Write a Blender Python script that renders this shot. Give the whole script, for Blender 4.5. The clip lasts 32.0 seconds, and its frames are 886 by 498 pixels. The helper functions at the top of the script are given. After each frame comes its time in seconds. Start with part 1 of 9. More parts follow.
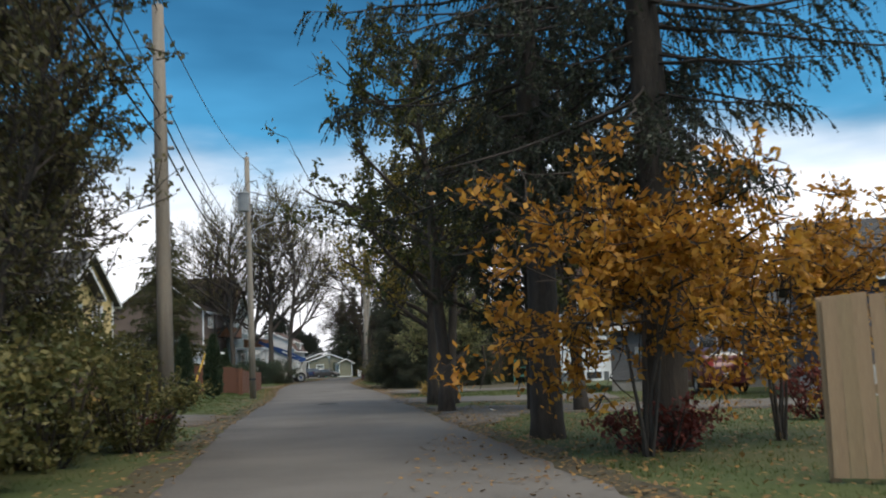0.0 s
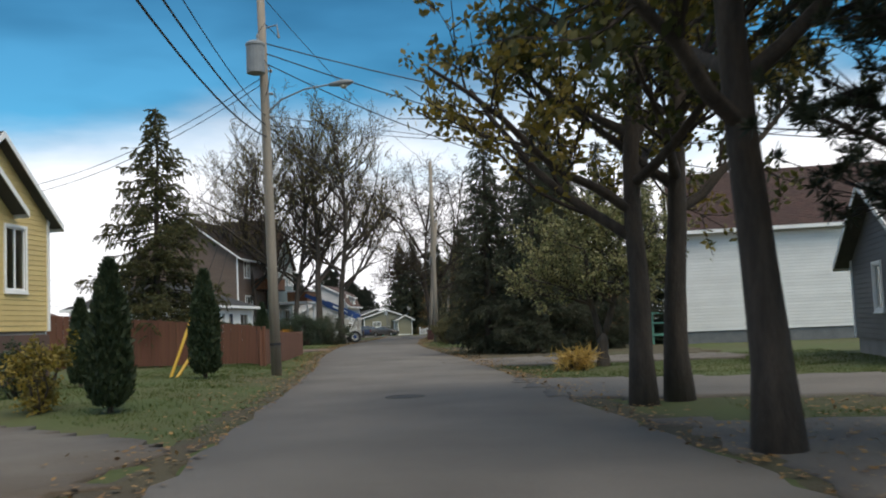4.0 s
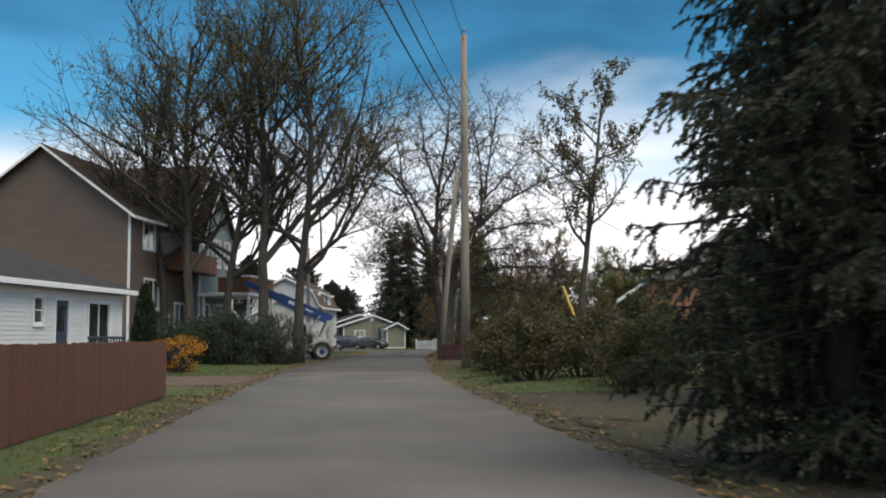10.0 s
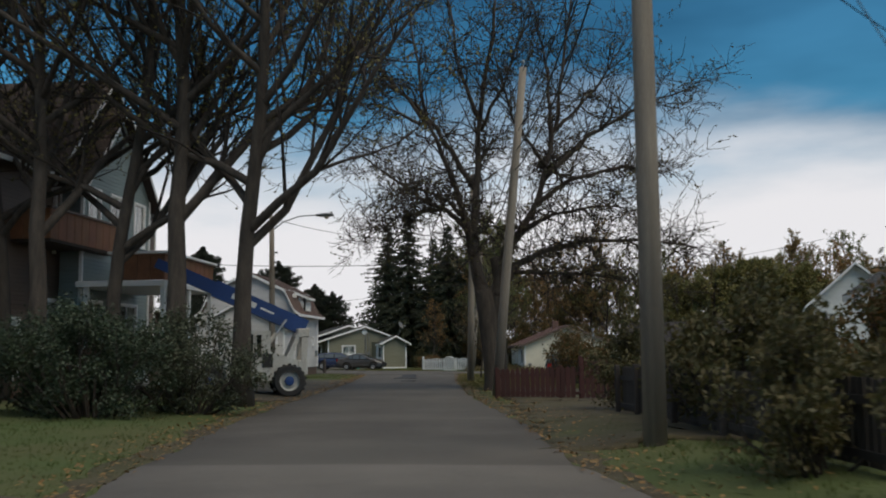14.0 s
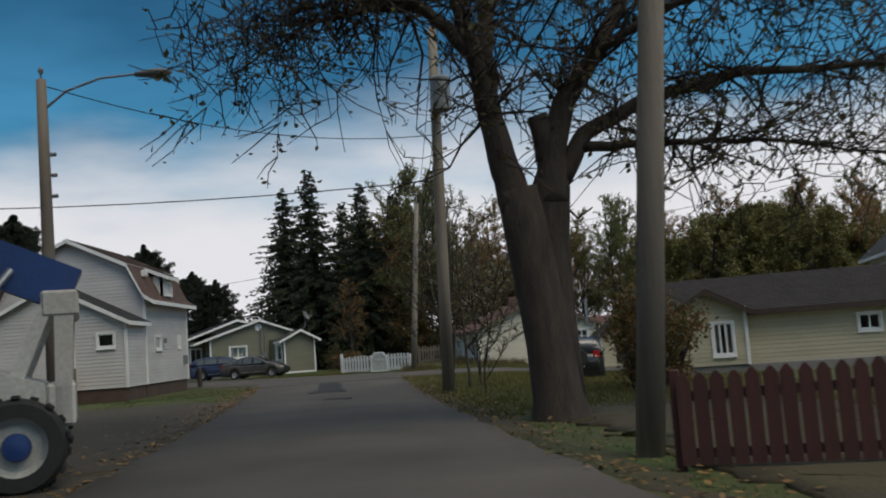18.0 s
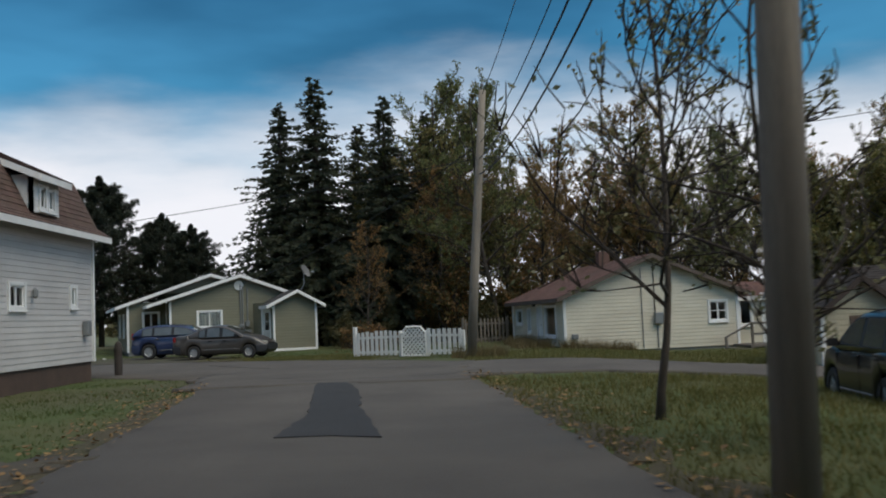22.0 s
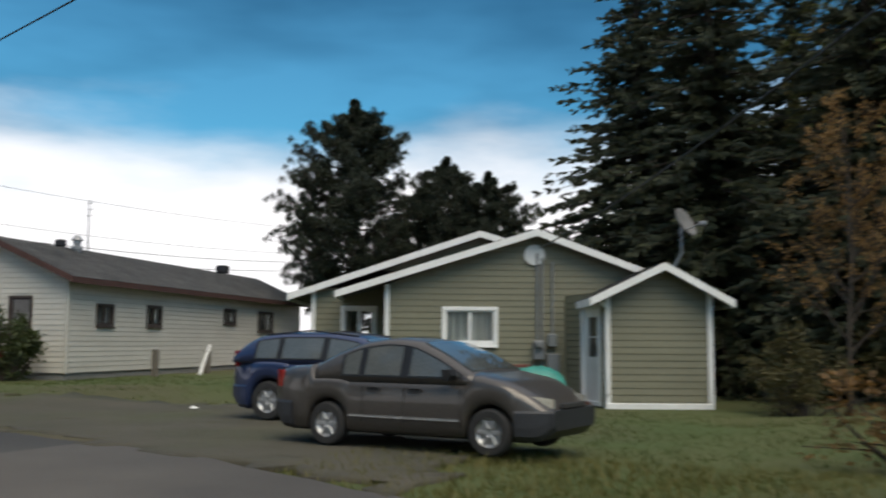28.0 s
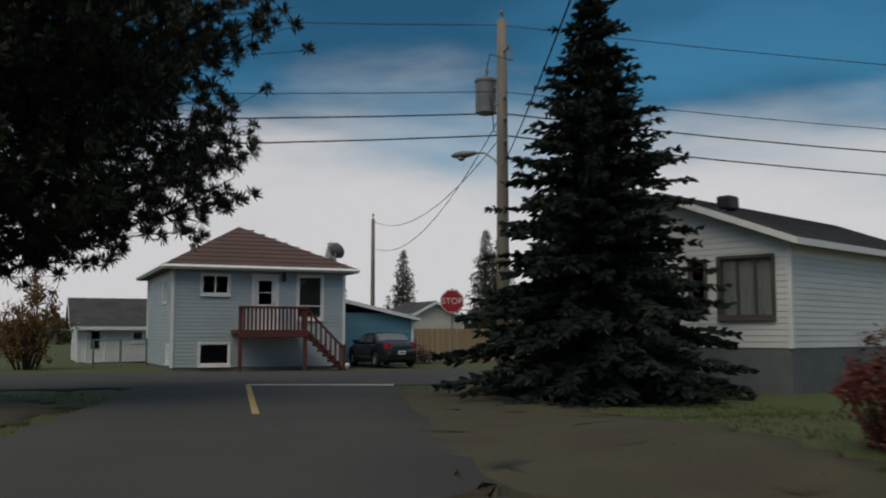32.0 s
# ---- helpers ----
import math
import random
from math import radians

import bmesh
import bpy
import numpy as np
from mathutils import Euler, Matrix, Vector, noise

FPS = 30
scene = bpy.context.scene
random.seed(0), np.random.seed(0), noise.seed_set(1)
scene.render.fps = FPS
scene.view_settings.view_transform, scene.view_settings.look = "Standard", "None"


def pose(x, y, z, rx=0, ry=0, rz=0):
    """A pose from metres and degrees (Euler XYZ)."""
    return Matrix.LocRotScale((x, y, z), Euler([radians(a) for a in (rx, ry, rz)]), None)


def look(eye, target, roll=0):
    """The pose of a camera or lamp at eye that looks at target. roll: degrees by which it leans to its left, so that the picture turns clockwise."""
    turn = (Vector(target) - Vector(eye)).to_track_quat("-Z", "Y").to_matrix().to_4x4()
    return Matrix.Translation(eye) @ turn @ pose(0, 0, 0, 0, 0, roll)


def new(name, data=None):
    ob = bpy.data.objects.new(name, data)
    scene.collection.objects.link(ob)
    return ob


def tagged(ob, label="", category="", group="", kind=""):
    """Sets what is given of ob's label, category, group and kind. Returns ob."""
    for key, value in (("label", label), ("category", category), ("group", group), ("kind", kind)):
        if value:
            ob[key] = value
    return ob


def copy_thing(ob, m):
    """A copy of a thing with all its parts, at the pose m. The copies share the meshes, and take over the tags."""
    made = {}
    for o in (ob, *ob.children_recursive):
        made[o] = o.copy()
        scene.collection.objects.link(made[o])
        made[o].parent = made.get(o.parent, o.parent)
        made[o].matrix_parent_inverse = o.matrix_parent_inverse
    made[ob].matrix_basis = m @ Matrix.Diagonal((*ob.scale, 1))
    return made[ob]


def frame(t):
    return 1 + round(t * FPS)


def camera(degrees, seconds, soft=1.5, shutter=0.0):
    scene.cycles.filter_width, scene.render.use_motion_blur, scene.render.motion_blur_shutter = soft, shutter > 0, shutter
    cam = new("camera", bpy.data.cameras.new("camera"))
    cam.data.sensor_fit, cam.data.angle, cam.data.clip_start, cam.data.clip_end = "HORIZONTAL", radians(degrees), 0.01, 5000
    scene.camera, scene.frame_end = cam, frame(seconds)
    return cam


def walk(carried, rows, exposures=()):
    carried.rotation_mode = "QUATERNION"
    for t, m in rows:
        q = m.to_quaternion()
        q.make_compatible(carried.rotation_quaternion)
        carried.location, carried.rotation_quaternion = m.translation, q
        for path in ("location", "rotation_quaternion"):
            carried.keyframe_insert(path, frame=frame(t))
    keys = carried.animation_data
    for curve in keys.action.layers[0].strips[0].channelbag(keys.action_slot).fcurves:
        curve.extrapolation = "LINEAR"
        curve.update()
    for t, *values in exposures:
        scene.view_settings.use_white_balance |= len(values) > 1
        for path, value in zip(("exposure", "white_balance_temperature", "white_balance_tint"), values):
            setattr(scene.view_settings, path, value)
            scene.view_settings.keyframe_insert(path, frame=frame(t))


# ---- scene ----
cam = camera(49.7, 32.0, soft=1.9, shutter=0.4)
METRES, EYE, TILT, LEAN, TURN = 100.0, 1.3, 1.3, 0.0, 0.0
PATH = [
    (0, (5.426, 13.75, 1.259), (5.295, 15.731, 1.5), -2.1),
    (0.5, (4.927, 15.922, 1.279), (4.834, 17.905, 1.525), -0.1),
    (1, (4.485, 18.109, 1.307), (4.401, 20.092, 1.547), -0.7),
    (1.5, (4.044, 20.273, 1.296), (3.948, 22.258, 1.524), -0.2),
    (2, (3.611, 22.386, 1.329), (3.436, 24.368, 1.532), 0.3),
    (2.5, (3.159, 24.473, 1.316), (2.948, 26.454, 1.497), -1.5),
    (3, (2.679, 26.607, 1.339), (2.441, 28.585, 1.507), -1.2),
    (3.5, (2.191, 28.878, 1.308), (1.935, 30.855, 1.466), -2.3),
    (5.5, (0.223, 38.453, 1.281), (0.002, 40.435, 1.436), -2.1),
    (6, (-0.242, 40.921, 1.273), (-0.458, 42.904, 1.428), -2.1),
    (6.5, (-0.712, 43.444, 1.258), (-0.91, 45.428, 1.414), -0.6),
    (7, (-1.133, 46.046, 1.241), (-1.318, 48.031, 1.4), -0.6),
    (7.5, (-1.526, 48.647, 1.233), (-1.707, 50.632, 1.399), -0.8),
    (8, (-2.039, 51.23, 1.246), (-2.198, 53.216, 1.421), -0.5),
    (8.5, (-2.518, 53.932, 1.286), (-2.676, 55.917, 1.469), -0.2),
    (9, (-3.051, 56.754, 1.265), (-3.225, 58.738, 1.447), -0.6),
    (9.5, (-3.664, 59.613, 1.285), (-3.858, 61.596, 1.465), -0.4),
    (10, (-4.222, 62.485, 1.282), (-4.442, 64.464, 1.464), -0.5),
    (10.5, (-4.735, 65.284, 1.298), (-4.98, 67.26, 1.487), -0.5),
    (11, (-5.276, 67.982, 1.256), (-5.53, 69.956, 1.452), -0.8),
    (11.5, (-5.844, 70.775, 1.281), (-6.101, 72.747, 1.488), -0.4),
    (12, (-6.481, 73.6, 1.268), (-6.736, 75.571, 1.483), -0.9),
    (12.5, (-7.118, 76.459, 1.293), (-7.375, 78.429, 1.517), -0.9),
    (13, (-7.757, 79.207, 1.263), (-8.011, 81.178, 1.486), -1.6),
    (13.5, (-8.386, 81.989, 1.306), (-8.632, 83.961, 1.532), -2.0),
    (14, (-9.05, 85.038, 1.394), (-9.24, 87.018, 1.608), -0.7),
    (14.5, (-9.642, 87.953, 1.371), (-9.796, 89.933, 1.603), -1.6),
    (16.5, (-11.626, 98.692, 1.259), (-11.651, 100.681, 1.469), -3.9),
    (17, (-11.927, 101.103, 1.311), (-11.923, 103.092, 1.514), -3.9),
    (17.5, (-12.25, 103.288, 1.289), (-12.22, 105.278, 1.488), -3.3),
    (18, (-12.484, 105.413, 1.312), (-12.456, 107.403, 1.506), -4.2),
    (18.5, (-12.702, 107.9, 1.29), (-12.684, 109.891, 1.483), -1.5),
    (19, (-12.953, 110.405, 1.3), (-12.944, 112.397, 1.487), -2.3),
    (19.5, (-13.202, 112.794, 1.31), (-13.205, 114.785, 1.5), -2.8),
    (20, (-13.472, 115.184, 1.333), (-13.489, 117.175, 1.516), -2.7),
    (20.5, (-13.737, 117.625, 1.342), (-13.761, 119.616, 1.526), -3.7),
    (21, (-13.997, 120.018, 1.349), (-14.024, 122.009, 1.528), -3.2),
    (21.5, (-14.257, 122.35, 1.359), (-14.276, 124.343, 1.522), -3.2),
    (22, (-14.627, 124.703, 1.332), (-14.622, 126.698, 1.472), -2.4),
    (22.5, (-14.947, 127.178, 1.316), (-14.93, 129.174, 1.442), -2.8),
    (23, (-15.17, 129.796, 1.316), (-15.14, 131.792, 1.426), -2.4),
    (23.5, (-15.376, 132.32, 1.31), (-15.327, 134.316, 1.435), -2.6),
    (24, (-15.588, 134.903, 1.303), (-15.519, 136.897, 1.431), -1.7),
    (24.5, (-15.786, 137.426, 1.312), (-15.7, 139.418, 1.463), -1.4),
    (26.5, (-16.588, 146.562, 1.303), (-16.729, 148.549, 1.478), -1.5),
    (27, (-17.092, 148.54, 1.264), (-17.397, 150.507, 1.465), -1.0),
    (27.5, (-17.825, 150.399, 1.279), (-18.335, 152.323, 1.475), -0.0),
    (28, (-18.766, 152.176, 1.29), (-19.505, 154.024, 1.485), 0.4),
    (28.5, (-19.941, 153.806, 1.29), (-20.959, 155.517, 1.485), -0.2),
    (29, (-21.29, 155.189, 1.312), (-22.574, 156.711, 1.501), -0.9),
    (29.5, (-22.995, 156.605, 1.318), (-24.512, 157.896, 1.504), -1.1),
    (30, (-24.932, 158.092, 1.307), (-26.631, 159.13, 1.497), -1.1),
    (30.5, (-27.225, 159.331, 1.298), (-29.011, 160.208, 1.494), -1.4),
    (31, (-29.795, 160.473, 1.307), (-31.637, 161.227, 1.507), -2.1),
    (31.5, (-32.507, 161.415, 1.297), (-34.375, 162.099, 1.5), -2.3),
    (32, (-35.361, 162.252, 1.291), (-37.252, 162.878, 1.471), 0.0),
]
EXPOSE = [(0.0, 0.55, 6400, 10), (3.0, 0.5, 6500, 10), (6.0, 0.55, 6533, 10), (9.0, 0.72, 6566, 10), (10.2, 0.4, 6580, 10), (11.0, -0.05, 6588, 10), (12.0, -0.2, 6600, 10), (14.5, -0.15, 6546, 10), (16.5, -0.25, 6503, 10), (19.0, -0.18, 6450, 10), (21.0, -0.08, 6350, 10), (22.0, 0.0, 6350, 10), (23.0, 0.25, 6350, 10), (24.5, 0.45, 6350, 10), (26.5, 0.7, 6500, 10), (27.5, 0.55, 6600, 10), (28.0, 0.35, 6650, 10), (28.6, -0.15, 6900, 10), (29.2, -0.5, 6918, 10), (30.0, -0.75, 6943, 10), (32.0, -0.6, 6600, 10)]
walk(cam, [(t, look(eye, target, roll)) for t, eye, target, roll in PATH], EXPOSE)

# ---- sky and light ----
world = bpy.data.worlds.new("overcast_sky")
scene.world = world
world.use_nodes = True
wn, wl = world.node_tree.nodes, world.node_tree.links
wn.clear()
w_out = wn.new("ShaderNodeOutputWorld")
w_sky = wn.new("ShaderNodeTexSky")
w_sky.sky_type, w_sky.sun_disc = "NISHITA", False
w_sky.sun_elevation, w_sky.sun_rotation = radians(55), radians(135)
w_sky.ozone_density = 4.0
w_blue = wn.new("ShaderNodeBackground")
w_blue.inputs["Strength"].default_value = 0.088
w_tone = wn.new("ShaderNodeMix")
w_tone.data_type, w_tone.blend_type = "RGBA", "MULTIPLY"
w_tone.inputs["Factor"].default_value = 1.0
w_tone.inputs["B"].default_value = (0.40, 1.0, 1.06, 1)
wl.new(w_sky.outputs["Color"], w_tone.inputs["A"])
# darker cloud drifting through the blue
w_drift = wn.new("ShaderNodeTexNoise")
w_drift.inputs["Scale"].default_value, w_drift.inputs["Detail"].default_value = 1.6, 4.0
w_dark = wn.new("ShaderNodeValToRGB")
w_dark.color_ramp.elements[0].position, w_dark.color_ramp.elements[0].color = 0.36, (0.60, 0.66, 0.70, 1)
w_dark.color_ramp.elements[1].position, w_dark.color_ramp.elements[1].color = 0.62, (1.12, 1.12, 1.12, 1)
wl.new(w_drift.outputs["Fac"], w_dark.inputs["Fac"])
w_shade = wn.new("ShaderNodeMix")
w_shade.data_type, w_shade.blend_type = "RGBA", "MULTIPLY"
w_shade.inputs["Factor"].default_value = 1.0
wl.new(w_tone.outputs["Result"], w_shade.inputs["A"])
wl.new(w_dark.outputs["Color"], w_shade.inputs["B"])
wl.new(w_shade.outputs["Result"], w_blue.inputs["Color"])
w_cloud = wn.new("ShaderNodeBackground")
w_cloud.inputs["Color"].default_value = (0.97, 0.965, 1.0, 1)
w_cloud.inputs["Strength"].default_value = 0.93
w_tc = wn.new("ShaderNodeTexCoord")
w_sep = wn.new("ShaderNodeSeparateXYZ")
wl.new(w_tc.outputs["Generated"], w_sep.inputs[0])
w_map = wn.new("ShaderNodeMapping")
w_map.inputs["Scale"].default_value = (1.6, 1.6, 6.0)
wl.new(w_tc.outputs["Generated"], w_map.inputs["Vector"])
w_noise = wn.new("ShaderNodeTexNoise")
w_noise.inputs["Scale"].default_value, w_noise.inputs["Detail"].default_value = 1.7, 6.0
wl.new(w_map.outputs[0], w_noise.inputs["Vector"])
wl.new(w_map.outputs[0], w_drift.inputs["Vector"])
w_add = wn.new("ShaderNodeMath")
w_add.operation = "MULTIPLY_ADD"
w_add.inputs[1].default_value = 0.22
wl.new(w_noise.outputs["Fac"], w_add.inputs[0])
wl.new(w_sep.outputs["Z"], w_add.inputs[2])
w_ramp = wn.new("ShaderNodeValToRGB")
w_ramp.color_ramp.elements[0].position, w_ramp.color_ramp.elements[0].color = 0.235, (1, 1, 1, 1)
w_ramp.color_ramp.elements[1].position, w_ramp.color_ramp.elements[1].color = 0.37, (0.0, 0.0, 0.0, 1)
w_ramp.color_ramp.interpolation = "EASE"
wl.new(w_add.outputs[0], w_ramp.inputs["Fac"])
w_mix = wn.new("ShaderNodeMixShader")
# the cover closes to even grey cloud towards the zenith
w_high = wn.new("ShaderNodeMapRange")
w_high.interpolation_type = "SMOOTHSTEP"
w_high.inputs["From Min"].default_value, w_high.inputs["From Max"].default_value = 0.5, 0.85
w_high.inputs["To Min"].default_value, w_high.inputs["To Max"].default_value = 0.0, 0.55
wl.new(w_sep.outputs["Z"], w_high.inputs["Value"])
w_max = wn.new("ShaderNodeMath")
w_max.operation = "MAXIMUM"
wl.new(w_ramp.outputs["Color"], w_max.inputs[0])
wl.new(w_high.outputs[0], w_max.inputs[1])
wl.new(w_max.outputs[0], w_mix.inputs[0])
wl.new(w_blue.outputs[0], w_mix.inputs[1])
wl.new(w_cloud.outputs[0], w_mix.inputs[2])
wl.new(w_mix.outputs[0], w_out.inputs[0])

sun = new("sun", bpy.data.lights.new("sun", "SUN"))
sun.data.energy, sun.data.angle, sun.data.color = 2.1, radians(50), (1.0, 0.86, 0.68)
sun.matrix_world = look((0, 0, 50), (-25, 25, 0))


# ---- materials ----
MATS = {}


def surf(name, a, b=None, rough=0.8, metal=0.0, scale=3.0, fine=40.0, bump=0.15, rnd=0.0, isl=0.0, stretch=(1, 1, 1), dirt=None, coat=0.0):
    """A two-scale noise surface: colours a and b, grain, relief, variation from piece to piece."""
    if name in MATS:
        return MATS[name]
    m = bpy.data.materials.new(name)
    m.use_nodes = True
    n, l = m.node_tree.nodes, m.node_tree.links
    bs = n["Principled BSDF"]
    bs.inputs["Roughness"].default_value, bs.inputs["Metallic"].default_value = rough, metal
    bs.inputs["Coat Weight"].default_value = coat
    b = b or tuple(min(1, c * 0.75) for c in a)
    tc, mp = n.new("ShaderNodeTexCoord"), n.new("ShaderNodeMapping")
    mp.inputs["Scale"].default_value = stretch
    l.new(tc.outputs["Object"], mp.inputs["Vector"])
    big, small = n.new("ShaderNodeTexNoise"), n.new("ShaderNodeTexNoise")
    big.inputs["Scale"].default_value, big.inputs["Detail"].default_value = scale, 5
    small.inputs["Scale"].default_value, small.inputs["Detail"].default_value = fine, 3
    for t in (big, small):
        l.new(mp.outputs[0], t.inputs["Vector"])
    ramp = n.new("ShaderNodeValToRGB")
    ramp.color_ramp.elements[0].position, ramp.color_ramp.elements[0].color = 0.32, (*a, 1)
    ramp.color_ramp.elements[1].position, ramp.color_ramp.elements[1].color = 0.68, (*b, 1)
    l.new(big.outputs["Fac"], ramp.inputs["Fac"])
    mul = n.new("ShaderNodeMix")
    mul.data_type, mul.blend_type = "RGBA", "OVERLAY"
    mul.inputs["Factor"].default_value = 0.35
    l.new(ramp.outputs["Color"], mul.inputs["A"])
    l.new(small.outputs["Color" if False else "Fac"], mul.inputs["B"])
    last = mul.outputs["Result"]
    if dirt:
        d = n.new("ShaderNodeTexNoise")
        d.inputs["Scale"].default_value, d.inputs["Detail"].default_value = scale * 0.35, 8
        l.new(mp.outputs[0], d.inputs["Vector"])
        dr = n.new("ShaderNodeValToRGB")
        dr.color_ramp.elements[0].position, dr.color_ramp.elements[1].position = 0.5, 0.72
        l.new(d.outputs["Fac"], dr.inputs["Fac"])
        dm = n.new("ShaderNodeMix")
        dm.data_type = "RGBA"
        dm.inputs["B"].default_value = (*dirt, 1)
        l.new(dr.outputs["Color"], dm.inputs["Factor"])
        l.new(last, dm.inputs["A"])
        last = dm.outputs["Result"]
    if rnd or isl:
        src = n.new("ShaderNodeObjectInfo").outputs["Random"] if rnd else n.new("ShaderNodeNewGeometry").outputs["Random Per Island"]
        amt = rnd or isl
        mr = n.new("ShaderNodeMapRange")
        mr.inputs["To Min"].default_value, mr.inputs["To Max"].default_value = 1 - amt, 1 + amt
        l.new(src, mr.inputs["Value"])
        hs = n.new("ShaderNodeHueSaturation")
        l.new(mr.outputs[0], hs.inputs["Value"])
        mh = n.new("ShaderNodeMapRange")
        mh.inputs["To Min"].default_value, mh.inputs["To Max"].default_value = 0.5 - amt * 0.06, 0.5 + amt * 0.06
        wn2 = n.new("ShaderNodeTexWhiteNoise")
        wn2.noise_dimensions = "1D"
        l.new(src, wn2.inputs["W"])
        l.new(wn2.outputs["Value"], mh.inputs["Value"])
        l.new(mh.outputs[0], hs.inputs["Hue"])
        l.new(last, hs.inputs["Color"])
        last = hs.outputs["Color"]
    l.new(last, bs.inputs["Base Color"])
    if bump:
        bp = n.new("ShaderNodeBump")
        bp.inputs["Strength"].default_value, bp.inputs["Distance"].default_value = bump, 0.02
        l.new(small.outputs["Fac"], bp.inputs["Height"])
        l.new(bp.outputs[0], bs.inputs["Normal"])
    MATS[name] = m
    return m


def leafmat(name, a, b, isl=0.45, trans=0.35):
    """Leaves: colour from leaf to leaf between a and b, some light shining through."""
    if name in MATS:
        return MATS[name]
    m = bpy.data.materials.new(name)
    m.use_nodes = True
    n, l = m.node_tree.nodes, m.node_tree.links
    bs, out = n["Principled BSDF"], n["Material Output"]
    bs.inputs["Roughness"].default_value = 0.6
    geo, ramp = n.new("ShaderNodeNewGeometry"), n.new("ShaderNodeValToRGB")
    ramp.color_ramp.elements[0].color, ramp.color_ramp.elements[1].color = (*a, 1), (*b, 1)
    mid = ramp.color_ramp.elements.new(0.5)
    mid.color = (*[(p + q) / 2 * 0.85 for p, q in zip(a, b)], 1)
    l.new(geo.outputs["Random Per Island"], ramp.inputs["Fac"])
    l.new(ramp.outputs["Color"], bs.inputs["Base Color"])
    tr = n.new("ShaderNodeBsdfTranslucent")
    l.new(ramp.outputs["Color"], tr.inputs["Color"])
    mx = n.new("ShaderNodeMixShader")
    mx.inputs[0].default_value = trans
    l.new(bs.outputs[0], mx.inputs[1])
    l.new(tr.outputs[0], mx.inputs[2])
    l.new(mx.outputs[0], out.inputs["Surface"])
    MATS[name] = m
    return m


def glassmat(name, tint=(0.9, 0.95, 0.95)):
    if name in MATS:
        return MATS[name]
    m = bpy.data.materials.new(name)
    m.use_nodes = True
    bs = m.node_tree.nodes["Principled BSDF"]
    bs.inputs["Base Color"].default_value = (*tint, 1)
    bs.inputs["Roughness"].default_value = 0.03
    bs.inputs["Transmission Weight"].default_value = 1.0
    bs.inputs["IOR"].default_value = 1.45
    MATS[name] = m
    return m


ASPHALT = surf("asphalt", (0.150, 0.137, 0.121), (0.100, 0.092, 0.082), 0.92, scale=0.45, fine=55, bump=0.5, dirt=(0.118, 0.110, 0.099))
# darker copy of ASPHALT: tree shade and vignetting are put into the colour
ASPHALT_SHADE = surf("shade_toned_asphalt", (0.105, 0.095, 0.083), (0.070, 0.063, 0.056), 0.92, scale=0.45, fine=55, bump=0.5, dirt=(0.084, 0.078, 0.069))
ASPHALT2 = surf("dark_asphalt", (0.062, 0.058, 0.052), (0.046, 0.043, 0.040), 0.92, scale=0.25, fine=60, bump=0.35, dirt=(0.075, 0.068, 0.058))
SOIL = surf("leafy_soil", (0.055, 0.043, 0.027), (0.072, 0.062, 0.03), 0.95, scale=0.6, fine=22, bump=0.9, dirt=(0.05, 0.055, 0.02))
PATCH = surf("fresh_asphalt", (0.035, 0.035, 0.036), (0.027, 0.027, 0.028), 0.85, scale=1.0, fine=70, bump=0.3)
GRASS = surf("grass_ground", (0.048, 0.074, 0.015), (0.072, 0.076, 0.023), 0.95, scale=0.35, fine=14, bump=0.8, dirt=(0.07, 0.056, 0.03))
BLADE = leafmat("grass_blades", (0.045, 0.090, 0.012), (0.100, 0.110, 0.028), trans=0.3)
GRAVEL = surf("gravel", (0.15, 0.135, 0.115), (0.10, 0.09, 0.08), 0.95, scale=0.5, fine=45, bump=0.9, dirt=(0.09, 0.07, 0.05))
DIRTGRAVEL = surf("dirt_gravel", (0.074, 0.066, 0.048), (0.052, 0.050, 0.034), 0.95, scale=0.7, fine=40, bump=0.9, dirt=(0.06, 0.065, 0.03))
REDGRAVEL = surf("reddish_gravel", (0.13, 0.085, 0.065), (0.095, 0.07, 0.055), 0.95, scale=0.5, fine=45, bump=0.9)
BARK = surf("bark", (0.075, 0.06, 0.048), (0.04, 0.033, 0.027), 0.95, scale=2.5, fine=16, bump=1.0, stretch=(3, 3, 0.6))
TWIG = surf("twigs", (0.048, 0.037, 0.029), (0.03, 0.024, 0.02), 0.95, scale=5, fine=30)
POLEWOOD = surf("weathered_pole", (0.27, 0.235, 0.19), (0.19, 0.165, 0.135), 0.85, scale=1.2, fine=25, bump=0.5, stretch=(6, 6, 0.35), dirt=(0.14, 0.12, 0.10))
METAL = surf("galvanised_metal", (0.35, 0.36, 0.37), (0.27, 0.28, 0.29), 0.45, 0.8, scale=4)
DARKMETAL = surf("dark_metal", (0.05, 0.05, 0.055), rough=0.5, metal=0.6)
GREYCAN = surf("grey_enamel", (0.20, 0.215, 0.22), (0.16, 0.17, 0.18), 0.45, scale=3)
BLACK = surf("black_rubber", (0.022, 0.022, 0.023), (0.03, 0.029, 0.028), 0.85, scale=6)
WIRE = surf("wire", (0.02, 0.02, 0.022), rough=0.6)
WHITEP = surf("white_paint", (0.78, 0.78, 0.76), (0.68, 0.68, 0.65), 0.6, scale=1.5, fine=30, rnd=0.04, dirt=(0.55, 0.54, 0.5))
TRIM = surf("white_trim", (0.80, 0.80, 0.79), (0.72, 0.72, 0.71), 0.5, scale=2.0)
GLASS = glassmat("window_glass")
CARGLASS = glassmat("car_glass", (0.55, 0.62, 0.62))
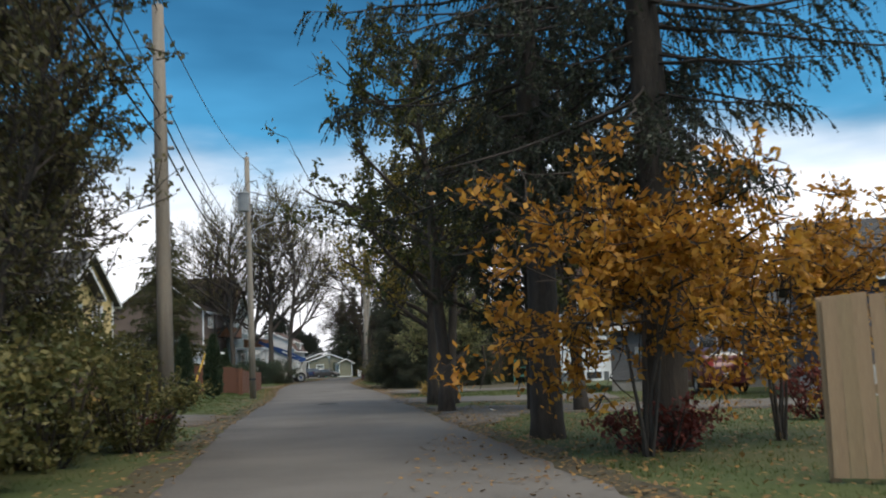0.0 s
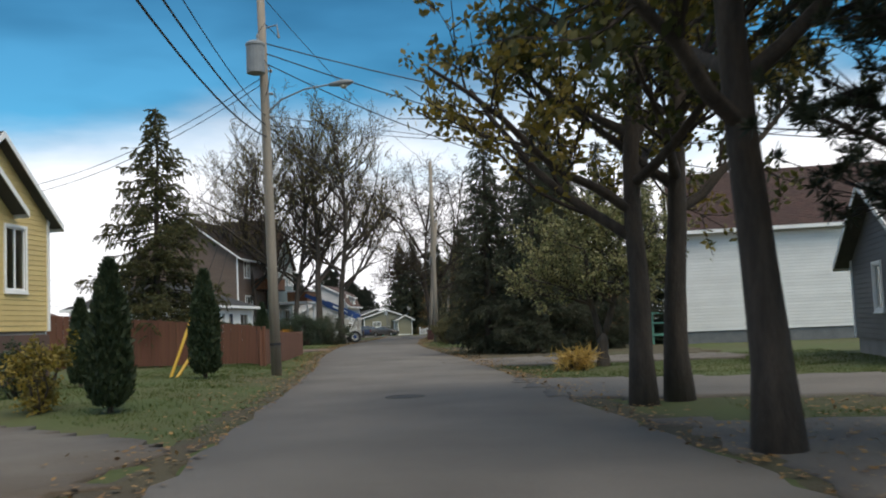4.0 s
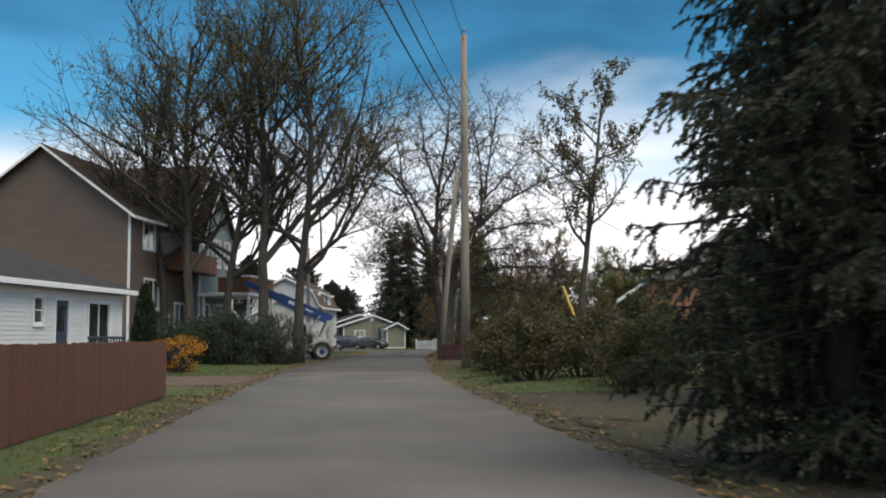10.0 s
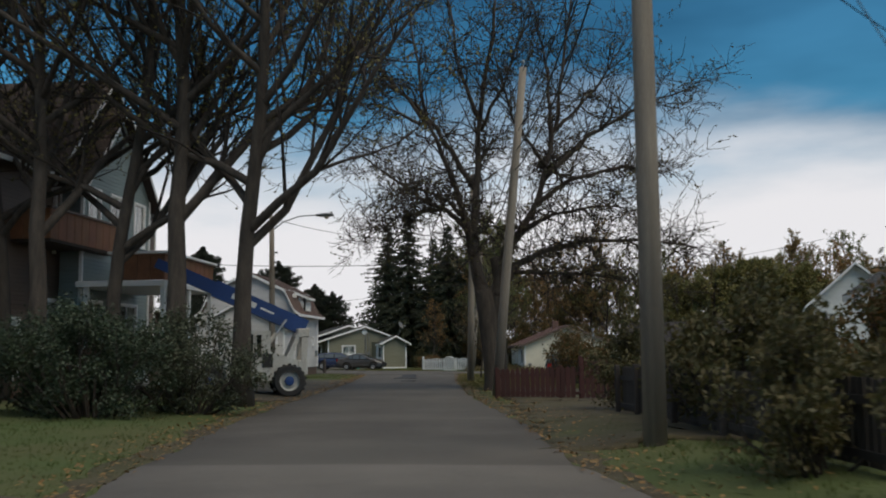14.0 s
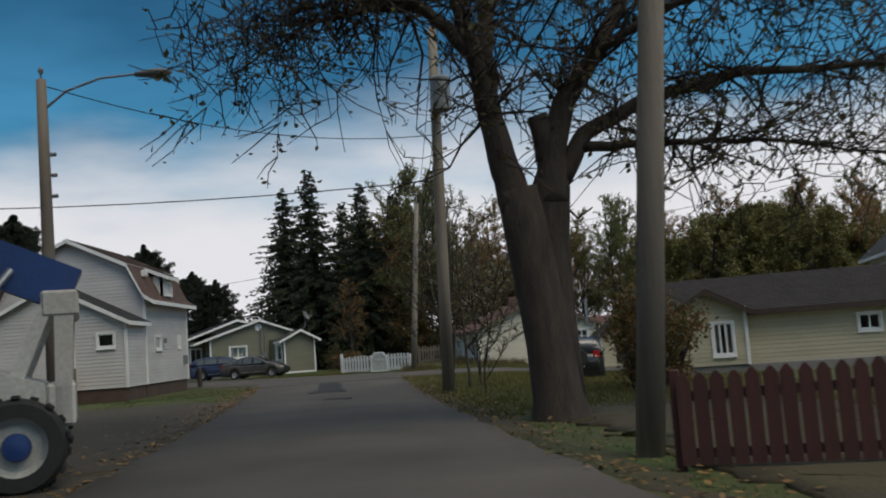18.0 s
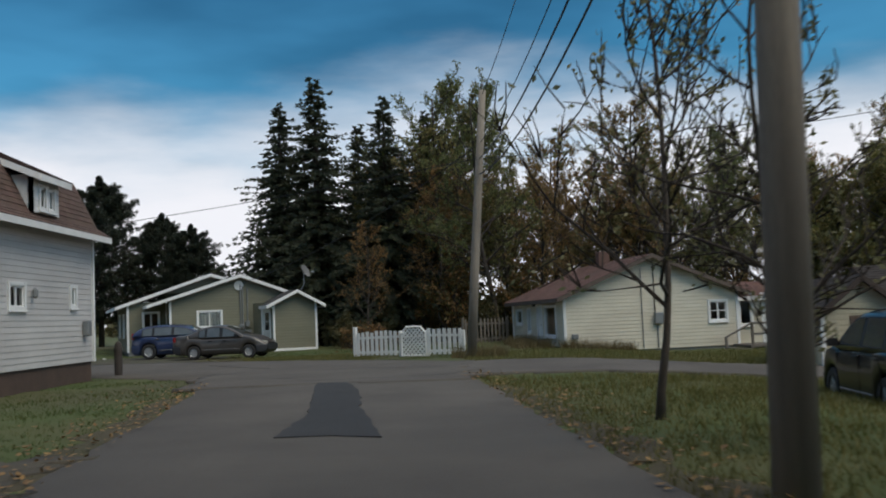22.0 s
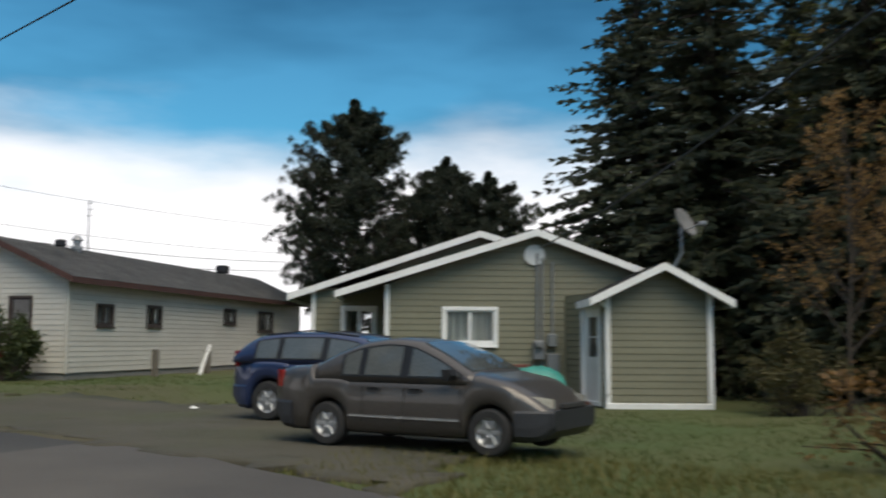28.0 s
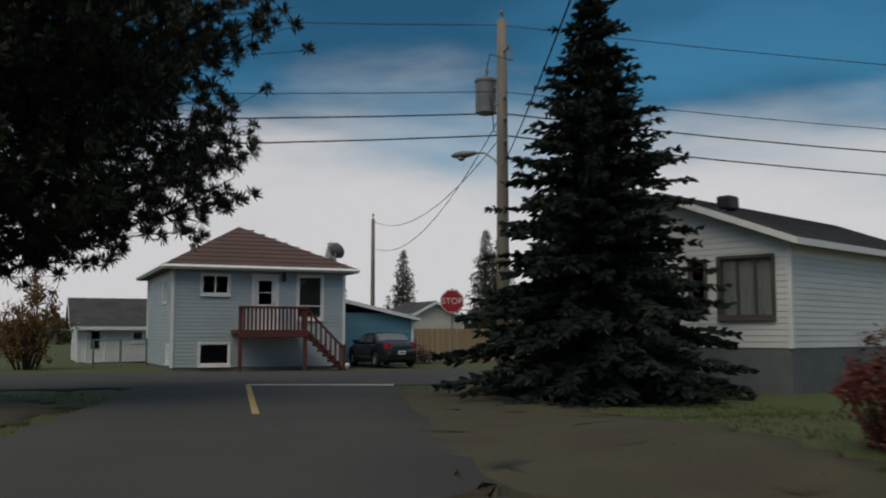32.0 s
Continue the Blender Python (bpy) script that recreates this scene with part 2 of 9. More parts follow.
# near-black colour that stands for the shade inside rooms and cabs
ROOMSHADE = surf("painted_interior_shade", (0.05, 0.048, 0.045), rough=0.9)
CURTAIN = surf("curtain", (0.55, 0.54, 0.5), (0.42, 0.41, 0.39), 0.9, scale=8, stretch=(6, 6, 0.3))
SHINGLE = surf("charcoal_shingles", (0.085, 0.082, 0.08), (0.055, 0.054, 0.053), 0.9, scale=1.2, fine=30, bump=0.6, isl=0.18)
BLACKSH = surf("black_shingles", (0.034, 0.034, 0.035), (0.024, 0.024, 0.025), 0.9, scale=1.2, fine=30, bump=0.6, isl=0.18)
BROWNSH = surf("brown_shingles", (0.115, 0.07, 0.055), (0.085, 0.055, 0.045), 0.9, scale=1.2, fine=30, bump=0.6, isl=0.18)
REDSH = surf("faded_red_shingles", (0.16, 0.085, 0.07), (0.11, 0.065, 0.055), 0.9, scale=1.0, fine=30, bump=0.6, isl=0.18)
CONCRETE = surf("concrete", (0.25, 0.24, 0.225), (0.19, 0.18, 0.17), 0.9, scale=1.2, fine=30, bump=0.4)


def siding(name, a, b, dirt=None):
    return surf(name, a, b, 0.55, scale=0.7, fine=20, bump=0.08, rnd=0.035, stretch=(1, 1, 3), dirt=dirt)


SID_GREEN = siding("sage_green_siding", (0.185, 0.178, 0.120), (0.162, 0.156, 0.105))
SID_CREAM = siding("cream_siding", (0.67, 0.62, 0.50), (0.59, 0.545, 0.435), (0.48, 0.43, 0.34))
SID_LB = siding("pale_beige_siding", (0.56, 0.535, 0.48), (0.50, 0.475, 0.425))
SID_WHITE = siding("white_siding", (0.72, 0.72, 0.70), (0.64, 0.64, 0.62))
SID_GREYW = siding("greyish_white_siding", (0.60, 0.58, 0.56), (0.52, 0.50, 0.485))
SID_BLUE = siding("pale_blue_siding", (0.42, 0.48, 0.505), (0.375, 0.43, 0.455))
SID_YEL = siding("yellow_siding", (0.60, 0.46, 0.20), (0.53, 0.40, 0.17))
SID_BROWN = siding("dark_brown_siding", (0.135, 0.092, 0.068), (0.112, 0.077, 0.058))
SID_GREY = siding("charcoal_siding", (0.11, 0.11, 0.115), (0.09, 0.09, 0.095))
SID_NAVY = siding("dark_blue_siding", (0.035, 0.05, 0.085), (0.03, 0.042, 0.07))
SID_ORANGE = siding("orange_wood_siding", (0.34, 0.15, 0.06), (0.25, 0.11, 0.05), (0.18, 0.10, 0.06))


# ---- mesh building ----
class Mesh:
    """Collects vertices and faces of one mesh."""

    def __init__(self):
        self.v, self.f = [], []

    def face(self, *pts):
        i = len(self.v)
        self.v += [tuple(p) for p in pts]
        self.f.append(tuple(range(i, i + len(pts))))

    def box(self, lo, hi, m=None):
        (a, b, c), (d, e, g) = lo, hi
        i = len(self.v)
        p = [(a, b, c), (d, b, c), (d, e, c), (a, e, c), (a, b, g), (d, b, g), (d, e, g), (a, e, g)]
        self.v += [tuple(m @ Vector(q)) for q in p] if m else p
        self.f += [tuple(i + k for k in q) for q in ((0, 3, 2, 1), (4, 5, 6, 7), (0, 1, 5, 4), (1, 2, 6, 5), (2, 3, 7, 6), (3, 0, 4, 7))]
        return self

    def bevel_box(self, lo, hi, r=0.01, m=None):
        """A box with chamfered edges along all twelve sides."""
        (a, b, c), (d, e, g) = lo, hi
        p = []
        for x, sx in ((a, 1), (d, -1)):
            for y, sy in ((b, 1), (e, -1)):
                for z, sz in ((c, 1), (g, -1)):
                    p += [(x, y + sy * r, z + sz * r), (x + sx * r, y, z + sz * r), (x + sx * r, y + sy * r, z)]
        i = len(self.v)
        self.v += [tuple(m @ Vector(q)) for q in p] if m else p

        def k(x, y, z, n):
            return i + ((x * 2 + y) * 2 + z) * 3 + n

        fs = []
        for s in (0, 1):
            fs.append([k(s, 0, 0, 0), k(s, 0, 1, 0), k(s, 1, 1, 0), k(s, 1, 0, 0)])
            fs.append([k(0, s, 0, 1), k(1, s, 0, 1), k(1, s, 1, 1), k(0, s, 1, 1)])
            fs.append([k(0, 0, s, 2), k(0, 1, s, 2), k(1, 1, s, 2), k(1, 0, s, 2)])
            for t in (0, 1):
                fs.append([k(0, s, t, 1), k(1, s, t, 1), k(1, s, t, 2), k(0, s, t, 2)])
                fs.append([k(s, 0, t, 0), k(s, 1, t, 0), k(s, 1, t, 2), k(s, 0, t, 2)])
                fs.append([k(s, t, 0, 0), k(s, t, 1, 0), k(s, t, 1, 1), k(s, t, 0, 1)])
                for u in (0, 1):
                    fs.append([k(s, t, u, 0), k(s, t, u, 1), k(s, t, u, 2)])
        self.f += [tuple(q) for q in fs]
        return self

    def tube(self, path, radii, sides=6, caps=True):
        path = [Vector(p) for p in path]
        i = len(self.v)
        up = Vector((0, 0, 1))
        d0 = (path[-1] - path[0])
        ref = Vector((1, 0, 0)) if abs(d0.z) > 0.7 * d0.length else up
        for k, p in enumerate(path):
            d = (path[min(k + 1, len(path) - 1)] - path[max(k - 1, 0)]).normalized()
            a = d.cross(ref).normalized()
            b = d.cross(a)
            for s in range(sides):
                t = 2 * math.pi * s / sides
                q = p + (a * math.cos(t) + b * math.sin(t)) * radii[k]
                self.v.append((q.x, q.y, q.z))
        for k in range(len(path) - 1):
            for s in range(sides):
                s2 = (s + 1) % sides
                self.f.append((i + k * sides + s, i + k * sides + s2, i + (k + 1) * sides + s2, i + (k + 1) * sides + s))
        if caps:
            self.f.append(tuple(i + s for s in range(sides))[::-1])
            self.f.append(tuple(i + (len(path) - 1) * sides + s for s in range(sides)))
        return self

    def ring(self, pts_list, closed=True, caps=True):
        """Lofts rings of equal point counts."""
        i, n = len(self.v), len(pts_list[0])
        for r in pts_list:
            self.v += [tuple(p) for p in r]
        for k in range(len(pts_list) - 1):
            for s in range(n if closed else n - 1):
                s2 = (s + 1) % n
                self.f.append((i + k * n + s, i + k * n + s2, i + (k + 1) * n + s2, i + (k + 1) * n + s))
        if caps:
            self.f.append(tuple(i + s for s in range(n))[::-1])
            self.f.append(tuple(i + (len(pts_list) - 1) * n + s for s in range(n)))
        return self

    def lathe(self, profile, m=None, sides=16, caps=True):
        """Turns (radius, height) pairs round z."""
        rings = []
        for r, z in profile:
            ring = [(r * math.cos(2 * math.pi * s / sides), r * math.sin(2 * math.pi * s / sides), z) for s in range(sides)]
            rings.append([tuple(m @ Vector(p)) for p in ring] if m else ring)
        return self.ring(rings, caps=caps)

    def data(self, name, mat, smooth=False):
        me = bpy.data.meshes.new(name)
        me.from_pydata(self.v, [], self.f)
        if mat:
            me.materials.append(mat)
        if smooth:
            me.polygons.foreach_set("use_smooth", [True] * len(me.polygons))
        me.update()
        return me


def part(name, mb, material, parent=None, label="", m=None, smooth=False, fix=False):
    """Links a mesh as one object under a thing or under a part."""
    me = mb if isinstance(mb, bpy.types.Mesh) else mb.data(name, material, smooth)
    if fix:
        bm = bmesh.new()
        bm.from_mesh(me)
        bmesh.ops.recalc_face_normals(bm, faces=bm.faces)
        bm.to_mesh(me)
        bm.free()
    ob = new(name, me)
    if m is not None:
        ob.matrix_basis = m
    if parent is not None:
        ob.parent = parent
    if label:
        tagged(ob, label)
    return ob


def thing(name, label, category, m=None, group="", kind=""):
    ob = new(name)
    if m is not None:
        ob.matrix_basis = m
    return tagged(ob, label, category, group, kind)


def quads_mesh(name, verts, per, mat):
    """A mesh of loose faces with `per` corners each, from an array of corners."""
    n = len(verts) // per
    me = bpy.data.meshes.new(name)
    me.vertices.add(len(verts))
    me.vertices.foreach_set("co", np.asarray(verts, dtype=np.float32).ravel())
    me.loops.add(len(verts))
    me.loops.foreach_set("vertex_index", np.arange(len(verts), dtype=np.int32))
    me.polygons.add(n)
    me.polygons.foreach_set("loop_start", np.arange(0, len(verts), per, dtype=np.int32))
    me.polygons.foreach_set("loop_total", np.full(n, per, dtype=np.int32))
    me.materials.append(mat)
    me.update(calc_edges=True)
    return me


def smooth01(a, b, x):
    t = np.clip((x - a) / (b - a), 0, 1)
    return t * t * (3 - 2 * t)


# ---- the plan: street, bend and cross street ----
# y, left edge x, right edge x of the main street
STREET = [(-60, 20.5, 25.0), (-20, 11.2, 15.9), (10, 4.6, 9.3), (24, 1.5, 6.3), (30, 0.1, 5.1), (36, -1.3, 3.9), (44, -2.9, 2.4), (55, -5.1, 0.3), (65, -7.3, -1.7), (73, -9.3, -3.5),
          (84, -11.6, -5.9), (97, -14.1, -8.5), (104, -15.3, -9.3), (112, -16.2, -10.6), (120, -16.9, -11.7), (126, -17.5, -12.3), (133, -18.3, -13.0), (143, -19.6, -13.8), (147, -20.2, -14.2)]
# x, near edge y, far edge y of the street after the bend
STREET2 = [(-14.2, 147.0, 153.2), (-16.6, 147.5, 155.8), (-20.2, 148.2, 158.6), (-25.0, 152.6, 161.2), (-30.0, 155.6, 162.7), (-38.0, 158.4, 164.4), (-48.0, 160.6, 166.4), (-55.0, 161.8, 167.9), (-60.5, 162.4, 169.2)]
_sy = np.array([r[0] for r in STREET], float)
_sl, _sr = np.array([r[1] for r in STREET]), np.array([r[2] for r in STREET])


def ground_z(x, y):
    """Height of the ground sheet."""
    x, y = np.asarray(x, float), np.asarray(y, float)
    r, l = x - np.interp(y, _sy, _sr), np.interp(y, _sy, _sl) - x
    z = -0.04 + 0.0 * x
    z = z - 0.33 * smooth01(2.5, 9.0, r) * smooth01(100, 118, y) * (1 - smooth01(175, 200, y)) * smooth01(-16, -13, x)
    z = z + 0.22 * smooth01(0.4, 2.5, l) * smooth01(44, 50, y) * (1 - smooth01(66, 74, y))
    z = z + 0.16 * smooth01(0.3, 1.5, r) * smooth01(84, 92, y) * (1 - smooth01(103, 110, y))
    z = z + 0.16 * smooth01(0.5, 2.5, l) * smooth01(98, 106, y) * (1 - smooth01(126, 134, y))
    z = z + 0.28 * smooth01(165.5, 169.5, y) * (1 - smooth01(-34, -31, x)) * smooth01(-50, -45, x)
    return z


def gz(x, y):
    return float(ground_z(x, y))
# ---- ground ----
def ground():
    xs = np.concatenate([[-4000, -1500, -600, -300, -180], np.arange(-130, 70, 1.0), [90, 150, 300, 600, 1500, 4000]])
    ys = np.concatenate([[-4000, -1500, -600, -200, -90], np.arange(-50, 230, 1.0), [260, 330, 500, 900, 2000, 4000]])
    X, Y = np.meshgrid(xs, ys)
    Z = ground_z(X, Y)
    rng = np.random.default_rng(3)
    near = (np.abs(X + 30) < 100) & (Y > -50) & (Y < 230)
    Z = Z + near * rng.normal(0, 0.012, X.shape)
    n, k = X.shape
    idx = np.arange(n * k).reshape(n, k)
    f = np.stack([idx[:-1, :-1], idx[:-1, 1:], idx[1:, 1:], idx[1:, :-1]], -1).reshape(-1, 4)
    me = bpy.data.meshes.new("ground")
    me.from_pydata(np.stack([X, Y, Z], -1).reshape(-1, 3).tolist(), [], f.tolist())
    me.materials.append(GRASS)
    me.polygons.foreach_set("use_smooth", [True] * len(me.polygons))
    tagged(new("ground", me), "autumn lawn ground with dry patches", "ground", kind="structure")


ground()


def ribbon(name, rows, z, mat, label, category, drop=0.12, rag=0.08, step=0.6, seed=1, axis="y", kind="structure"):
    """A paved strip from rows (s, left, right) along y (or x), with ragged edges and a small edge step."""
    rng = random.Random(seed)
    s = [r[0] for r in rows]
    lo, hi = min(s), max(s)
    order = sorted(rows)
    ss = [r[0] for r in order]
    mb, n = Mesh(), max(2, int((hi - lo) / step))
    rings = []
    for k in range(n + 1):
        t = lo + (hi - lo) * k / n
        a = np.interp(t, ss, [r[1] for r in order]) + rng.uniform(-rag, rag)
        b = np.interp(t, ss, [r[2] for r in order]) + rng.uniform(-rag, rag)
        cols = [a, a + 0.06, a + (b - a) * 0.3, (a + b) / 2, a + (b - a) * 0.7, b - 0.06, b]
        if axis == "y":
            ring = [(c, t) for c in cols]
        else:
            ring = [(t, c) for c in cols]
        crown = [-drop, 0, 0.012, 0.018, 0.012, 0, -drop]
        rings.append([(p[0], p[1], (z(p[0], p[1]) if callable(z) else z) + h) for p, h in zip(ring, crown)])
    mb.ring(rings, closed=False, caps=False)
    ob = part(name, mb, mat, smooth=True)
    return tagged(ob, label, category, kind=kind)


def flat(name, pts, z, mat, label, category, kind="structure", wob=0.1, seed=2, cell=0.4):
    """A thin sheet with an uneven outline that follows the ground (or lies at a height z)."""
    rng = np.random.default_rng(seed)
    P = np.array(pts, float)
    lo, hi = P.min(0) - cell, P.max(0) + cell
    xs, ys = np.arange(lo[0], hi[0], cell), np.arange(lo[1], hi[1], cell)
    X, Y = np.meshgrid(xs, ys)
    X, Y = X + rng.uniform(-wob, wob, X.shape), Y + rng.uniform(-wob, wob, X.shape)
    cx, cy = (X[:-1, :-1] + X[1:, 1:]) / 2, (Y[:-1, :-1] + Y[1:, 1:]) / 2
    ins = np.zeros(cx.shape, bool)
    for (x0, y0), (x1, y1) in zip(pts, pts[1:] + pts[:1]):
        cross = (y0 > cy) != (y1 > cy)
        ins ^= cross & (cx < (x1 - x0) * (cy - y0) / ((y1 - y0) or 1e-9) + x0)
    Z = ground_z(X, Y) + z(0.0, 0.0) - gz(0.0, 0.0) + rng.normal(0, 0.004, X.shape) if callable(z) else np.full(X.shape, float(z))
    n = X.shape[1]
    idx = np.arange(X.size).reshape(X.shape)
    f = np.stack([idx[:-1, :-1], idx[:-1, 1:], idx[1:, 1:], idx[1:, :-1]], -1)[ins]
    used = np.unique(f)
    remap = np.full(X.size, -1)
    remap[used] = np.arange(len(used))
    me = bpy.data.meshes.new(name)
    me.from_pydata(np.stack([X, Y, Z], -1).reshape(-1, 3)[used].tolist(), [], remap[f].tolist())
    me.materials.append(mat)
    me.polygons.foreach_set("use_smooth", [True] * len(me.polygons))
    ob = tagged(new(name, me), label, category, kind=kind)
    sol = ob.modifiers.new("thickness", "SOLIDIFY")
    sol.thickness, sol.offset = 0.1, -1.0
    return ob


ribbon("road", [r for r in STREET if r[0] <= 97], 0.0, ASPHALT, "worn grey asphalt residential street", "road", seed=4)
# same street paving, coloured darker to stand for shade below the trees
ribbon("road_north", [r for r in STREET if r[0] >= 97], 0.0, ASPHALT_SHADE, "residential street asphalt with tree shade put into its colour", "road", seed=4)
ribbon("road_bend", STREET2[:4] + [(-27.5, 154.2, 162.0)], 0.004, ASPHALT_SHADE, "worn grey asphalt street at the bend", "road", axis="x", seed=5)
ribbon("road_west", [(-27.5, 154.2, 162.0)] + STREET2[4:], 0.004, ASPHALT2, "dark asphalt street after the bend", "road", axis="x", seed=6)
flat("road_cross", [(-60.3, 120), (-60.3, 164), (-59.6, 169.5), (-59.0, 230), (-70.5, 230), (-70.5, 120)], 0.002, ASPHALT2, "asphalt cross street at the stop line", "road")
for side, lab in (("left", "brown leafy dirt shoulder of the street"), ("right", "brown leafy dirt shoulder of the street")):
    rows = [(y, l - 0.55, l + 0.12) if side == "left" else (y, r - 0.12, r + 0.55) for y, l, r in STREET if 10 <= y < 147]
    ribbon("verge_" + side, rows, lambda x, y: gz(x, y) + 0.012, SOIL, lab, "verge", drop=0.05, rag=0.2, step=0.45, seed=11 if side == "left" else 12)
flat("road_joint", [(-20.5, 145.2), (-13.9, 144.6), (-14.0, 150.2), (-17.0, 150.8), (-20.9, 150.6)], 0.026, ASPHALT_SHADE, "worn grey asphalt where the street bends", "road", wob=0.12)
flat("driveway_1", [(-14.6, 146.8), (-14.4, 153.2), (-6, 150.5), (6, 147.0), (6, 142.0), (-8, 145.0)], lambda x, y: gz(x, y) + 0.05, ASPHALT_SHADE, "cracked asphalt lane leaving the bend", "driveway")


# ---- houses ----
class House:
    """A building in its own frame: u along the front, v into the lot, z up."""

    def __init__(self, name, label, pos, turn, category="house"):
        self.ob = thing(name, label, category, pose(*pos, 0, 0, turn))

    def wall(self, a, b, z0, z1, mat, openings=(), gable=None, boards=True, course=0.14, thick=0.14, corner=TRIM, shape=None, name="wall"):
        """A wall from a to b (u, v), seen with a on its left from outside; gable: (where along it, height) of a peak."""
        a, b = Vector((*a, 0)), Vector((*b, 0))
        L = (b - a).length
        u = (b - a).normalized()
        n = u.cross(Vector((0, 0, 1)))
        m = Matrix(((u.x, -n.x, 0, a.x), (u.y, -n.y, 0, a.y), (0, 0, 1, 0), (0, 0, 0, 1)))
        outline = shape or ([(0, z1)] + ([(gable[0], gable[1])] if gable else []) + [(L, z1)])
        top = max(p[1] for p in outline)
        core = Mesh()
        us = sorted({0.0, L, *[o[1] for o in openings], *[o[1] + o[3] for o in openings]})
        zs = sorted({z0, z1, *[o[2] for o in openings], *[o[2] + o[4] for o in openings]})
        for i in range(len(us) - 1):
            for k in range(len(zs) - 1):
                cu, cz = (us[i] + us[i + 1]) / 2, (zs[k] + zs[k + 1]) / 2
                if cz < z1 and not any(o[1] < cu < o[1] + o[3] and o[2] < cz < o[2] + o[4] for o in openings):
                    core.box((us[i], 0.0, zs[k]), (us[i + 1], thick, zs[k + 1]), m)
        if len(outline) > 2:
            pts = [p for p in outline]
            i = len(core.v)
            for d in (0.0, thick):
                core.v += [tuple(m @ Vector((p[0], d, p[1]))) for p in pts]
            k = len(pts)
            core.f += [tuple(range(i, i + k)), tuple(range(i + k, i + 2 * k))[::-1]]
            for j in range(k):
                core.f.append((i + j, i + k + j, i + k + (j + 1) % k, i + (j + 1) % k))
        w = part(name, core, mat, self.ob, fix=True)

        def span(z):
            """The stretch of the wall below its outline at height z."""
            if z <= min(outline[0][1], outline[-1][1]) + 1e-6:
                return 0.0, L
            lo, hi = None, None
            for (x0, h0), (x1, h1) in zip(outline, outline[1:]):
                if h0 <= z <= h1 and h1 > h0:
                    lo = x0 + (x1 - x0) * (z - h0) / (h1 - h0)
                if h1 <= z <= h0 and h0 > h1:
                    hi = x0 + (x1 - x0) * (z - h0) / (h1 - h0)
            lo = 0.0 if lo is None else lo
            hi = L if hi is None else hi
            return lo, hi

        if boards:
            z = z0
            while z < top - 0.05:
                zt = min(z + course, top - 0.01)
                segs = [span(z + 0.01) + span(zt)]
                for o in openings:
                    if o[2] < zt - 0.02 and o[2] + o[4] > z + 0.02:
                        segs2 = []
                        for s in segs:
                            if s[0] < o[1]:
                                segs2.append((s[0], min(s[1], o[1]), s[2], min(s[3], o[1])))
                            if s[1] > o[1] + o[3]:
                                segs2.append((max(s[0], o[1] + o[3]), s[1], max(s[2], o[1] + o[3]), s[3]))
                        segs = segs2
                for x0, x1, x2, x3 in segs:
                    if x1 - x0 < 0.06:
                        continue
                    x2, x3 = min(x2, x3), max(x2, x3)
                    bd = Mesh()
                    pr = [(x0, 0.0, z), (x1, 0.0, z), (x1, -0.014, z + 0.003), (x0, -0.014, z + 0.003), (x0, -0.016, z + 0.02), (x1, -0.016, z + 0.02), (x2, -0.005, zt), (x3, -0.005, zt)]
                    p = [tuple(m @ Vector(q)) for q in pr]
                    bd.v = p
                    bd.f = [(0, 1, 2, 3), (3, 2, 5, 4), (4, 5, 7, 6), (0, 3, 4, 6), (1, 7, 5, 2)]
                    part("siding_board", bd, mat, w)
                z += course
        if corner:
            for cu in (0, L):
                cb = Mesh().bevel_box((cu - 0.055, -0.05, z0 - 0.01), (cu + 0.055, 0.06, outline[0][1] if cu == 0 else outline[-1][1]), 0.006, m)
                part("corner_board", cb, corner, self.ob)
        for o in openings:
            self.opening(m, o, thick)
        return w

    def opening(self, m, o, thick):
        kind, u0, z0, w, h = o[:5]
        opt = o[5] if len(o) > 5 else {}
        fm = opt.get("frame", TRIM)
        fw = opt.get("fw", 0.07)
        fr = Mesh()
        for lo, hi in (((u0 - fw, -0.05, z0 - fw), (u0 + 0.02, 0.05, z0 + h + fw)), ((u0 + w - 0.02, -0.05, z0 - fw), (u0 + w + fw, 0.05, z0 + h + fw)), ((u0 + 0.02, -0.045, z0 + h - 0.02), (u0 + w - 0.02, 0.05, z0 + h + fw)), ((u0 + 0.02, -0.045, z0 - fw), (u0 + w - 0.02, 0.05, z0 + 0.02))):
            fr.bevel_box(lo, hi, 0.006, m)
        win = part("door_frame" if kind == "door" else "window", fr, fm, self.ob)
        if kind == "door":
            dm = opt.get("leaf", WHITEP)
            leaf = Mesh()
            gh = opt.get("glass", 0.85)
            top = z0 + h - 0.2
            if gh:
                leaf.box((u0 + 0.02, 0.02, z0 + 0.02), (u0 + w - 0.02, 0.06, top - gh), m)
                leaf.box((u0 + 0.02, 0.02, top), (u0 + w - 0.02, 0.06, z0 + h - 0.02), m)
                leaf.box((u0 + 0.02, 0.02, top - gh), (u0 + 0.2, 0.06, top), m)
                leaf.box((u0 + w - 0.2, 0.02, top - gh), (u0 + w - 0.02, 0.06, top), m)
                part("pane", Mesh().box((u0 + 0.2, 0.035, top - gh), (u0 + w - 0.2, 0.041, top), m), GLASS, win)
                part("glazing_bar", Mesh().box((u0 + 0.2, 0.022, top - gh / 2 - 0.015), (u0 + w - 0.2, 0.05, top - gh / 2 + 0.015), m), dm, win)
            else:
                leaf.box((u0 + 0.02, 0.02, z0 + 0.02), (u0 + w - 0.02, 0.06, z0 + h - 0.02), m)
            d = part("door", leaf, dm, self.ob)
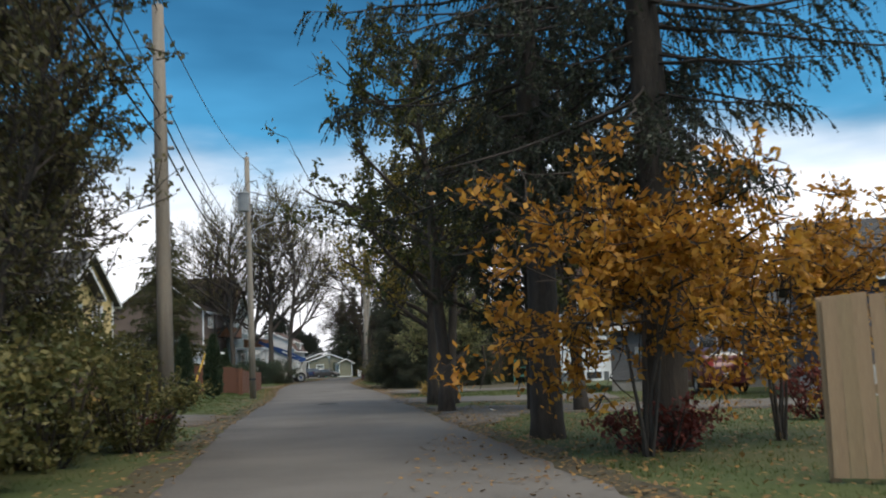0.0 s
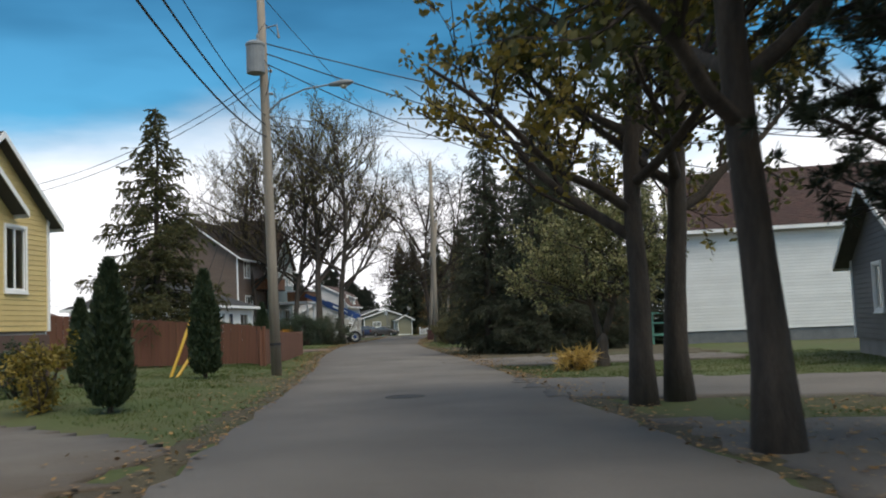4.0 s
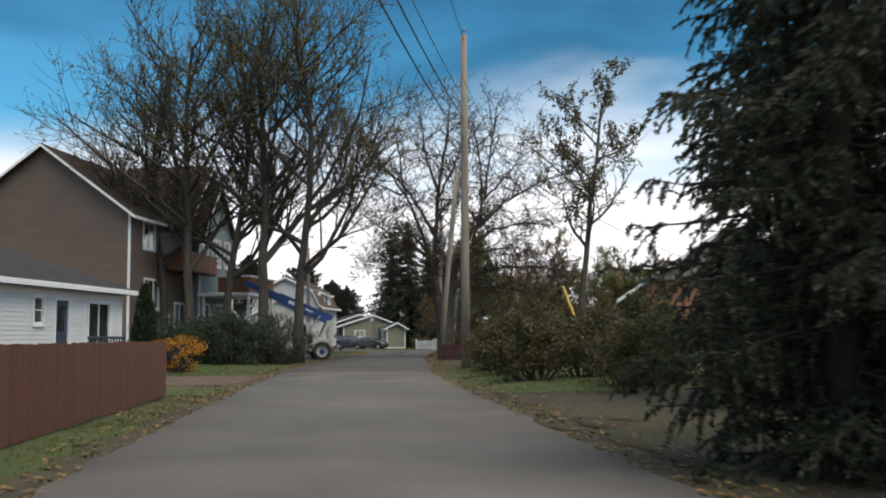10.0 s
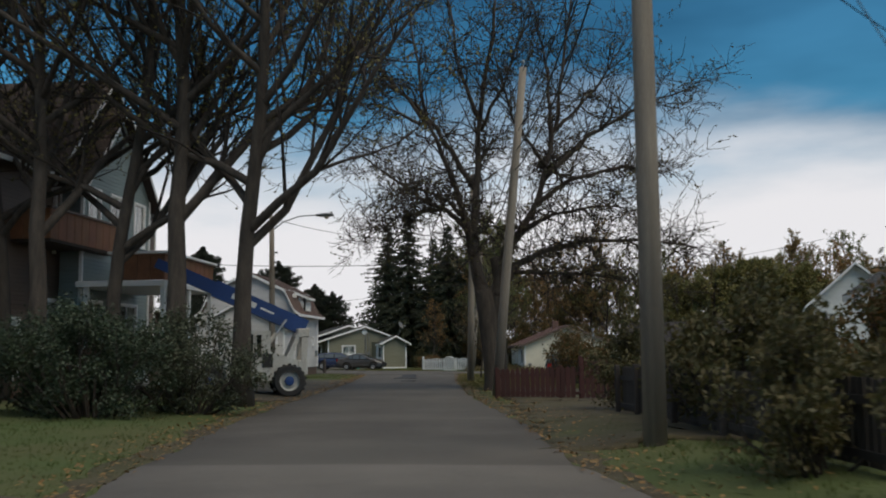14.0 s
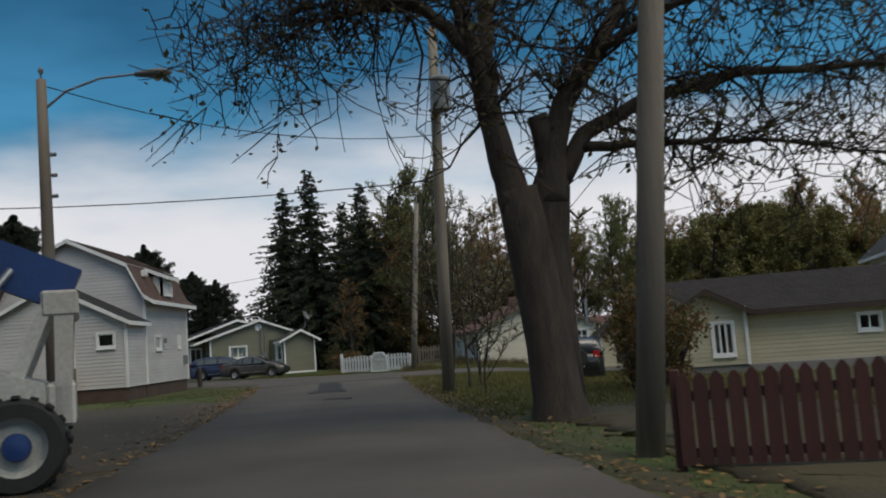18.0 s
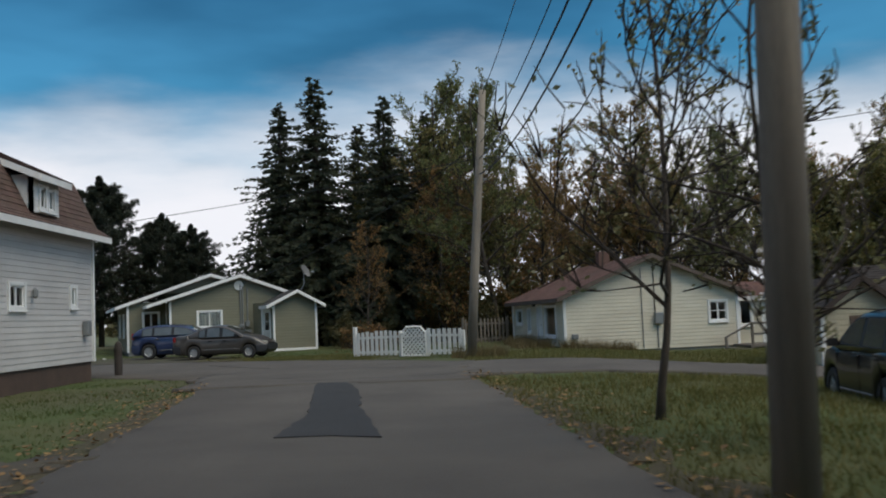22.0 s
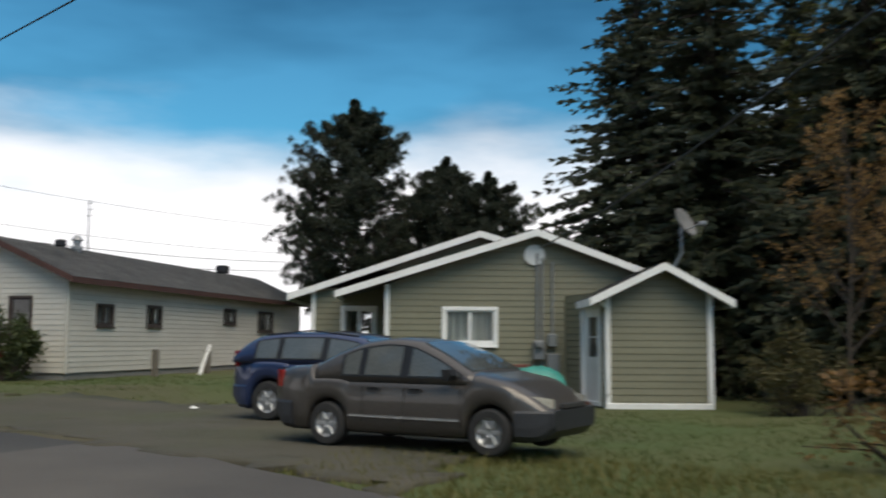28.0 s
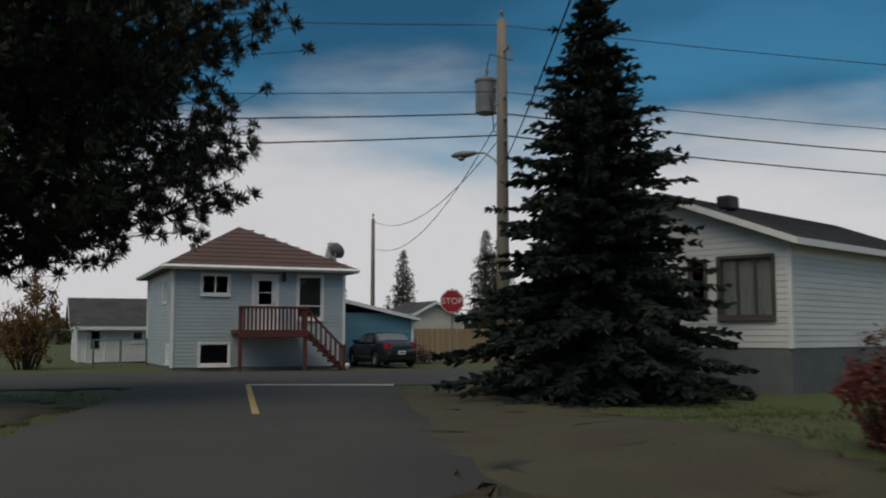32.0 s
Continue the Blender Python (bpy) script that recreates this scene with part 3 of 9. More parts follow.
            part("handle", Mesh().tube([m @ Vector((u0 + w - 0.12, 0.02, z0 + 1.0)), m @ Vector((u0 + w - 0.12, -0.05, z0 + 1.0))], [0.025, 0.03], 8), METAL, d)
            return
        n = opt.get("split", 1)
        hor = opt.get("hor", 0)
        for k in range(n):
            a, b = u0 + 0.02 + (w - 0.04) * k / n, u0 + 0.02 + (w - 0.04) * (k + 1) / n
            part("pane", Mesh().box((a + 0.03, 0.02, z0 + 0.04), (b - 0.03, 0.026, z0 + h - 0.04), m), GLASS, win)
            sash = Mesh()
            for lo, hi in (((a, 0.0, z0 + 0.02), (a + 0.035, 0.045, z0 + h - 0.02)), ((b - 0.035, 0.0, z0 + 0.02), (b, 0.045, z0 + h - 0.02)), ((a + 0.035, 0.0, z0 + 0.02), (b - 0.035, 0.045, z0 + 0.055)), ((a + 0.035, 0.0, z0 + h - 0.055), (b - 0.035, 0.045, z0 + h - 0.02))):
                sash.box(lo, hi, m)
            if hor:
                sash.box((a + 0.035, 0.0, z0 + h * hor - 0.02), (b - 0.035, 0.045, z0 + h * hor + 0.02), m)
            part("sash", sash, opt.get("sash", fm), win)
        part("sill", Mesh().bevel_box((u0 - fw, -0.085, z0 - fw - 0.035), (u0 + w + fw, 0.0, z0 - fw + 0.005), 0.006, m), fm, win)
        if opt.get("curtain"):
            for side in (0, 1):
                cw = w * opt["curtain"]
                rings = []
                for k in range(13):
                    x = (u0 + 0.03 + cw * k / 12) if side == 0 else (u0 + w - 0.03 - cw * k / 12)
                    y = 0.09 + 0.02 * math.sin(k * 2.1)
                    rings.append([m @ Vector((x, y, z0 + 0.03)), m @ Vector((x, y, z0 + h - 0.03)), m @ Vector((x, y + 0.006, z0 + h - 0.03)), m @ Vector((x, y + 0.006, z0 + 0.03))])
                part("curtain", Mesh().ring(rings), CURTAIN, win)

    def slope(self, p00, p10, p01, mat, thick=0.1, course=0.15, name="roof", tabs=0.32, edge=TRIM):
        """One roof plane: p00 to p10 is the eave, p01 the ridge over p00. Overlapping courses of shingle tabs."""
        p00, p10, p01 = Vector(p00), Vector(p10), Vector(p01)
        e, s = p10 - p00, p01 - p00
        n = e.cross(s).normalized()
        if n.z < 0:
            n = -n
        L, S = e.length, s.length
        eu, su = e / L, s / S
        deck = Mesh()
        low = [p00, p10, p10 + s, p01]
        deck.ring([[tuple(p - n * thick) for p in low], [tuple(p) for p in low]])
        roof = part(name, deck, mat, self.ob, fix=True)
        sh = Mesh()
        rows = max(1, int(S / course))
        c = S / rows
        rng = random.Random(int(L * 100) + int(S * 10))
        for r in range(rows):
            x = -rng.uniform(0, tabs)
            while x < L - 0.005:
                a, b = max(0, x), min(L, x + tabs - 0.008)
                if b - a > 0.02:
                    o = p00 + su * (r * c - (0.02 if r == 0 else 0))
                    lift = n * (0.016 + rng.uniform(0, 0.004))
                    q = [o + eu * a + lift, o + eu * b + lift, o + eu * b + su * (c + 0.02) + n * 0.004, o + eu * a + su * (c + 0.02) + n * 0.004, o + eu * a, o + eu * b]
                    i = len(sh.v)
                    sh.v += [tuple(p) for p in q]
                    sh.f += [(i, i + 1, i + 2, i + 3), (i + 4, i + 5, i + 1, i)]
                x += tabs
        tagged(part("shingles", sh, mat, roof), kind="stuff")
        if edge:
            t2 = thick + 0.06
            part("fascia", Mesh().ring([[tuple(q) for q in (p + n * 0.0, p - su * 0.025, p - su * 0.025 - Vector((0, 0, t2)), p - Vector((0, 0, t2)))] for p in (p00, p10)]), edge, roof, fix=True)
            for p, sg in ((p00, -1), (p10, 1)):
                pts = [p, p + eu * sg * 0.03, p + eu * sg * 0.03 - Vector((0, 0, t2)), p - Vector((0, 0, t2))]
                part("rake_board", Mesh().ring([[tuple(q) for q in pts], [tuple(q + s) for q in pts]]), edge, roof, fix=True)
        return roof

    def gable_roof(self, u0, u1, v0, v1, ze, zr, mat, axis="v", over=0.4, edge=TRIM, ridge=None, thick=0.1):
        """Two slopes; axis: the direction in which the ridge runs."""
        if axis == "v":
            mid = ridge if ridge is not None else (u0 + u1) / 2
            for a, sg in ((u0, -1), (u1, 1)):
                k = (zr - ze) / abs(mid - a)
                ea, ez = a + sg * over, ze - k * over
                if sg < 0:
                    self.slope((ea, v1 + over, ez), (ea, v0 - over, ez), (mid, v1 + over, zr), mat, thick, edge=edge)
                else:
                    self.slope((ea, v0 - over, ez), (ea, v1 + over, ez), (mid, v0 - over, zr), mat, thick, edge=edge)
        else:
            mid = ridge if ridge is not None else (v0 + v1) / 2
            for a, sg in ((v0, -1), (v1, 1)):
                k = (zr - ze) / abs(mid - a)
                ea, ez = a + sg * over, ze - k * over
                if sg < 0:
                    self.slope((u0 - over, ea, ez), (u1 + over, ea, ez), (u0 - over, mid, zr), mat, thick, edge=edge)
                else:
                    self.slope((u1 + over, ea, ez), (u0 - over, ea, ez), (u1 + over, mid, zr), mat, thick, edge=edge)

    def foundation(self, u0, u1, v0, v1, z0, z1, mat=CONCRETE, inset=0.04):
        part("foundation", Mesh().bevel_box((u0 + inset, v0 + inset, z0), (u1 - inset, v1 - inset, z1), 0.01), mat, self.ob)

    def block(self, W, D, z0, z1, mat, front=(), right=(), back=(), left=(), gables="front", zr=None, boards=(1, 1, 0, 1), course=0.14, u0=0.0, v0=0.0, corner=TRIM):
        g = (W / 2, zr)
        gs = (D / 2, zr)
        fb, sb = gables == "front", gables == "side"
        self.wall((u0, v0), (u0 + W, v0), z0, z1, mat, front, g if fb else None, bool(boards[0]), course, corner=corner)
        self.wall((u0 + W, v0), (u0 + W, v0 + D), z0, z1, mat, right, gs if sb else None, bool(boards[1]), course, corner=None)
        self.wall((u0 + W, v0 + D), (u0, v0 + D), z0, z1, mat, back, g if fb else None, bool(boards[2]), course, corner=corner)
        self.wall((u0, v0 + D), (u0, v0), z0, z1, mat, left, gs if sb else None, bool(boards[3]), course, corner=None)
        # added floor, its colour carrying the gloom seen through the windows
        part("inner_floor", Mesh().box((u0 + 0.15, v0 + 0.15, z0 + 0.02), (u0 + W - 0.15, v0 + D - 0.15, z0 + 0.08)), ROOMSHADE, self.ob)


def win(u, z, w, h, **k):
    return ("window", u, z, w, h, k)


def door(u, z, w=0.9, h=2.03, **k):
    return ("door", u, z, w, h, k)


DARKF = surf("dark_window_frame", (0.06, 0.045, 0.04), rough=0.6)


def green_bungalow():
    h = House("green_bungalow", "sage green vinyl-sided bungalow with white trim", (-28.5, 172.0, gz(-27, 173)), 22)
    b = 0.2
    W = 7.0
    h.foundation(0, W, 0, 10, -0.4, b)
    h.foundation(-1.5, 0, 1.6, 10, -0.4, b)
    h.wall((0.4, 0), (W, 0), b, 2.66, SID_GREEN, [win(1.33, 1.33, 1.15, 0.76, split=2, curtain=0.6)], gable=(3.43, 3.87))
    h.wall((W, 0), (W, 10), b, 2.77, SID_GREEN, boards=False, corner=None)
    h.wall((W, 10), (0, 10), b, 2.77, SID_GREEN, boards=False, corner=None, gable=(3.25, 3.85))
    h.wall((0.4, 1.6), (0.4, 0), b, 2.6, SID_GREEN, corner=None)
    h.wall((-1.5, 1.6), (0.4, 1.6), b, 2.66, SID_GREEN, [win(0.75, 0.95, 0.75, 1.2, split=2)])
    h.wall((-1.5, 10), (-1.5, 1.6), b, 2.66, SID_GREEN, [win(2.0, 1.0, 0.9, 1.1, split=2), win(5.2, 1.0, 0.9, 1.1, split=2)], corner=None)
    h.slope((-0.75, 10.3, 2.5), (-0.75, -0.35, 2.5), (3.83, 10.3, 3.93), SHINGLE)
    h.slope((W + 0.35, -0.35, 2.64), (W + 0.35, 10.3, 2.64), (3.83, -0.35, 3.93), SHINGLE)
    h.slope((-2.1, 10.3, 2.5), (-2.1, 1.35, 2.5), (2.6, 10.3, 4.08), SHINGLE)
    h.slope((5.2, 1.35, 3.3), (5.2, 10.3, 3.3), (2.6, 1.35, 4.08), SHINGLE)
    h.wall((0.2, 1.7), (5.0, 1.7), 2.6, 2.62, SID_GREEN, shape=[(0, 3.1), (2.4, 4.05), (4.8, 3.3)], corner=None, boards=False)
    # entrance vestibule with its own gable
    h.wall((5.08, -2.2), (7.2, -2.2), 0.0, 2.42, SID_GREEN, gable=(1.12, 2.95))
    h.wall((7.2, -2.2), (7.2, 0), 0.0, 2.42, SID_GREEN, corner=None)
    h.wall((4.5, 0), (5.08, -2.2), 0.0, 2.42, SID_GREEN, [door(1.05, 0.1, 0.86, 2.0)], corner=None)
    h.gable_roof(5.08, 7.2, -2.2, -0.3, 2.46, 3.0, SHINGLE, over=0.4, ridge=6.2)
    part("base_trim", Mesh().bevel_box((5.03, -2.26, -0.15), (7.25, -2.18, 0.12), 0.01), TRIM, h.ob)
    # round louvred vent, meter boxes and conduits on the gable wall
    mv = Matrix.Translation((3.79, -0.02, 3.36)) @ pose(0, 0, 0, 90)
    vent = part("gable_vent", Mesh().lathe([(0.21, 0), (0.24, 0.02), (0.24, 0.05), (0.2, 0.055), (0.2, 0.03)], mv, 20), TRIM, h.ob, "round white louvred gable vent")
    for k in range(6):
        z = 3.22 + k * 0.055
        w = math.sqrt(max(0.001, 0.19**2 - (z - 3.36) ** 2))
        part("louvre", Mesh().box((3.79 - w, -0.07, z - 0.015), (3.79 + w, -0.045, z + 0.012)), TRIM, vent)
    for u, z, w, hh in ((3.75, 0.95, 0.26, 0.45), (4.08, 1.25, 0.2, 0.3), (4.06, 0.7, 0.28, 0.4)):
        part("meter_box", Mesh().bevel_box((u, -0.2, z), (u + w, -0.03, z + hh), 0.02), GREYCAN, h.ob, "grey electric meter box")
    mm = Matrix.Translation((3.88, -0.2, 1.3)) @ pose(0, 0, 0, 90)
    part("meter_glass", Mesh().lathe([(0.09, 0), (0.09, 0.08), (0.06, 0.12)], mm, 14), GREYCAN, h.ob)
    for u, z0, z1 in ((3.85, 1.4, 3.4), (3.96, 0.5, 3.3), (4.2, 1.5, 3.2)):
        part("conduit", Mesh().tube([(u, -0.06, z0), (u, -0.06, z1)], [0.03, 0.03], 8), GREYCAN, h.ob)
    part("red_skirting", Mesh().bevel_box((2.1, -0.06, 0.3), (3.7, -0.02, 0.85), 0.01), surf("red_board", (0.17, 0.06, 0.045), (0.12, 0.05, 0.04)), h.ob, "reddish board panel below the window")
    part("downspout", Mesh().tube([(4.85, -2.4, 2.25), (5.05, -2.28, 2.05), (5.05, -2.28, 0.3)], [0.04] * 3, 8), TRIM, h.ob)
    step = thing("entrance_step", "red-painted wooden doorstep beside the vestibule", "step", h.ob.matrix_basis @ Matrix.Translation((3.78, -1.75, 0)))
    for k in range(5):
        part("plank", Mesh().bevel_box((0.0, k * 0.2, 0.06), (1.0, k * 0.2 + 0.18, 0.11), 0.008), surf("red_board", (0.17, 0.06, 0.045)), step)
    for x in (0.05, 0.85):
        part("bearer", Mesh().box((x, 0, -0.1), (x + 0.1, 0.98, 0.06)), surf("red_board", (0.17, 0.06, 0.045)), step)


def gambrel_house():
    h = House("gambrel_house", "greyish white clapboard house with brown gambrel roof", (-30.35, 144.85, 0.0), 0)
    b = 0.5
    W, D = 6.0, 6.45
    BRICKY = surf("brown_foundation", (0.10, 0.065, 0.05), (0.075, 0.05, 0.04), 0.9, scale=2)
    h.foundation(0, W, 0, D, -0.3, b, BRICKY)
    gam = [(0, 4.0), (0.6, 5.42), (3.0, 6.55), (5.4, 5.42), (6.0, 4.0)]
    h.wall((0, 0), (W, 0), b, 4.0, SID_GREYW, shape=gam)
    h.wall((W, 0), (W, D), b, 4.0, SID_GREYW, [win(1.3, 1.93, 0.78, 0.52, split=2), win(4.85, 2.0, 0.36, 0.48)], corner=None)
    h.wall((W, D), (0, D), b, 4.0, SID_GREYW, shape=gam, boards=False)
    h.wall((0, D), (0, 0), b, 4.0, SID_GREYW, boards=False, corner=None)
    for (ua, za), (ub, zb) in (((6.45, 3.92), (6.0, 4.22)), ((6.05, 4.18), (5.4, 5.5)), ((5.4, 5.5), (3.0, 6.65))):
        h.slope((ua, -0.3, za), (ua, D + 0.3, za), (ub, -0.3, zb), BROWNSH)
        h.slope((W - ua, D + 0.3, za), (W - ua, -0.3, za), (W - ub, D + 0.3, zb), BROWNSH)
    # shed dormer facing the street
    h.wall((6.15, 2.35), (6.15, 3.8), 4.2, 5.1, SID_WHITE, [win(0.3, 4.32, 0.34, 0.52), win(0.8, 4.32, 0.34, 0.52)], corner=None)
    h.wall((5.3, 2.35), (6.15, 2.35), 4.2, 5.1, SID_WHITE, corner=None, boards=False)
    h.wall((6.15, 3.8), (5.3, 3.8), 4.2, 5.1, SID_WHITE, corner=None, boards=False)
    h.slope((6.4, 2.15, 5.08), (6.4, 4.0, 5.08), (4.6, 2.15, 5.85), BROWNSH)
    part("roof_vent", Mesh().bevel_box((5.6, 1.0, 5.0), (5.85, 1.25, 5.28), 0.03), WHITEP, h.ob)
    # front single-storey addition
    h.foundation(0.3, W, -2.5, 0, -0.3, b, BRICKY)
    h.wall((0.3, -2.5), (W, -2.5), b, 3.1, SID_GREYW, [door(2.95, b + 0.02, 0.72, 2.05, leaf=WHITEP), win(4.62, 2.08, 0.62, 0.5, frame=TRIM)], gable=(2.85, 4.55))
    h.wall((W, -2.5), (W, 0), b, 3.1, SID_GREYW, corner=None)
    h.wall((0.3, 0), (0.3, -2.5), b, 3.1, SID_GREYW, corner=None, boards=False)
    h.gable_roof(0.3, W, -2.5, -0.27, 3.15, 4.62, BLACKSH, over=0.25)
    part("meter_box", Mesh().bevel_box((6.03, 5.6, 1.2), (6.2, 5.85, 1.6), 0.02), GREYCAN, h.ob)
    part("wall_lamp", Mesh().lathe([(0.02, 2.15), (0.07, 2.2), (0.07, 2.34), (0.03, 2.4)], Matrix.Translation((6.12, 2.45, 0)), 8), GREYCAN, h.ob)
    st = thing("front_step", "dark wooden front step with a side board", "step", h.ob.matrix_basis @ Matrix.Translation((2.6, -3.6, 0)))
    part("platform", Mesh().bevel_box((0.0, 0.0, -0.1), (1.4, 1.05, 0.42), 0.01), SID_BROWN, st)
    part("side_board", Mesh().bevel_box((1.42, -0.1, -0.1), (1.5, 1.0, 1.35), 0.02), SID_BROWN, st)


def cream_house():
    h = House("cream_house", "weathered cream clapboard bungalow with faded red roof", (-9.97, 161.64, -0.62), 7.5)
    b = 0.35
    h.foundation(0, 7.0, 0, 9.6, -0.4, b)
    h.block(7.0, 9.6, b, 2.6, SID_CREAM, front=[win(5.85, 1.35, 0.7, 0.75, split=2, hor=0.5)],
            left=[win(0.8, 1.45, 1.2, 0.62), win(3.2, 1.08, 0.55, 1.02, hor=0.5), door(5.1, 0.4, 0.85, 1.8, glass=0), win(6.5, 0.97, 1.8, 1.19, frame=TRIM)], zr=4.05)
    h.gable_roof(0, 7.0, 0, 9.6, 2.6, 4.05, REDSH, over=0.35, edge=surf("weathered_fascia", (0.12, 0.09, 0.075)))
    part("wall_lamp", Mesh().bevel_box((-0.16, 4.75, 2.2), (-0.02, 4.9, 2.36), 0.03), DARKMETAL, h.ob, "small black wall lamp")
    part("meter_box", Mesh().bevel_box((3.55, -0.22, 1.3), (3.9, -0.03, 1.75), 0.03), GREYCAN, h.ob, "grey electric meter box")
    part("vent_hood", Mesh().bevel_box((0.25, -0.15, 0.85), (0.5, -0.02, 1.05), 0.02), GREYCAN, h.ob)
    for u, z0, z1, r, mt in ((3.1, 0.4, 3.5, 0.018, GREYCAN), (3.62, 1.7, 3.8, 0.02, DARKMETAL), (3.7, 0.4, 1.3, 0.025, GREYCAN)):
        part("conduit", Mesh().tube([(u, -0.05, z0), (u, -0.05, z1)], [r, r], 8), mt, h.ob)
    part("chimney", Mesh().bevel_box((3.0, 5.0, 3.5), (3.5, 5.5, 4.5), 0.02), REDSH, h.ob)
    # rear addition seen past the corner
    h.block(4.2, 5.0, b, 2.3, SID_CREAM, front=[win(0.6, 1.1, 0.5, 1.2), door(1.6, 0.4, 0.8, 1.9)], zr=2.9, u0=7.05, v0=1.2, gables="side", boards=(1, 0, 0, 0))
    h.gable_roof(7.15, 11.25, 1.2, 6.2, 2.3, 2.9, REDSH, axis="u", over=0.25)
    # wooden steps with a rail at the corner
    st = thing("porch_steps", "grey weathered wooden steps with railings", "steps", h.ob.matrix_basis @ Matrix.Translation((5.7, -1.9, 0)))
    GW = surf("grey_wood", (0.17, 0.15, 0.13), (0.12, 0.105, 0.09), 0.9, scale=3, fine=30, stretch=(5, 1, 5))
    part("platform", Mesh().bevel_box((1.0, 0.2, 0.3), (3.6, 1.8, 0.4), 0.01), GW, st)
    for x, z in ((1.05, 1.25), (2.2, 1.25), (3.5, 1.25), (0.0, 0.75)):
        part("post", Mesh().bevel_box((x, 0.2, -0.2), (x + 0.09, 0.29, z), 0.008), GW, st)
    for z in (0.8, 1.2):
        part("rail", Mesh().bevel_box((1.05, 0.18, z - 0.04), (3.6, 0.31, z + 0.04), 0.008), GW, st)
    part("stair_rail", Mesh().tube([(0.0, 0.25, 0.7), (1.05, 0.25, 1.2)], [0.04, 0.04], 6), GW, st)
    for k in range(2):
        part("step", Mesh().bevel_box((0.4 + k * 0.3, 0.2, 0.0), (0.7 + k * 0.3, 1.8, 0.12 + k * 0.14), 0.01), GW, st)


def beige_long_house():
    h = House("long_beige_bungalow", "long pale beige clapboard bungalow with dark roof", (-41.62, 171.3, 0.22), 9.5)
    b = 0.2
    h.foundation(0, 4.3, 0, 17, -0.4, b)
    W = 4.3
    fr = dict(frame=DARKF, sash=DARKF, fw=0.05)
    h.block(W, 17, b, 2.9, SID_LB, front=[win(0.8, 0.9, 0.95, 1.25, split=1, **fr), win(2.6, 1.2, 0.62, 1.0, split=1, **fr)],
            right=[win(1.38, 1.5, 0.78, 0.55, split=2, curtain=0.4, **fr), win(4.1, 1.53, 0.82, 0.58, split=2, curtain=0.35, **fr), win(9.5, 1.72, 0.95, 0.48, split=2, curtain=0.4, **fr), win(12.6, 1.48, 1.4, 0.72, split=2, curtain=0.3, **fr)], zr=3.8, corner=SID_LB)
    h.gable_roof(0, W, 0, 17, 2.9, 3.85, SHINGLE, over=0.38, edge=surf("maroon_fascia", (0.075, 0.035, 0.03)))
    ch = part("metal_chimney", Mesh().lathe([(0.16, 4.2), (0.16, 5.0), (0.24, 5.02), (0.24, 5.12), (0.16, 5.14), (0.16, 5.3), (0.26, 5.34), (0.1, 5.5)], Matrix.Translation((2.4, 3.2, -0.72)) @ Matrix.Diagonal((0.72, 0.72, 0.9, 1.0)), 14), METAL, h.ob)
    part("antenna_mast", Mesh().tube([(1.6, 5.0, 3.6), (1.6, 5.0, 5.6)], [0.03, 0.02], 6), METAL, h.ob)
    for k in range(3):
        part("antenna_rod", Mesh().tube([(1.5, 5.0, 5.5 - k * 0.2), (1.75, 5.0, 5.5 - k * 0.2)], [0.012, 0.012], 5), METAL, h.ob)
    part("roof_vent", Mesh().bevel_box((2.85, 1.4, 3.72), (3.1, 1.65, 3.92), 0.03), DARKMETAL, h.ob)
    part("roof_vent", Mesh().bevel_box((3.2, 11.0, 3.65), (3.6, 11.4, 3.95), 0.04), DARKMETAL, h.ob)


def white_bungalow_corner():
    h = House("white_corner_bungalow", "white clapboard bungalow on a grey foundation", (-59.6, 173.8, 0.0), 26)
    GREYF = surf("grey_foundation", (0.15, 0.16, 0.165), (0.12, 0.13, 0.135))
    h.foundation(0, 6.6, 0, 10, -0.3, 1.0, GREYF, 0.0)
    fr = dict(frame=surf("brown_frame", (0.10, 0.085, 0.07)), fw=0.06)
    h.block(6.6, 10, 1.0, 3.65, SID_WHITE, front=[win(4.82, 1.72, 1.38, 1.42, split=3, curtain=0.5, **fr), win(4.02, 1.95, 0.42, 1.15, **fr), door(2.85, 1.05, 0.8, 2.0, leaf=SID_CREAM)], zr=4.9)
    h.gable_roof(0, 6.6, 0, 10, 3.65, 4.9, SHINGLE, over=0.35)
    for k in range(4):
        part("stair", Mesh().bevel_box((2.7, -0.3 - k * 0.28, 0.0), (4.0, -0.02 - k * 0.28, 0.98 - k * 0.24), 0.01), GREYF, h.ob)
    part("roof_vent", Mesh().bevel_box((4.2, 1.0, 4.5), (4.6, 1.5, 4.85), 0.05), DARKMETAL, h.ob)


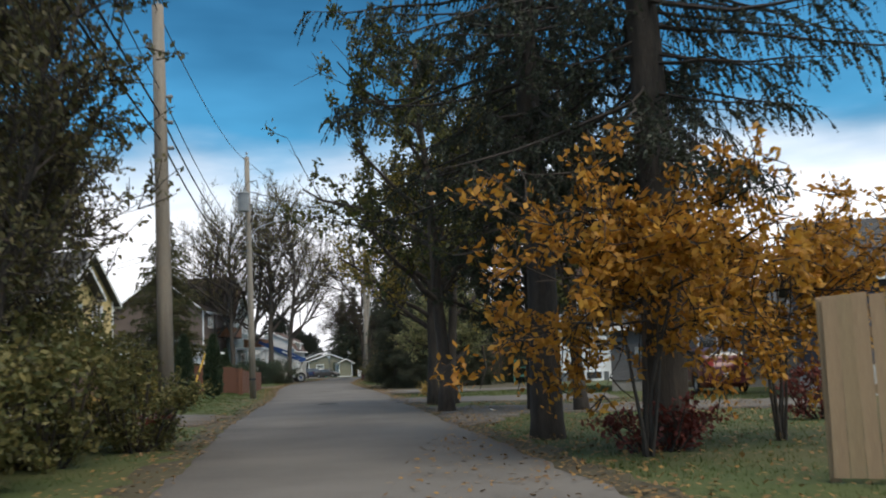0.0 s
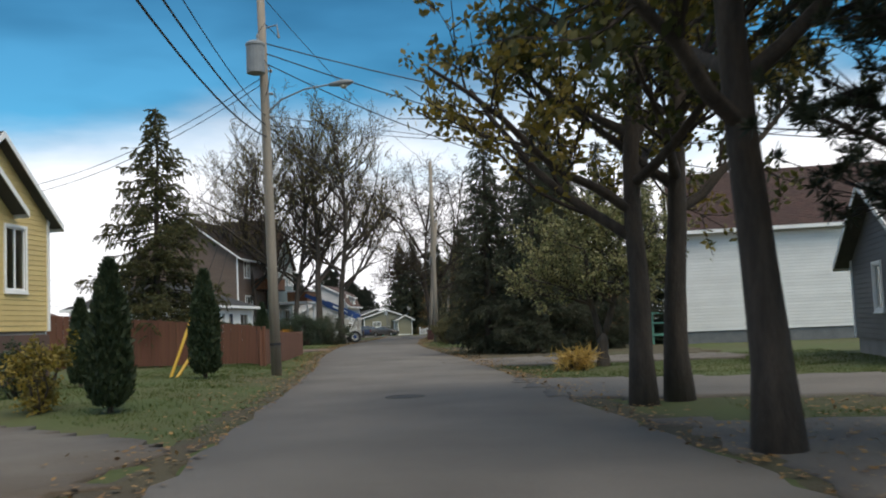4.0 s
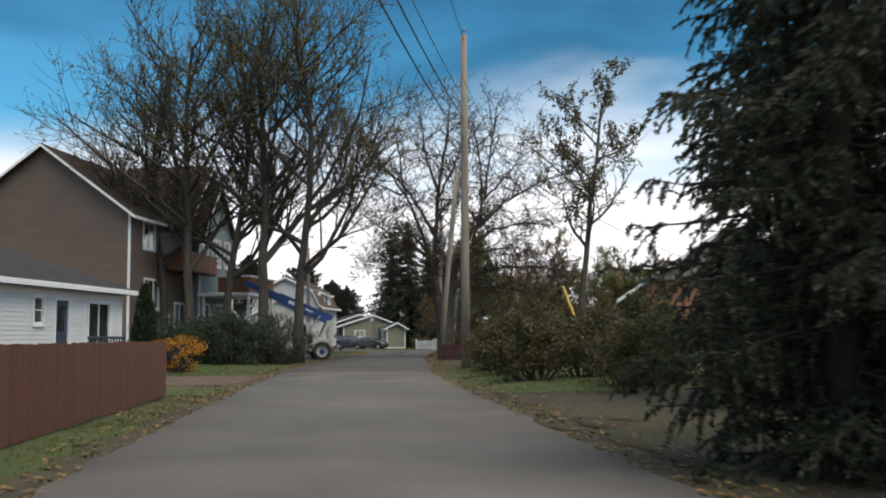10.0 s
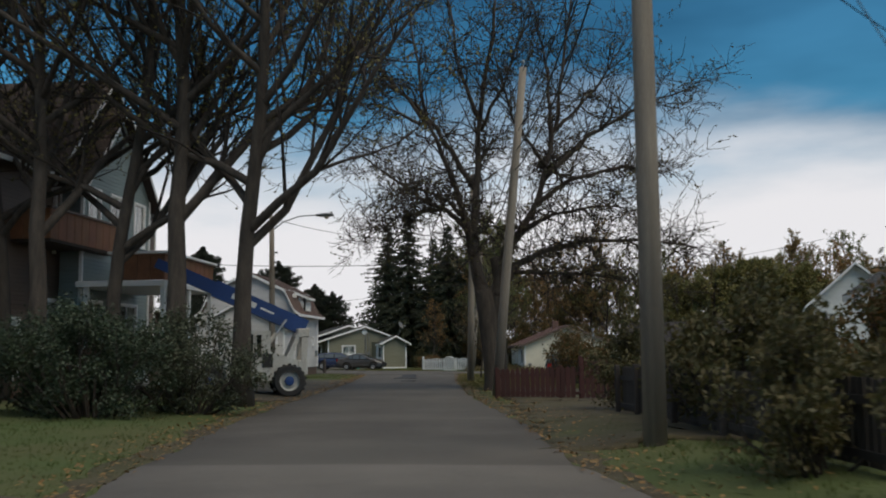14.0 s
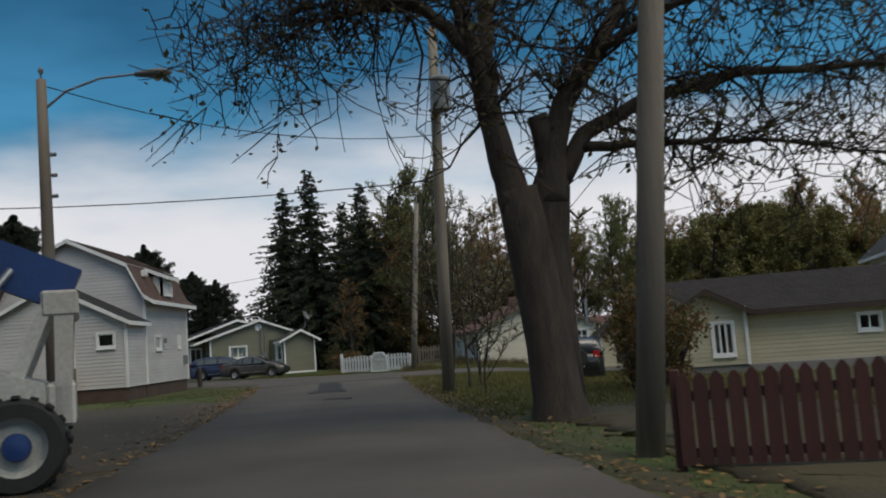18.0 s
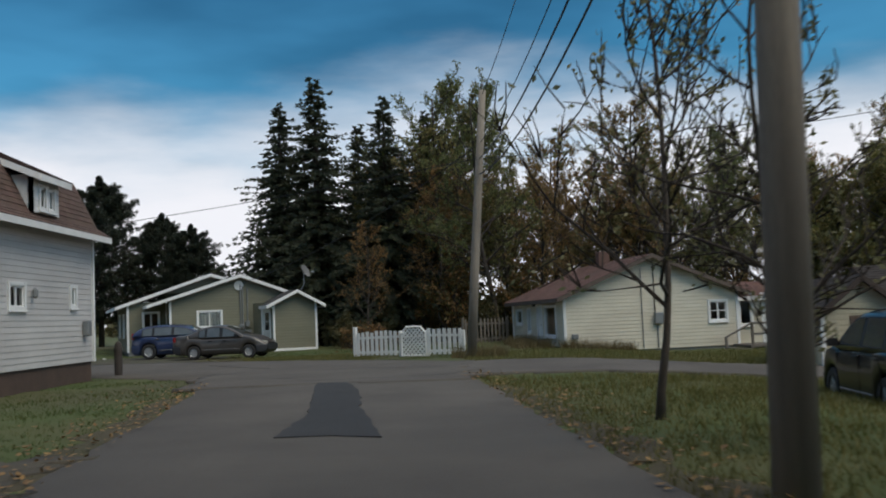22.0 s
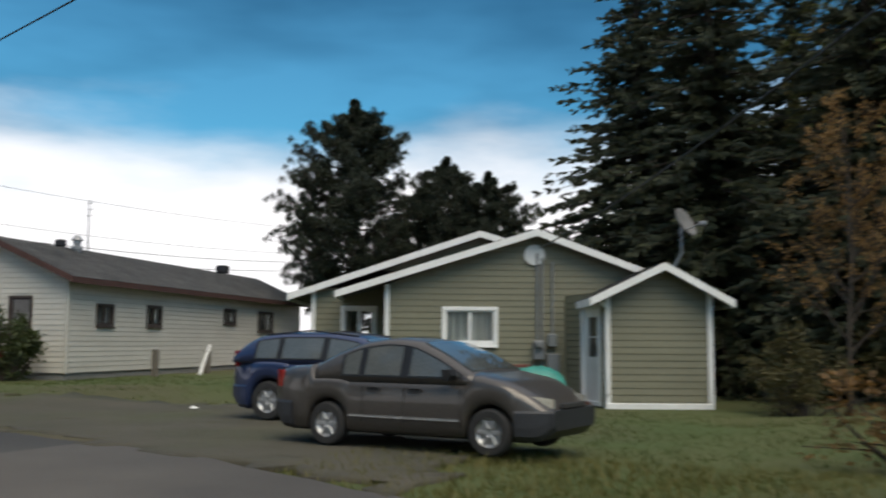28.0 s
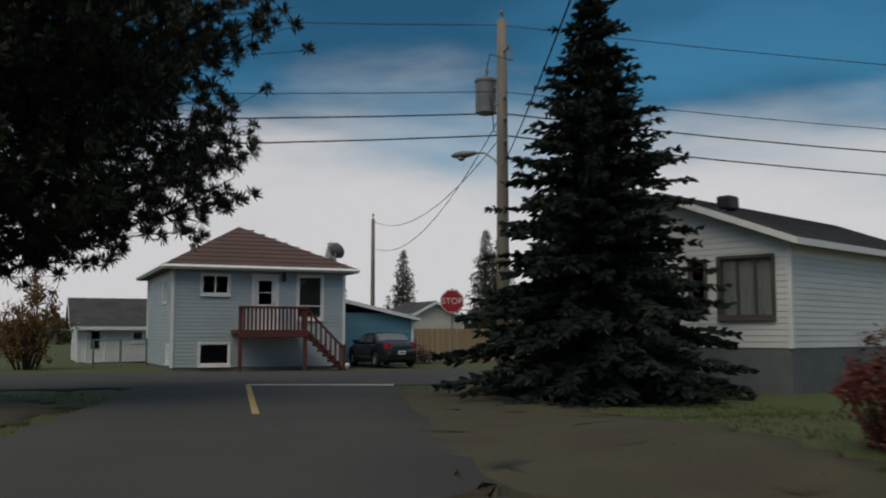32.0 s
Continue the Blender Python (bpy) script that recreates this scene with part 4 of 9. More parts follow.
def blue_house():
    h = House("pale_blue_house", "pale blue clapboard split-level house with hipped brown roof", (-72.2, 163.9, 0.0), 95)
    W, D = 6.6, 8.0
    h.foundation(0, W, 0, D, -0.3, 0.1)
    h.block(W, D, 0.1, 3.85, SID_BLUE, front=[win(1.05, 2.85, 1.0, 0.72, split=2), door(3.0, 1.55, 0.9, 2.03, glass=0.9), win(4.75, 1.95, 0.95, 1.65, hor=0.3), win(1.0, 0.2, 1.1, 0.78)], gables="none", left=[win(5.5, 2.6, 0.7, 0.8), win(6.7, 0.3, 0.7, 0.6)], boards=(1, 0, 0, 1))
    # hipped roof
    o = 0.45
    ap0, ap1, ze, zr = (W / 2 - 0.2, 3.6), (W / 2 - 0.2, 4.6), 3.9, 5.85
    rf = Mesh()
    c = [(-o, -o, ze), (W + o, -o, ze), (W + o, D + o, ze), (-o, D + o, ze)]
    a, b2 = (*ap0, zr), (*ap1, zr)
    rf.v = c + [a, b2] + [(x, y, ze - 0.14) for x, y, _ in c]
    rf.f = [(0, 1, 4), (1, 2, 5, 4), (2, 3, 5), (3, 0, 4, 5), (0, 6, 7, 1), (1, 7, 8, 2), (2, 8, 9, 3), (3, 9, 6, 0), (9, 8, 7, 6)]
    part("roof", rf, BROWNSH, h.ob, fix=True)
    for k in range(4):
        p, q = Vector(c[k]), Vector(c[(k + 1) % 4])
        part("fascia", Mesh().tube([p - Vector((0, 0, 0.07)), q - Vector((0, 0, 0.07))], [0.09, 0.09], 4), TRIM, h.ob)
    for k in range(10):
        t = k / 10
        y0, ht = -o + (3.6 + o) * t, ze + (zr - ze) * t
        part("shingle_course", Mesh().box((-o + (W / 2 + o) * t, y0, ht), (W + o - (W / 2 + o) * t, y0 + 0.34, ht + 0.03), None), BROWNSH, h.ob)
    part("chimney_pipe", Mesh().lathe([(0.09, 4.0), (0.09, 4.9), (0.14, 4.92), (0.14, 5.0)], Matrix.Translation((1.2, 3.5, 0)), 10), METAL, h.ob)
    RD = surf("red_stained_wood", (0.13, 0.035, 0.028), (0.095, 0.03, 0.024), 0.75, scale=3, fine=25, stretch=(1, 1, 4))
    dk = thing("front_deck", "dark red wooden entrance deck with stairs", "deck", h.ob.matrix_basis)
    part("deck_floor", Mesh().bevel_box((2.15, -1.5, 1.36), (4.75, -0.03, 1.5), 0.01), RD, dk)
    for x in (2.17, 4.6):
        part("deck_post", Mesh().bevel_box((x, -1.48, -0.05), (x + 0.13, -1.35, 2.38), 0.008), RD, dk)
    part("deck_rail", Mesh().bevel_box((2.15, -1.53, 2.28), (4.75, -1.38, 2.37), 0.008), RD, dk)
    part("deck_skirt", Mesh().bevel_box((2.15, -1.52, 1.22), (4.75, -1.46, 1.5), 0.008), RD, dk)
    for k in range(16):
        x = 2.32 + k * 0.145
        part("baluster", Mesh().bevel_box((x, -1.47, 1.5), (x + 0.075, -1.43, 2.29), 0.005), RD, dk)
    for k in range(7):
        part("stair_tread", Mesh().bevel_box((4.78 + k * 0.2, -1.45, 1.28 - k * 0.2), (5.02 + k * 0.2, -0.5, 1.34 - k * 0.2), 0.006), RD, dk)
        part("baluster", Mesh().bevel_box((4.85 + k * 0.19, -1.47, 1.3 - k * 0.2), (4.92 + k * 0.19, -1.43, 2.2 - k * 0.2), 0.005), RD, dk)
    part("stair_rail", Mesh().tube([(4.65, -1.45, 2.33), (6.15, -1.45, 0.82)], [0.045, 0.045], 4), RD, dk)
    part("stair_stringer", Mesh().ring([[(4.75, -1.4, 1.5), (4.75, -1.35, 1.5), (4.75, -1.35, 1.2), (4.75, -1.4, 1.2)], [(6.2, -1.4, 0.05), (6.2, -1.35, 0.05), (6.2, -1.35, -0.2), (6.2, -1.4, -0.2)]]), RD, dk)
    part("stair_newel", Mesh().bevel_box((6.1, -1.5, -0.05), (6.22, -1.38, 0.95), 0.008), RD, dk)
    lan = part("wall_lantern", Mesh().lathe([(0.03, 3.35), (0.09, 3.4), (0.07, 3.65), (0.02, 3.75)], Matrix.Translation((4.15, -0.15, 0)), 8), DARKMETAL, h.ob)


def yellow_house():
    h = House("yellow_house", "yellow clapboard house with white trim and dark roof", (-21.35, 51.6, gz(-14, 52)), 0)
    h.foundation(0, 8.5, 0, 5.2, -0.3, 1.4)
    h.block(8.5, 5.2, 1.4, 4.65, SID_YEL, front=[win(5.6, 2.2, 1.0, 1.7)], right=[win(1.0, 2.5, 0.95, 1.7, split=2), win(3.1, 2.5, 0.95, 1.7, split=2)], gables="side", zr=6.6, boards=(1, 1, 0, 0))
    h.gable_roof(0, 8.5, 0, 5.2, 4.65, 6.6, SHINGLE, axis="u", over=0.32)
    # smaller gable nested below the main one
    h.gable_roof(7.6, 8.75, 0.35, 3.3, 4.75, 5.85, SHINGLE, axis="u", over=0.2)
    part("meter_box", Mesh().bevel_box((8.53, 0.35, 0.35), (8.68, 0.75, 0.95), 0.02), GREYCAN, h.ob)
    part("lower_wall", Mesh().box((8.45, 0.1, 0.0), (8.6, 5.1, 1.3)), BROWNSH, h.ob)


def brown_house():
    h = House("brown_two_storey_house", "dark brown clapboard two-storey house with white trim", (-34.9, 109.0, 0), 0)
    b = 0.4
    W, D = 9.4, 16.0
    BR2 = surf("dull_brown_shingles", (0.060, 0.040, 0.030), (0.046, 0.032, 0.025), 0.9, scale=1.2, fine=30, bump=0.6, isl=0.18)
    TEAL = siding("pale_teal_siding", (0.20, 0.25, 0.24), (0.17, 0.21, 0.205))
    h.foundation(0, W, 0, D, -0.3, b)
    wf = dict(split=2, hor=0.0, curtain=0.3)
    h.block(W, D, b, 7.9, SID_BROWN, front=[], right=[win(1.65, 6.05, 1.5, 1.4, **wf), win(1.85, 2.9, 1.9, 1.55, split=3, curtain=0.25), door(4.2, 0.5, 1.0, 2.1), win(6.0, 1.3, 1.6, 2.0, split=2, curtain=0.4)], zr=11.4, boards=(1, 1, 0, 0))
    h.gable_roof(0, W, 0, D, 7.9, 11.4, BR2, over=0.45)
    # two nested cross gables over the street front
    h.wall((W + 0.12, 7.1), (W + 0.12, 14.3), 4.9, 8.15, SID_BROWN, [win(0.35, 5.9, 0.8, 1.6, curtain=0.4)], gable=(3.6, 11.85))
    h.gable_roof(W / 2, W + 0.15, 7.1, 14.3, 8.2, 12.0, BR2, axis="u", over=0.4)
    h.wall((W + 0.9, 7.5), (W + 0.9, 13.2), b, 7.6, TEAL, [win(0.4, 5.7, 0.9, 1.6, curtain=0.4), win(2.2, 5.7, 1.3, 1.6, split=2, curtain=0.3), win(4.3, 5.7, 0.9, 1.6, curtain=0.4), win(0.5, 1.4, 1.1, 1.9, split=2), win(3.0, 1.4, 1.6, 1.9, split=2, curtain=0.3)], gable=(2.85, 10.65))
    h.wall((W + 0.13, 7.5), (W + 0.9, 7.5), b, 7.6, TEAL, corner=None)
    h.wall((W + 0.9, 13.2), (W + 0.13, 13.2), b, 7.6, TEAL, corner=None, boards=False)
    h.gable_roof(W / 2 + 1.0, W + 0.8, 7.5, 13.2, 7.7, 10.8, BR2, axis="u", over=0.45)
    # balcony with an orange-brown front, and the porch roof with its parapet
    PB = surf("orange_brown_wood", (0.25, 0.105, 0.045), (0.19, 0.082, 0.04), 0.7, scale=2, fine=25, rnd=0.1)
    bal = part("balcony_floor", Mesh().bevel_box((W + 0.03, 4.5, 5.0), (W + 1.35, 9.2, 5.16), 0.01), BR2, h.ob)
    for k in range(9):
        part("balcony_board", Mesh().bevel_box((W + 1.3, 4.5 + k * 0.522, 5.1), (W + 1.36, 5.005 + k * 0.522, 6.05), 0.006), PB, bal)
    for k in range(3):
        part("balcony_board", Mesh().bevel_box((W + 0.04 + k * 0.44, 4.46, 5.1), (W + 0.46 + k * 0.44, 4.52, 6.05), 0.006), PB, bal)
    part("balcony_cap", Mesh().bevel_box((W + 1.26, 4.42, 6.05), (W + 1.42, 9.25, 6.13), 0.01), SID_BROWN, bal)
    pr = part("porch_roof", Mesh().bevel_box((W + 0.95, 7.0, 3.72), (W + 4.1, 12.0, 3.92), 0.02), TRIM, h.ob)
    for k in range(4):
        part("parapet_board", Mesh().bevel_box((W + 2.2 + k * 0.46, 7.02, 3.93), (W + 2.64 + k * 0.46, 7.1, 4.8), 0.006), PB, pr)
    for k in range(10):
        part("parapet_board", Mesh().bevel_box((W + 3.98, 7.04 + k * 0.49, 3.93), (W + 4.06, 7.5 + k * 0.49, 4.8), 0.006), PB, pr)
    part("parapet_cap", Mesh().bevel_box((W + 2.1, 6.92, 4.81), (W + 4.2, 12.0, 4.9), 0.01), TRIM, pr)
    for x, v in ((1.2, 7.1), (3.9, 7.1), (3.9, 9.4), (3.9, 11.7)):
        part("porch_post", Mesh().bevel_box((W + x, v, 0.0), (W + x + 0.16, v + 0.16, 3.72), 0.01), SID_WHITE, h.ob)
    RDK = surf("red_brown_rail", (0.12, 0.045, 0.035), (0.09, 0.035, 0.028), 0.8, rnd=0.08)
    for k in range(24):
        part("baluster", Mesh().box((W + 2.0, 3.6 + k * 0.15, 0.62), (W + 2.05, 3.66 + k * 0.15, 1.52)), RDK, h.ob)
    for k in range(10):
        part("baluster", Mesh().box((W + 0.1 + k * 0.19, 3.52, 0.62), (W + 0.15 + k * 0.19, 3.58, 1.52)), RDK, h.ob)
    for z in (0.58, 1.52):
        part("porch_rail", Mesh().bevel_box((W + 1.98, 3.5, z), (W + 2.08, 7.2, z + 0.09), 0.008), RDK, h.ob)
        part("porch_rail", Mesh().bevel_box((W + 0.03, 3.5, z), (W + 1.96, 3.6, z + 0.09), 0.008), RDK, h.ob)
    part("porch_floor", Mesh().box((W + 0.03, 3.5, 0.0), (W + 2.05, 7.4, 0.55)), SID_BROWN, h.ob)


def white_bungalow():
    h = House("white_bungalow", "white clapboard bungalow with black hipped roof", (-20.25, 85.6, 0.05), 90.5)
    fr = dict(split=1, hor=0.5)
    W, D = 11.5, 7.5
    h.foundation(0, W, 0, D, -0.3, 0.4)
    h.block(W, D, 0.4, 3.05, SID_WHITE, front=[win(2.35, 1.45, 0.75, 1.2, **fr), win(5.25, 1.75, 0.6, 0.85, **fr), door(6.6, 0.5, 0.9, 2.05, leaf=SID_NAVY), win(8.9, 0.95, 1.7, 1.6, split=2)], left=[win(3.0, 1.4, 0.9, 1.1, **fr)], zr=4.6, gables="none", boards=(1, 1, 0, 1))
    o = 0.45
    c = [(-o, -o, 3.05), (W + o, -o, 3.05), (W + o, D + o, 3.05), (-o, D + o, 3.05)]
    rf = Mesh()
    rf.v = c + [(3.2, D / 2, 4.75), (W - 3.2, D / 2, 4.75)] + [(x, y, 2.9) for x, y, _ in c]
    rf.f = [(0, 1, 5, 4), (1, 2, 5), (2, 3, 4, 5), (3, 0, 4), (0, 6, 7, 1), (1, 7, 8, 2), (2, 8, 9, 3), (3, 9, 6, 0), (9, 8, 7, 6)]
    part("roof", rf, BLACKSH, h.ob, fix=True)
    for a, b in (((-o - 0.03, -o - 0.04, 2.88), (W + o + 0.03, -o, 3.06)), ((W + o, -o, 2.88), (W + o + 0.04, D + o, 3.06)), ((-o - 0.04, -o, 2.88), (-o, D + o, 3.06))):
        part("fascia", Mesh().bevel_box(a, b, 0.01), TRIM, h.ob)
    part("vent_pipe", Mesh().tube([(7.1, 2.6, 4.0), (7.1, 2.6, 4.75), (7.1, 2.6, 4.95)], [0.11, 0.11, 0.15], 10), TRIM, h.ob)
    pr = thing("porch_railing", "dark wooden porch railing before the bungalow door", "railing", h.ob.matrix_basis @ Matrix.Translation((6.0, -1.5, 0)))
    for k in range(12):
        part("baluster", Mesh().box((k * 0.22, 0, 0.45), (k * 0.22 + 0.04, 0.04, 1.25)), SID_NAVY, pr)
    for z in (0.45, 1.25):
        part("rail", Mesh().bevel_box((-0.05, -0.02, z), (2.6, 0.06, z + 0.08), 0.008), SID_NAVY, pr)
    part("platform", Mesh().bevel_box((-0.05, -0.02, -0.1), (2.6, 1.45, 0.42), 0.01), SID_NAVY, pr)


def white_two_storey():
    h = House("white_two_storey_house", "tall white clapboard house with brown roof", (7.0, 75.0, 0), -4)
    b = 0.5
    h.foundation(0, 11, 0, 8, -0.3, b, surf("grey_foundation", (0.15, 0.16, 0.165), (0.12, 0.13, 0.135)))
    h.block(11, 8, b, 5.3, SID_WHITE, left=[win(2.0, 3.4, 0.9, 1.3), win(5.2, 3.4, 0.9, 1.3), win(2.0, 1.2, 0.9, 1.3)], gables="side", zr=8.1, boards=(1, 0, 0, 1))
    h.gable_roof(0, 11, 0, 8, 5.3, 8.1, surf("dark_red_brown_shingles", (0.055, 0.028, 0.023), (0.04, 0.022, 0.019), 0.9, scale=1.2, fine=30, bump=0.6, isl=0.18), axis="u", over=0.45)
    GT = surf("teal_paint", (0.10, 0.26, 0.20), (0.08, 0.21, 0.165))
    pc = thing("green_porch", "small teal-painted wooden porch platform", "porch", h.ob.matrix_basis @ Matrix.Translation((-1.5, 0.4, 0)))
    part("platform", Mesh().bevel_box((0, 0, 0.35), (1.4, 1.8, 0.47), 0.01), GT, pc)
    for x in (0.03, 1.25):
        for y in (0.03, 1.65):
            part("post", Mesh().bevel_box((x, y, -0.1), (x + 0.1, y + 0.1, 1.4), 0.008), GT, pc)
    for z in (0.9, 1.35):
        part("rail", Mesh().bevel_box((0.0, -0.02, z), (1.4, 0.05, z + 0.08), 0.006), GT, pc)
    well = part("basement_window", Mesh().bevel_box((3.0, -0.45, -0.1), (4.2, -0.02, 0.62), 0.02), TRIM, h.ob, "white boxed basement window")
    # opaque near-black sheet painted as the unlit basement behind the window
    part("pane", Mesh().box((3.15, -0.47, 0.1), (4.05, -0.455, 0.5)), ROOMSHADE, well)


def charcoal_house():
    h = House("charcoal_house", "charcoal clapboard house with white trim", (9.4, 53.0, 0), -6)
    h.foundation(0, 12, 0, 8, -0.3, 0.4)
    h.block(12, 8, 0.4, 2.75, SID_GREY, front=[win(3.5, 1.2, 1.5, 1.2, split=2), win(7.5, 1.2, 1.5, 1.2, split=2)], left=[win(3.0, 1.2, 1.0, 1.2)], gables="side", zr=4.5, boards=(1, 0, 0, 1))
    h.gable_roof(0, 12, 0, 8, 2.75, 4.5, SHINGLE, axis="u", over=0.45)
    part("meter_box", Mesh().bevel_box((1.0, -0.2, 1.3), (1.25, -0.03, 1.7), 0.02), GREYCAN, h.ob)


def navy_house():
    h = House("dark_blue_house", "dark blue clapboard house with pale foundation", (14.5, 42.0, 0), -10)
    h.foundation(0, 10, 0, 8, -0.3, 0.85, surf("pale_foundation", (0.6, 0.6, 0.58), (0.5, 0.5, 0.48)))
    h.block(10, 8, 0.85, 3.6, SID_NAVY, front=[win(2.2, 1.6, 1.4, 1.3, split=2)], left=[win(3.0, 1.6, 1.2, 1.3, split=2)], gables="side", zr=5.5, boards=(1, 0, 0, 1))
    h.gable_roof(0, 10, 0, 8, 3.6, 5.5, SHINGLE, axis="u", over=0.45)


def orange_shed():
    h = House("orange_shed", "orange-stained wooden house with white rake boards", (-0.9, 102.5, 0.1), -3)
    h.block(8.0, 8.0, -0.2, 3.0, SID_ORANGE, front=[], zr=5.6, boards=(1, 0, 0, 1), course=0.28, corner=SID_ORANGE)
    h.gable_roof(0, 8.0, 0, 8.0, 3.0, 5.6, SHINGLE, over=0.55)
    part("gable_panel", Mesh().ring([[(0.6, -0.06, 3.3), (7.4, -0.06, 3.3), (4.0, -0.06, 5.4)], [(0.6, -0.04, 3.3), (7.4, -0.04, 3.3), (4.0, -0.04, 5.4)]]), surf("pink_grey_panel", (0.36, 0.29, 0.25), (0.3, 0.24, 0.21)), h.ob, fix=True)


def cream_garden_bungalow():
    h = House("cream_garden_bungalow", "cream clapboard bungalow behind a red picket fence", (-5.25, 137.5, -0.4), -18)
    h.foundation(0.7, 10.6, 0, 8, -0.3, 0.3)
    CR = siding("warm_cream_siding", (0.52, 0.47, 0.33), (0.46, 0.41, 0.29))
    DB = surf("dark_brown_shingles", (0.034, 0.027, 0.024), (0.025, 0.02, 0.018), 0.9, scale=1.2, fine=30, bump=0.6, isl=0.18)
    BF = surf("brown_fascia", (0.06, 0.042, 0.035))
    h.wall((0.7, 0), (3.0, 0), 0.3, 2.17, CR, [win(1.25, 0.65, 0.62, 1.02, split=3, curtain=0.2)], gable=(1.1, 2.8))
    h.wall((3.0, 0.8), (10.6, 0.8), 0.3, 2.17, CR, [win(3.48, 1.15, 0.64, 0.5, split=2), win(5.48, 1.15, 0.68, 0.5, split=2)], corner=None)
    h.wall((3.0, 0), (3.0, 0.8), 0.3, 2.17, CR, corner=None)
    h.wall((0.7, 8), (0.7, 0), 0.3, 2.17, CR, [win(3.0, 1.0, 0.8, 1.0)], corner=None)
    h.wall((10.6, 8), (0.7, 8), 0.3, 2.17, CR, boards=False)
    h.wall((10.6, 0.8), (10.6, 8), 0.3, 2.17, CR, boards=False)
    h.gable_roof(0.7, 10.6, 0.8, 8, 2.17, 3.35, DB, axis="u", over=0.4, edge=BF)
    h.gable_roof(0.7, 3.0, 0, 2.6, 2.17, 2.82, DB, over=0.3, edge=BF)
    part("downspout", Mesh().tube([(7.5, 0.66, 0.3), (7.5, 0.66, 2.1)], [0.035, 0.035], 8), CR, h.ob)
    # low garage beyond
    g = House("cream_garage", "cream clapboard garage with a small gabled end and dark roof", (-5.05, 149.0, -1.0), -4, "garage")
    g.block(1.95, 4.0, 0.0, 2.15, CR, front=[win(0.75, 1.1, 1.1, 0.75, split=2, frame=SID_BROWN)], gables="front", zr=2.95, boards=(1, 0, 0, 1))
    g.gable_roof(0, 1.95, 0, 4.0, 2.15, 2.95, DB, over=0.25, edge=BF)
    g.wall((2.0, 0.35), (6.2, 0.35), 0.0, 2.15, CR, corner=None)
    g.wall((6.2, 0.35), (6.2, 5.0), 0.0, 2.15, CR, boards=False, corner=None)
    g.gable_roof(2.0, 6.2, 0.35, 5.0, 2.15, 3.25, DB, axis="u", over=0.2, edge=BF)
    part("stove_pipe", Mesh().lathe([(0.06, 2.6), (0.06, 3.75), (0.1, 3.77), (0.1, 3.88)], Matrix.Translation((-0.3, 2.5, 0)), 10), METAL, g.ob)


def white_side_house():
    h = House("white_side_house", "white clapboard house with grey roof beside the picket fence", (8.2, 146.6, 0.3), -14)
    h.foundation(0, 5, 0, 8, -0.3, 0.5)
    h.block(5, 8, 0.5, 4.1, SID_WHITE, front=[win(0.35, 1.6, 0.9, 1.6, split=2), win(3.0, 1.6, 0.9, 1.6, split=2)], left=[win(4.5, 1.4, 1.1, 1.3, split=2)], zr=6.3, boards=(1, 0, 0, 1))
    h.gable_roof(0, 5, 0, 8, 4.1, 6.3, SHINGLE, over=0.5)


def small_sheds():
    g = House("blue_shed", "turquoise blue shed with a white fascia", (-77.2, 171.4, 0), 98, "shed")
    g.block(3.4, 4.5, 0.0, 2.3, siding("turquoise_siding", (0.13, 0.30, 0.37), (0.11, 0.26, 0.33)), zr=2.31, gables="front", boards=(1, 0, 0, 1))
    g.slope((3.7, -0.3, 2.1), (3.7, 4.8, 2.1), (-0.3, -0.3, 2.95), SHINGLE)
    g = House("white_shed", "low white shed with dark roofs", (-84.7, 160.1, 0), 95, "shed")
    g.block(3.4, 6.0, 0.0, 1.9, SID_WHITE, front=[door(0.4, 0.0, 0.8, 1.7), win(2.5, 1.0, 0.5, 0.5)], zr=3.2, gables="side", boards=(1, 0, 0, 0))
    g.gable_roof(0, 3.4, 0, 6, 1.9, 3.2, SHINGLE, axis="u", over=0.4)
    g = House("tan_shed", "small tan shed with a gable roof", (-86.0, 176.8, 0), 98, "shed")
    g.block(3.6, 4.0, 0.0, 2.3, SID_CREAM, zr=3.2, boards=(1, 0, 0, 0))
    g.gable_roof(0, 3.6, 0, 4, 2.3, 3.2, SHINGLE, over=0.3)
    g = House("brown_garage", "low brown garage with dark roof", (-38.5, 131.0, 0), -5, "garage")
    g.block(9.0, 7.0, 0.0, 2.5, siding("red_brown_siding", (0.12, 0.06, 0.045), (0.10, 0.05, 0.04)), zr=3.9, gables="side", boards=(1, 1, 0, 0))
    g.gable_roof(0, 9, 0, 7, 2.5, 3.9, SHINGLE, axis="u", over=0.4)


for build in (green_bungalow, gambrel_house, cream_house, beige_long_house, white_bungalow_corner, blue_house, yellow_house, brown_house, white_bungalow, white_two_storey, charcoal_house, navy_house, orange_shed, cream_garden_bungalow, white_side_house, small_sheds):
    build()


# ---- trees ----
def rand_unit(rng):
    v = rng.normal(size=3)
    return v / np.linalg.norm(v)


def leaf_quads(pos, size, rng, aspect=0.55, up=0.3):
    """Small bent-free leaf diamonds at the given places."""
    n = len(pos)
    d = rng.normal(size=(n, 3))
    d /= np.linalg.norm(d, axis=1)[:, None]
    s = np.cross(d, rng.normal(size=(n, 3)))
    s /= np.linalg.norm(s, axis=1)[:, None] + 1e-9
    sz = size * rng.uniform(0.6, 1.3, (n, 1))
    a, b = d * sz, s * sz * aspect
    return np.stack([pos, pos + a * 0.45 + b * 0.5, pos + a, pos + a * 0.45 - b * 0.5], 1).reshape(-1, 3)


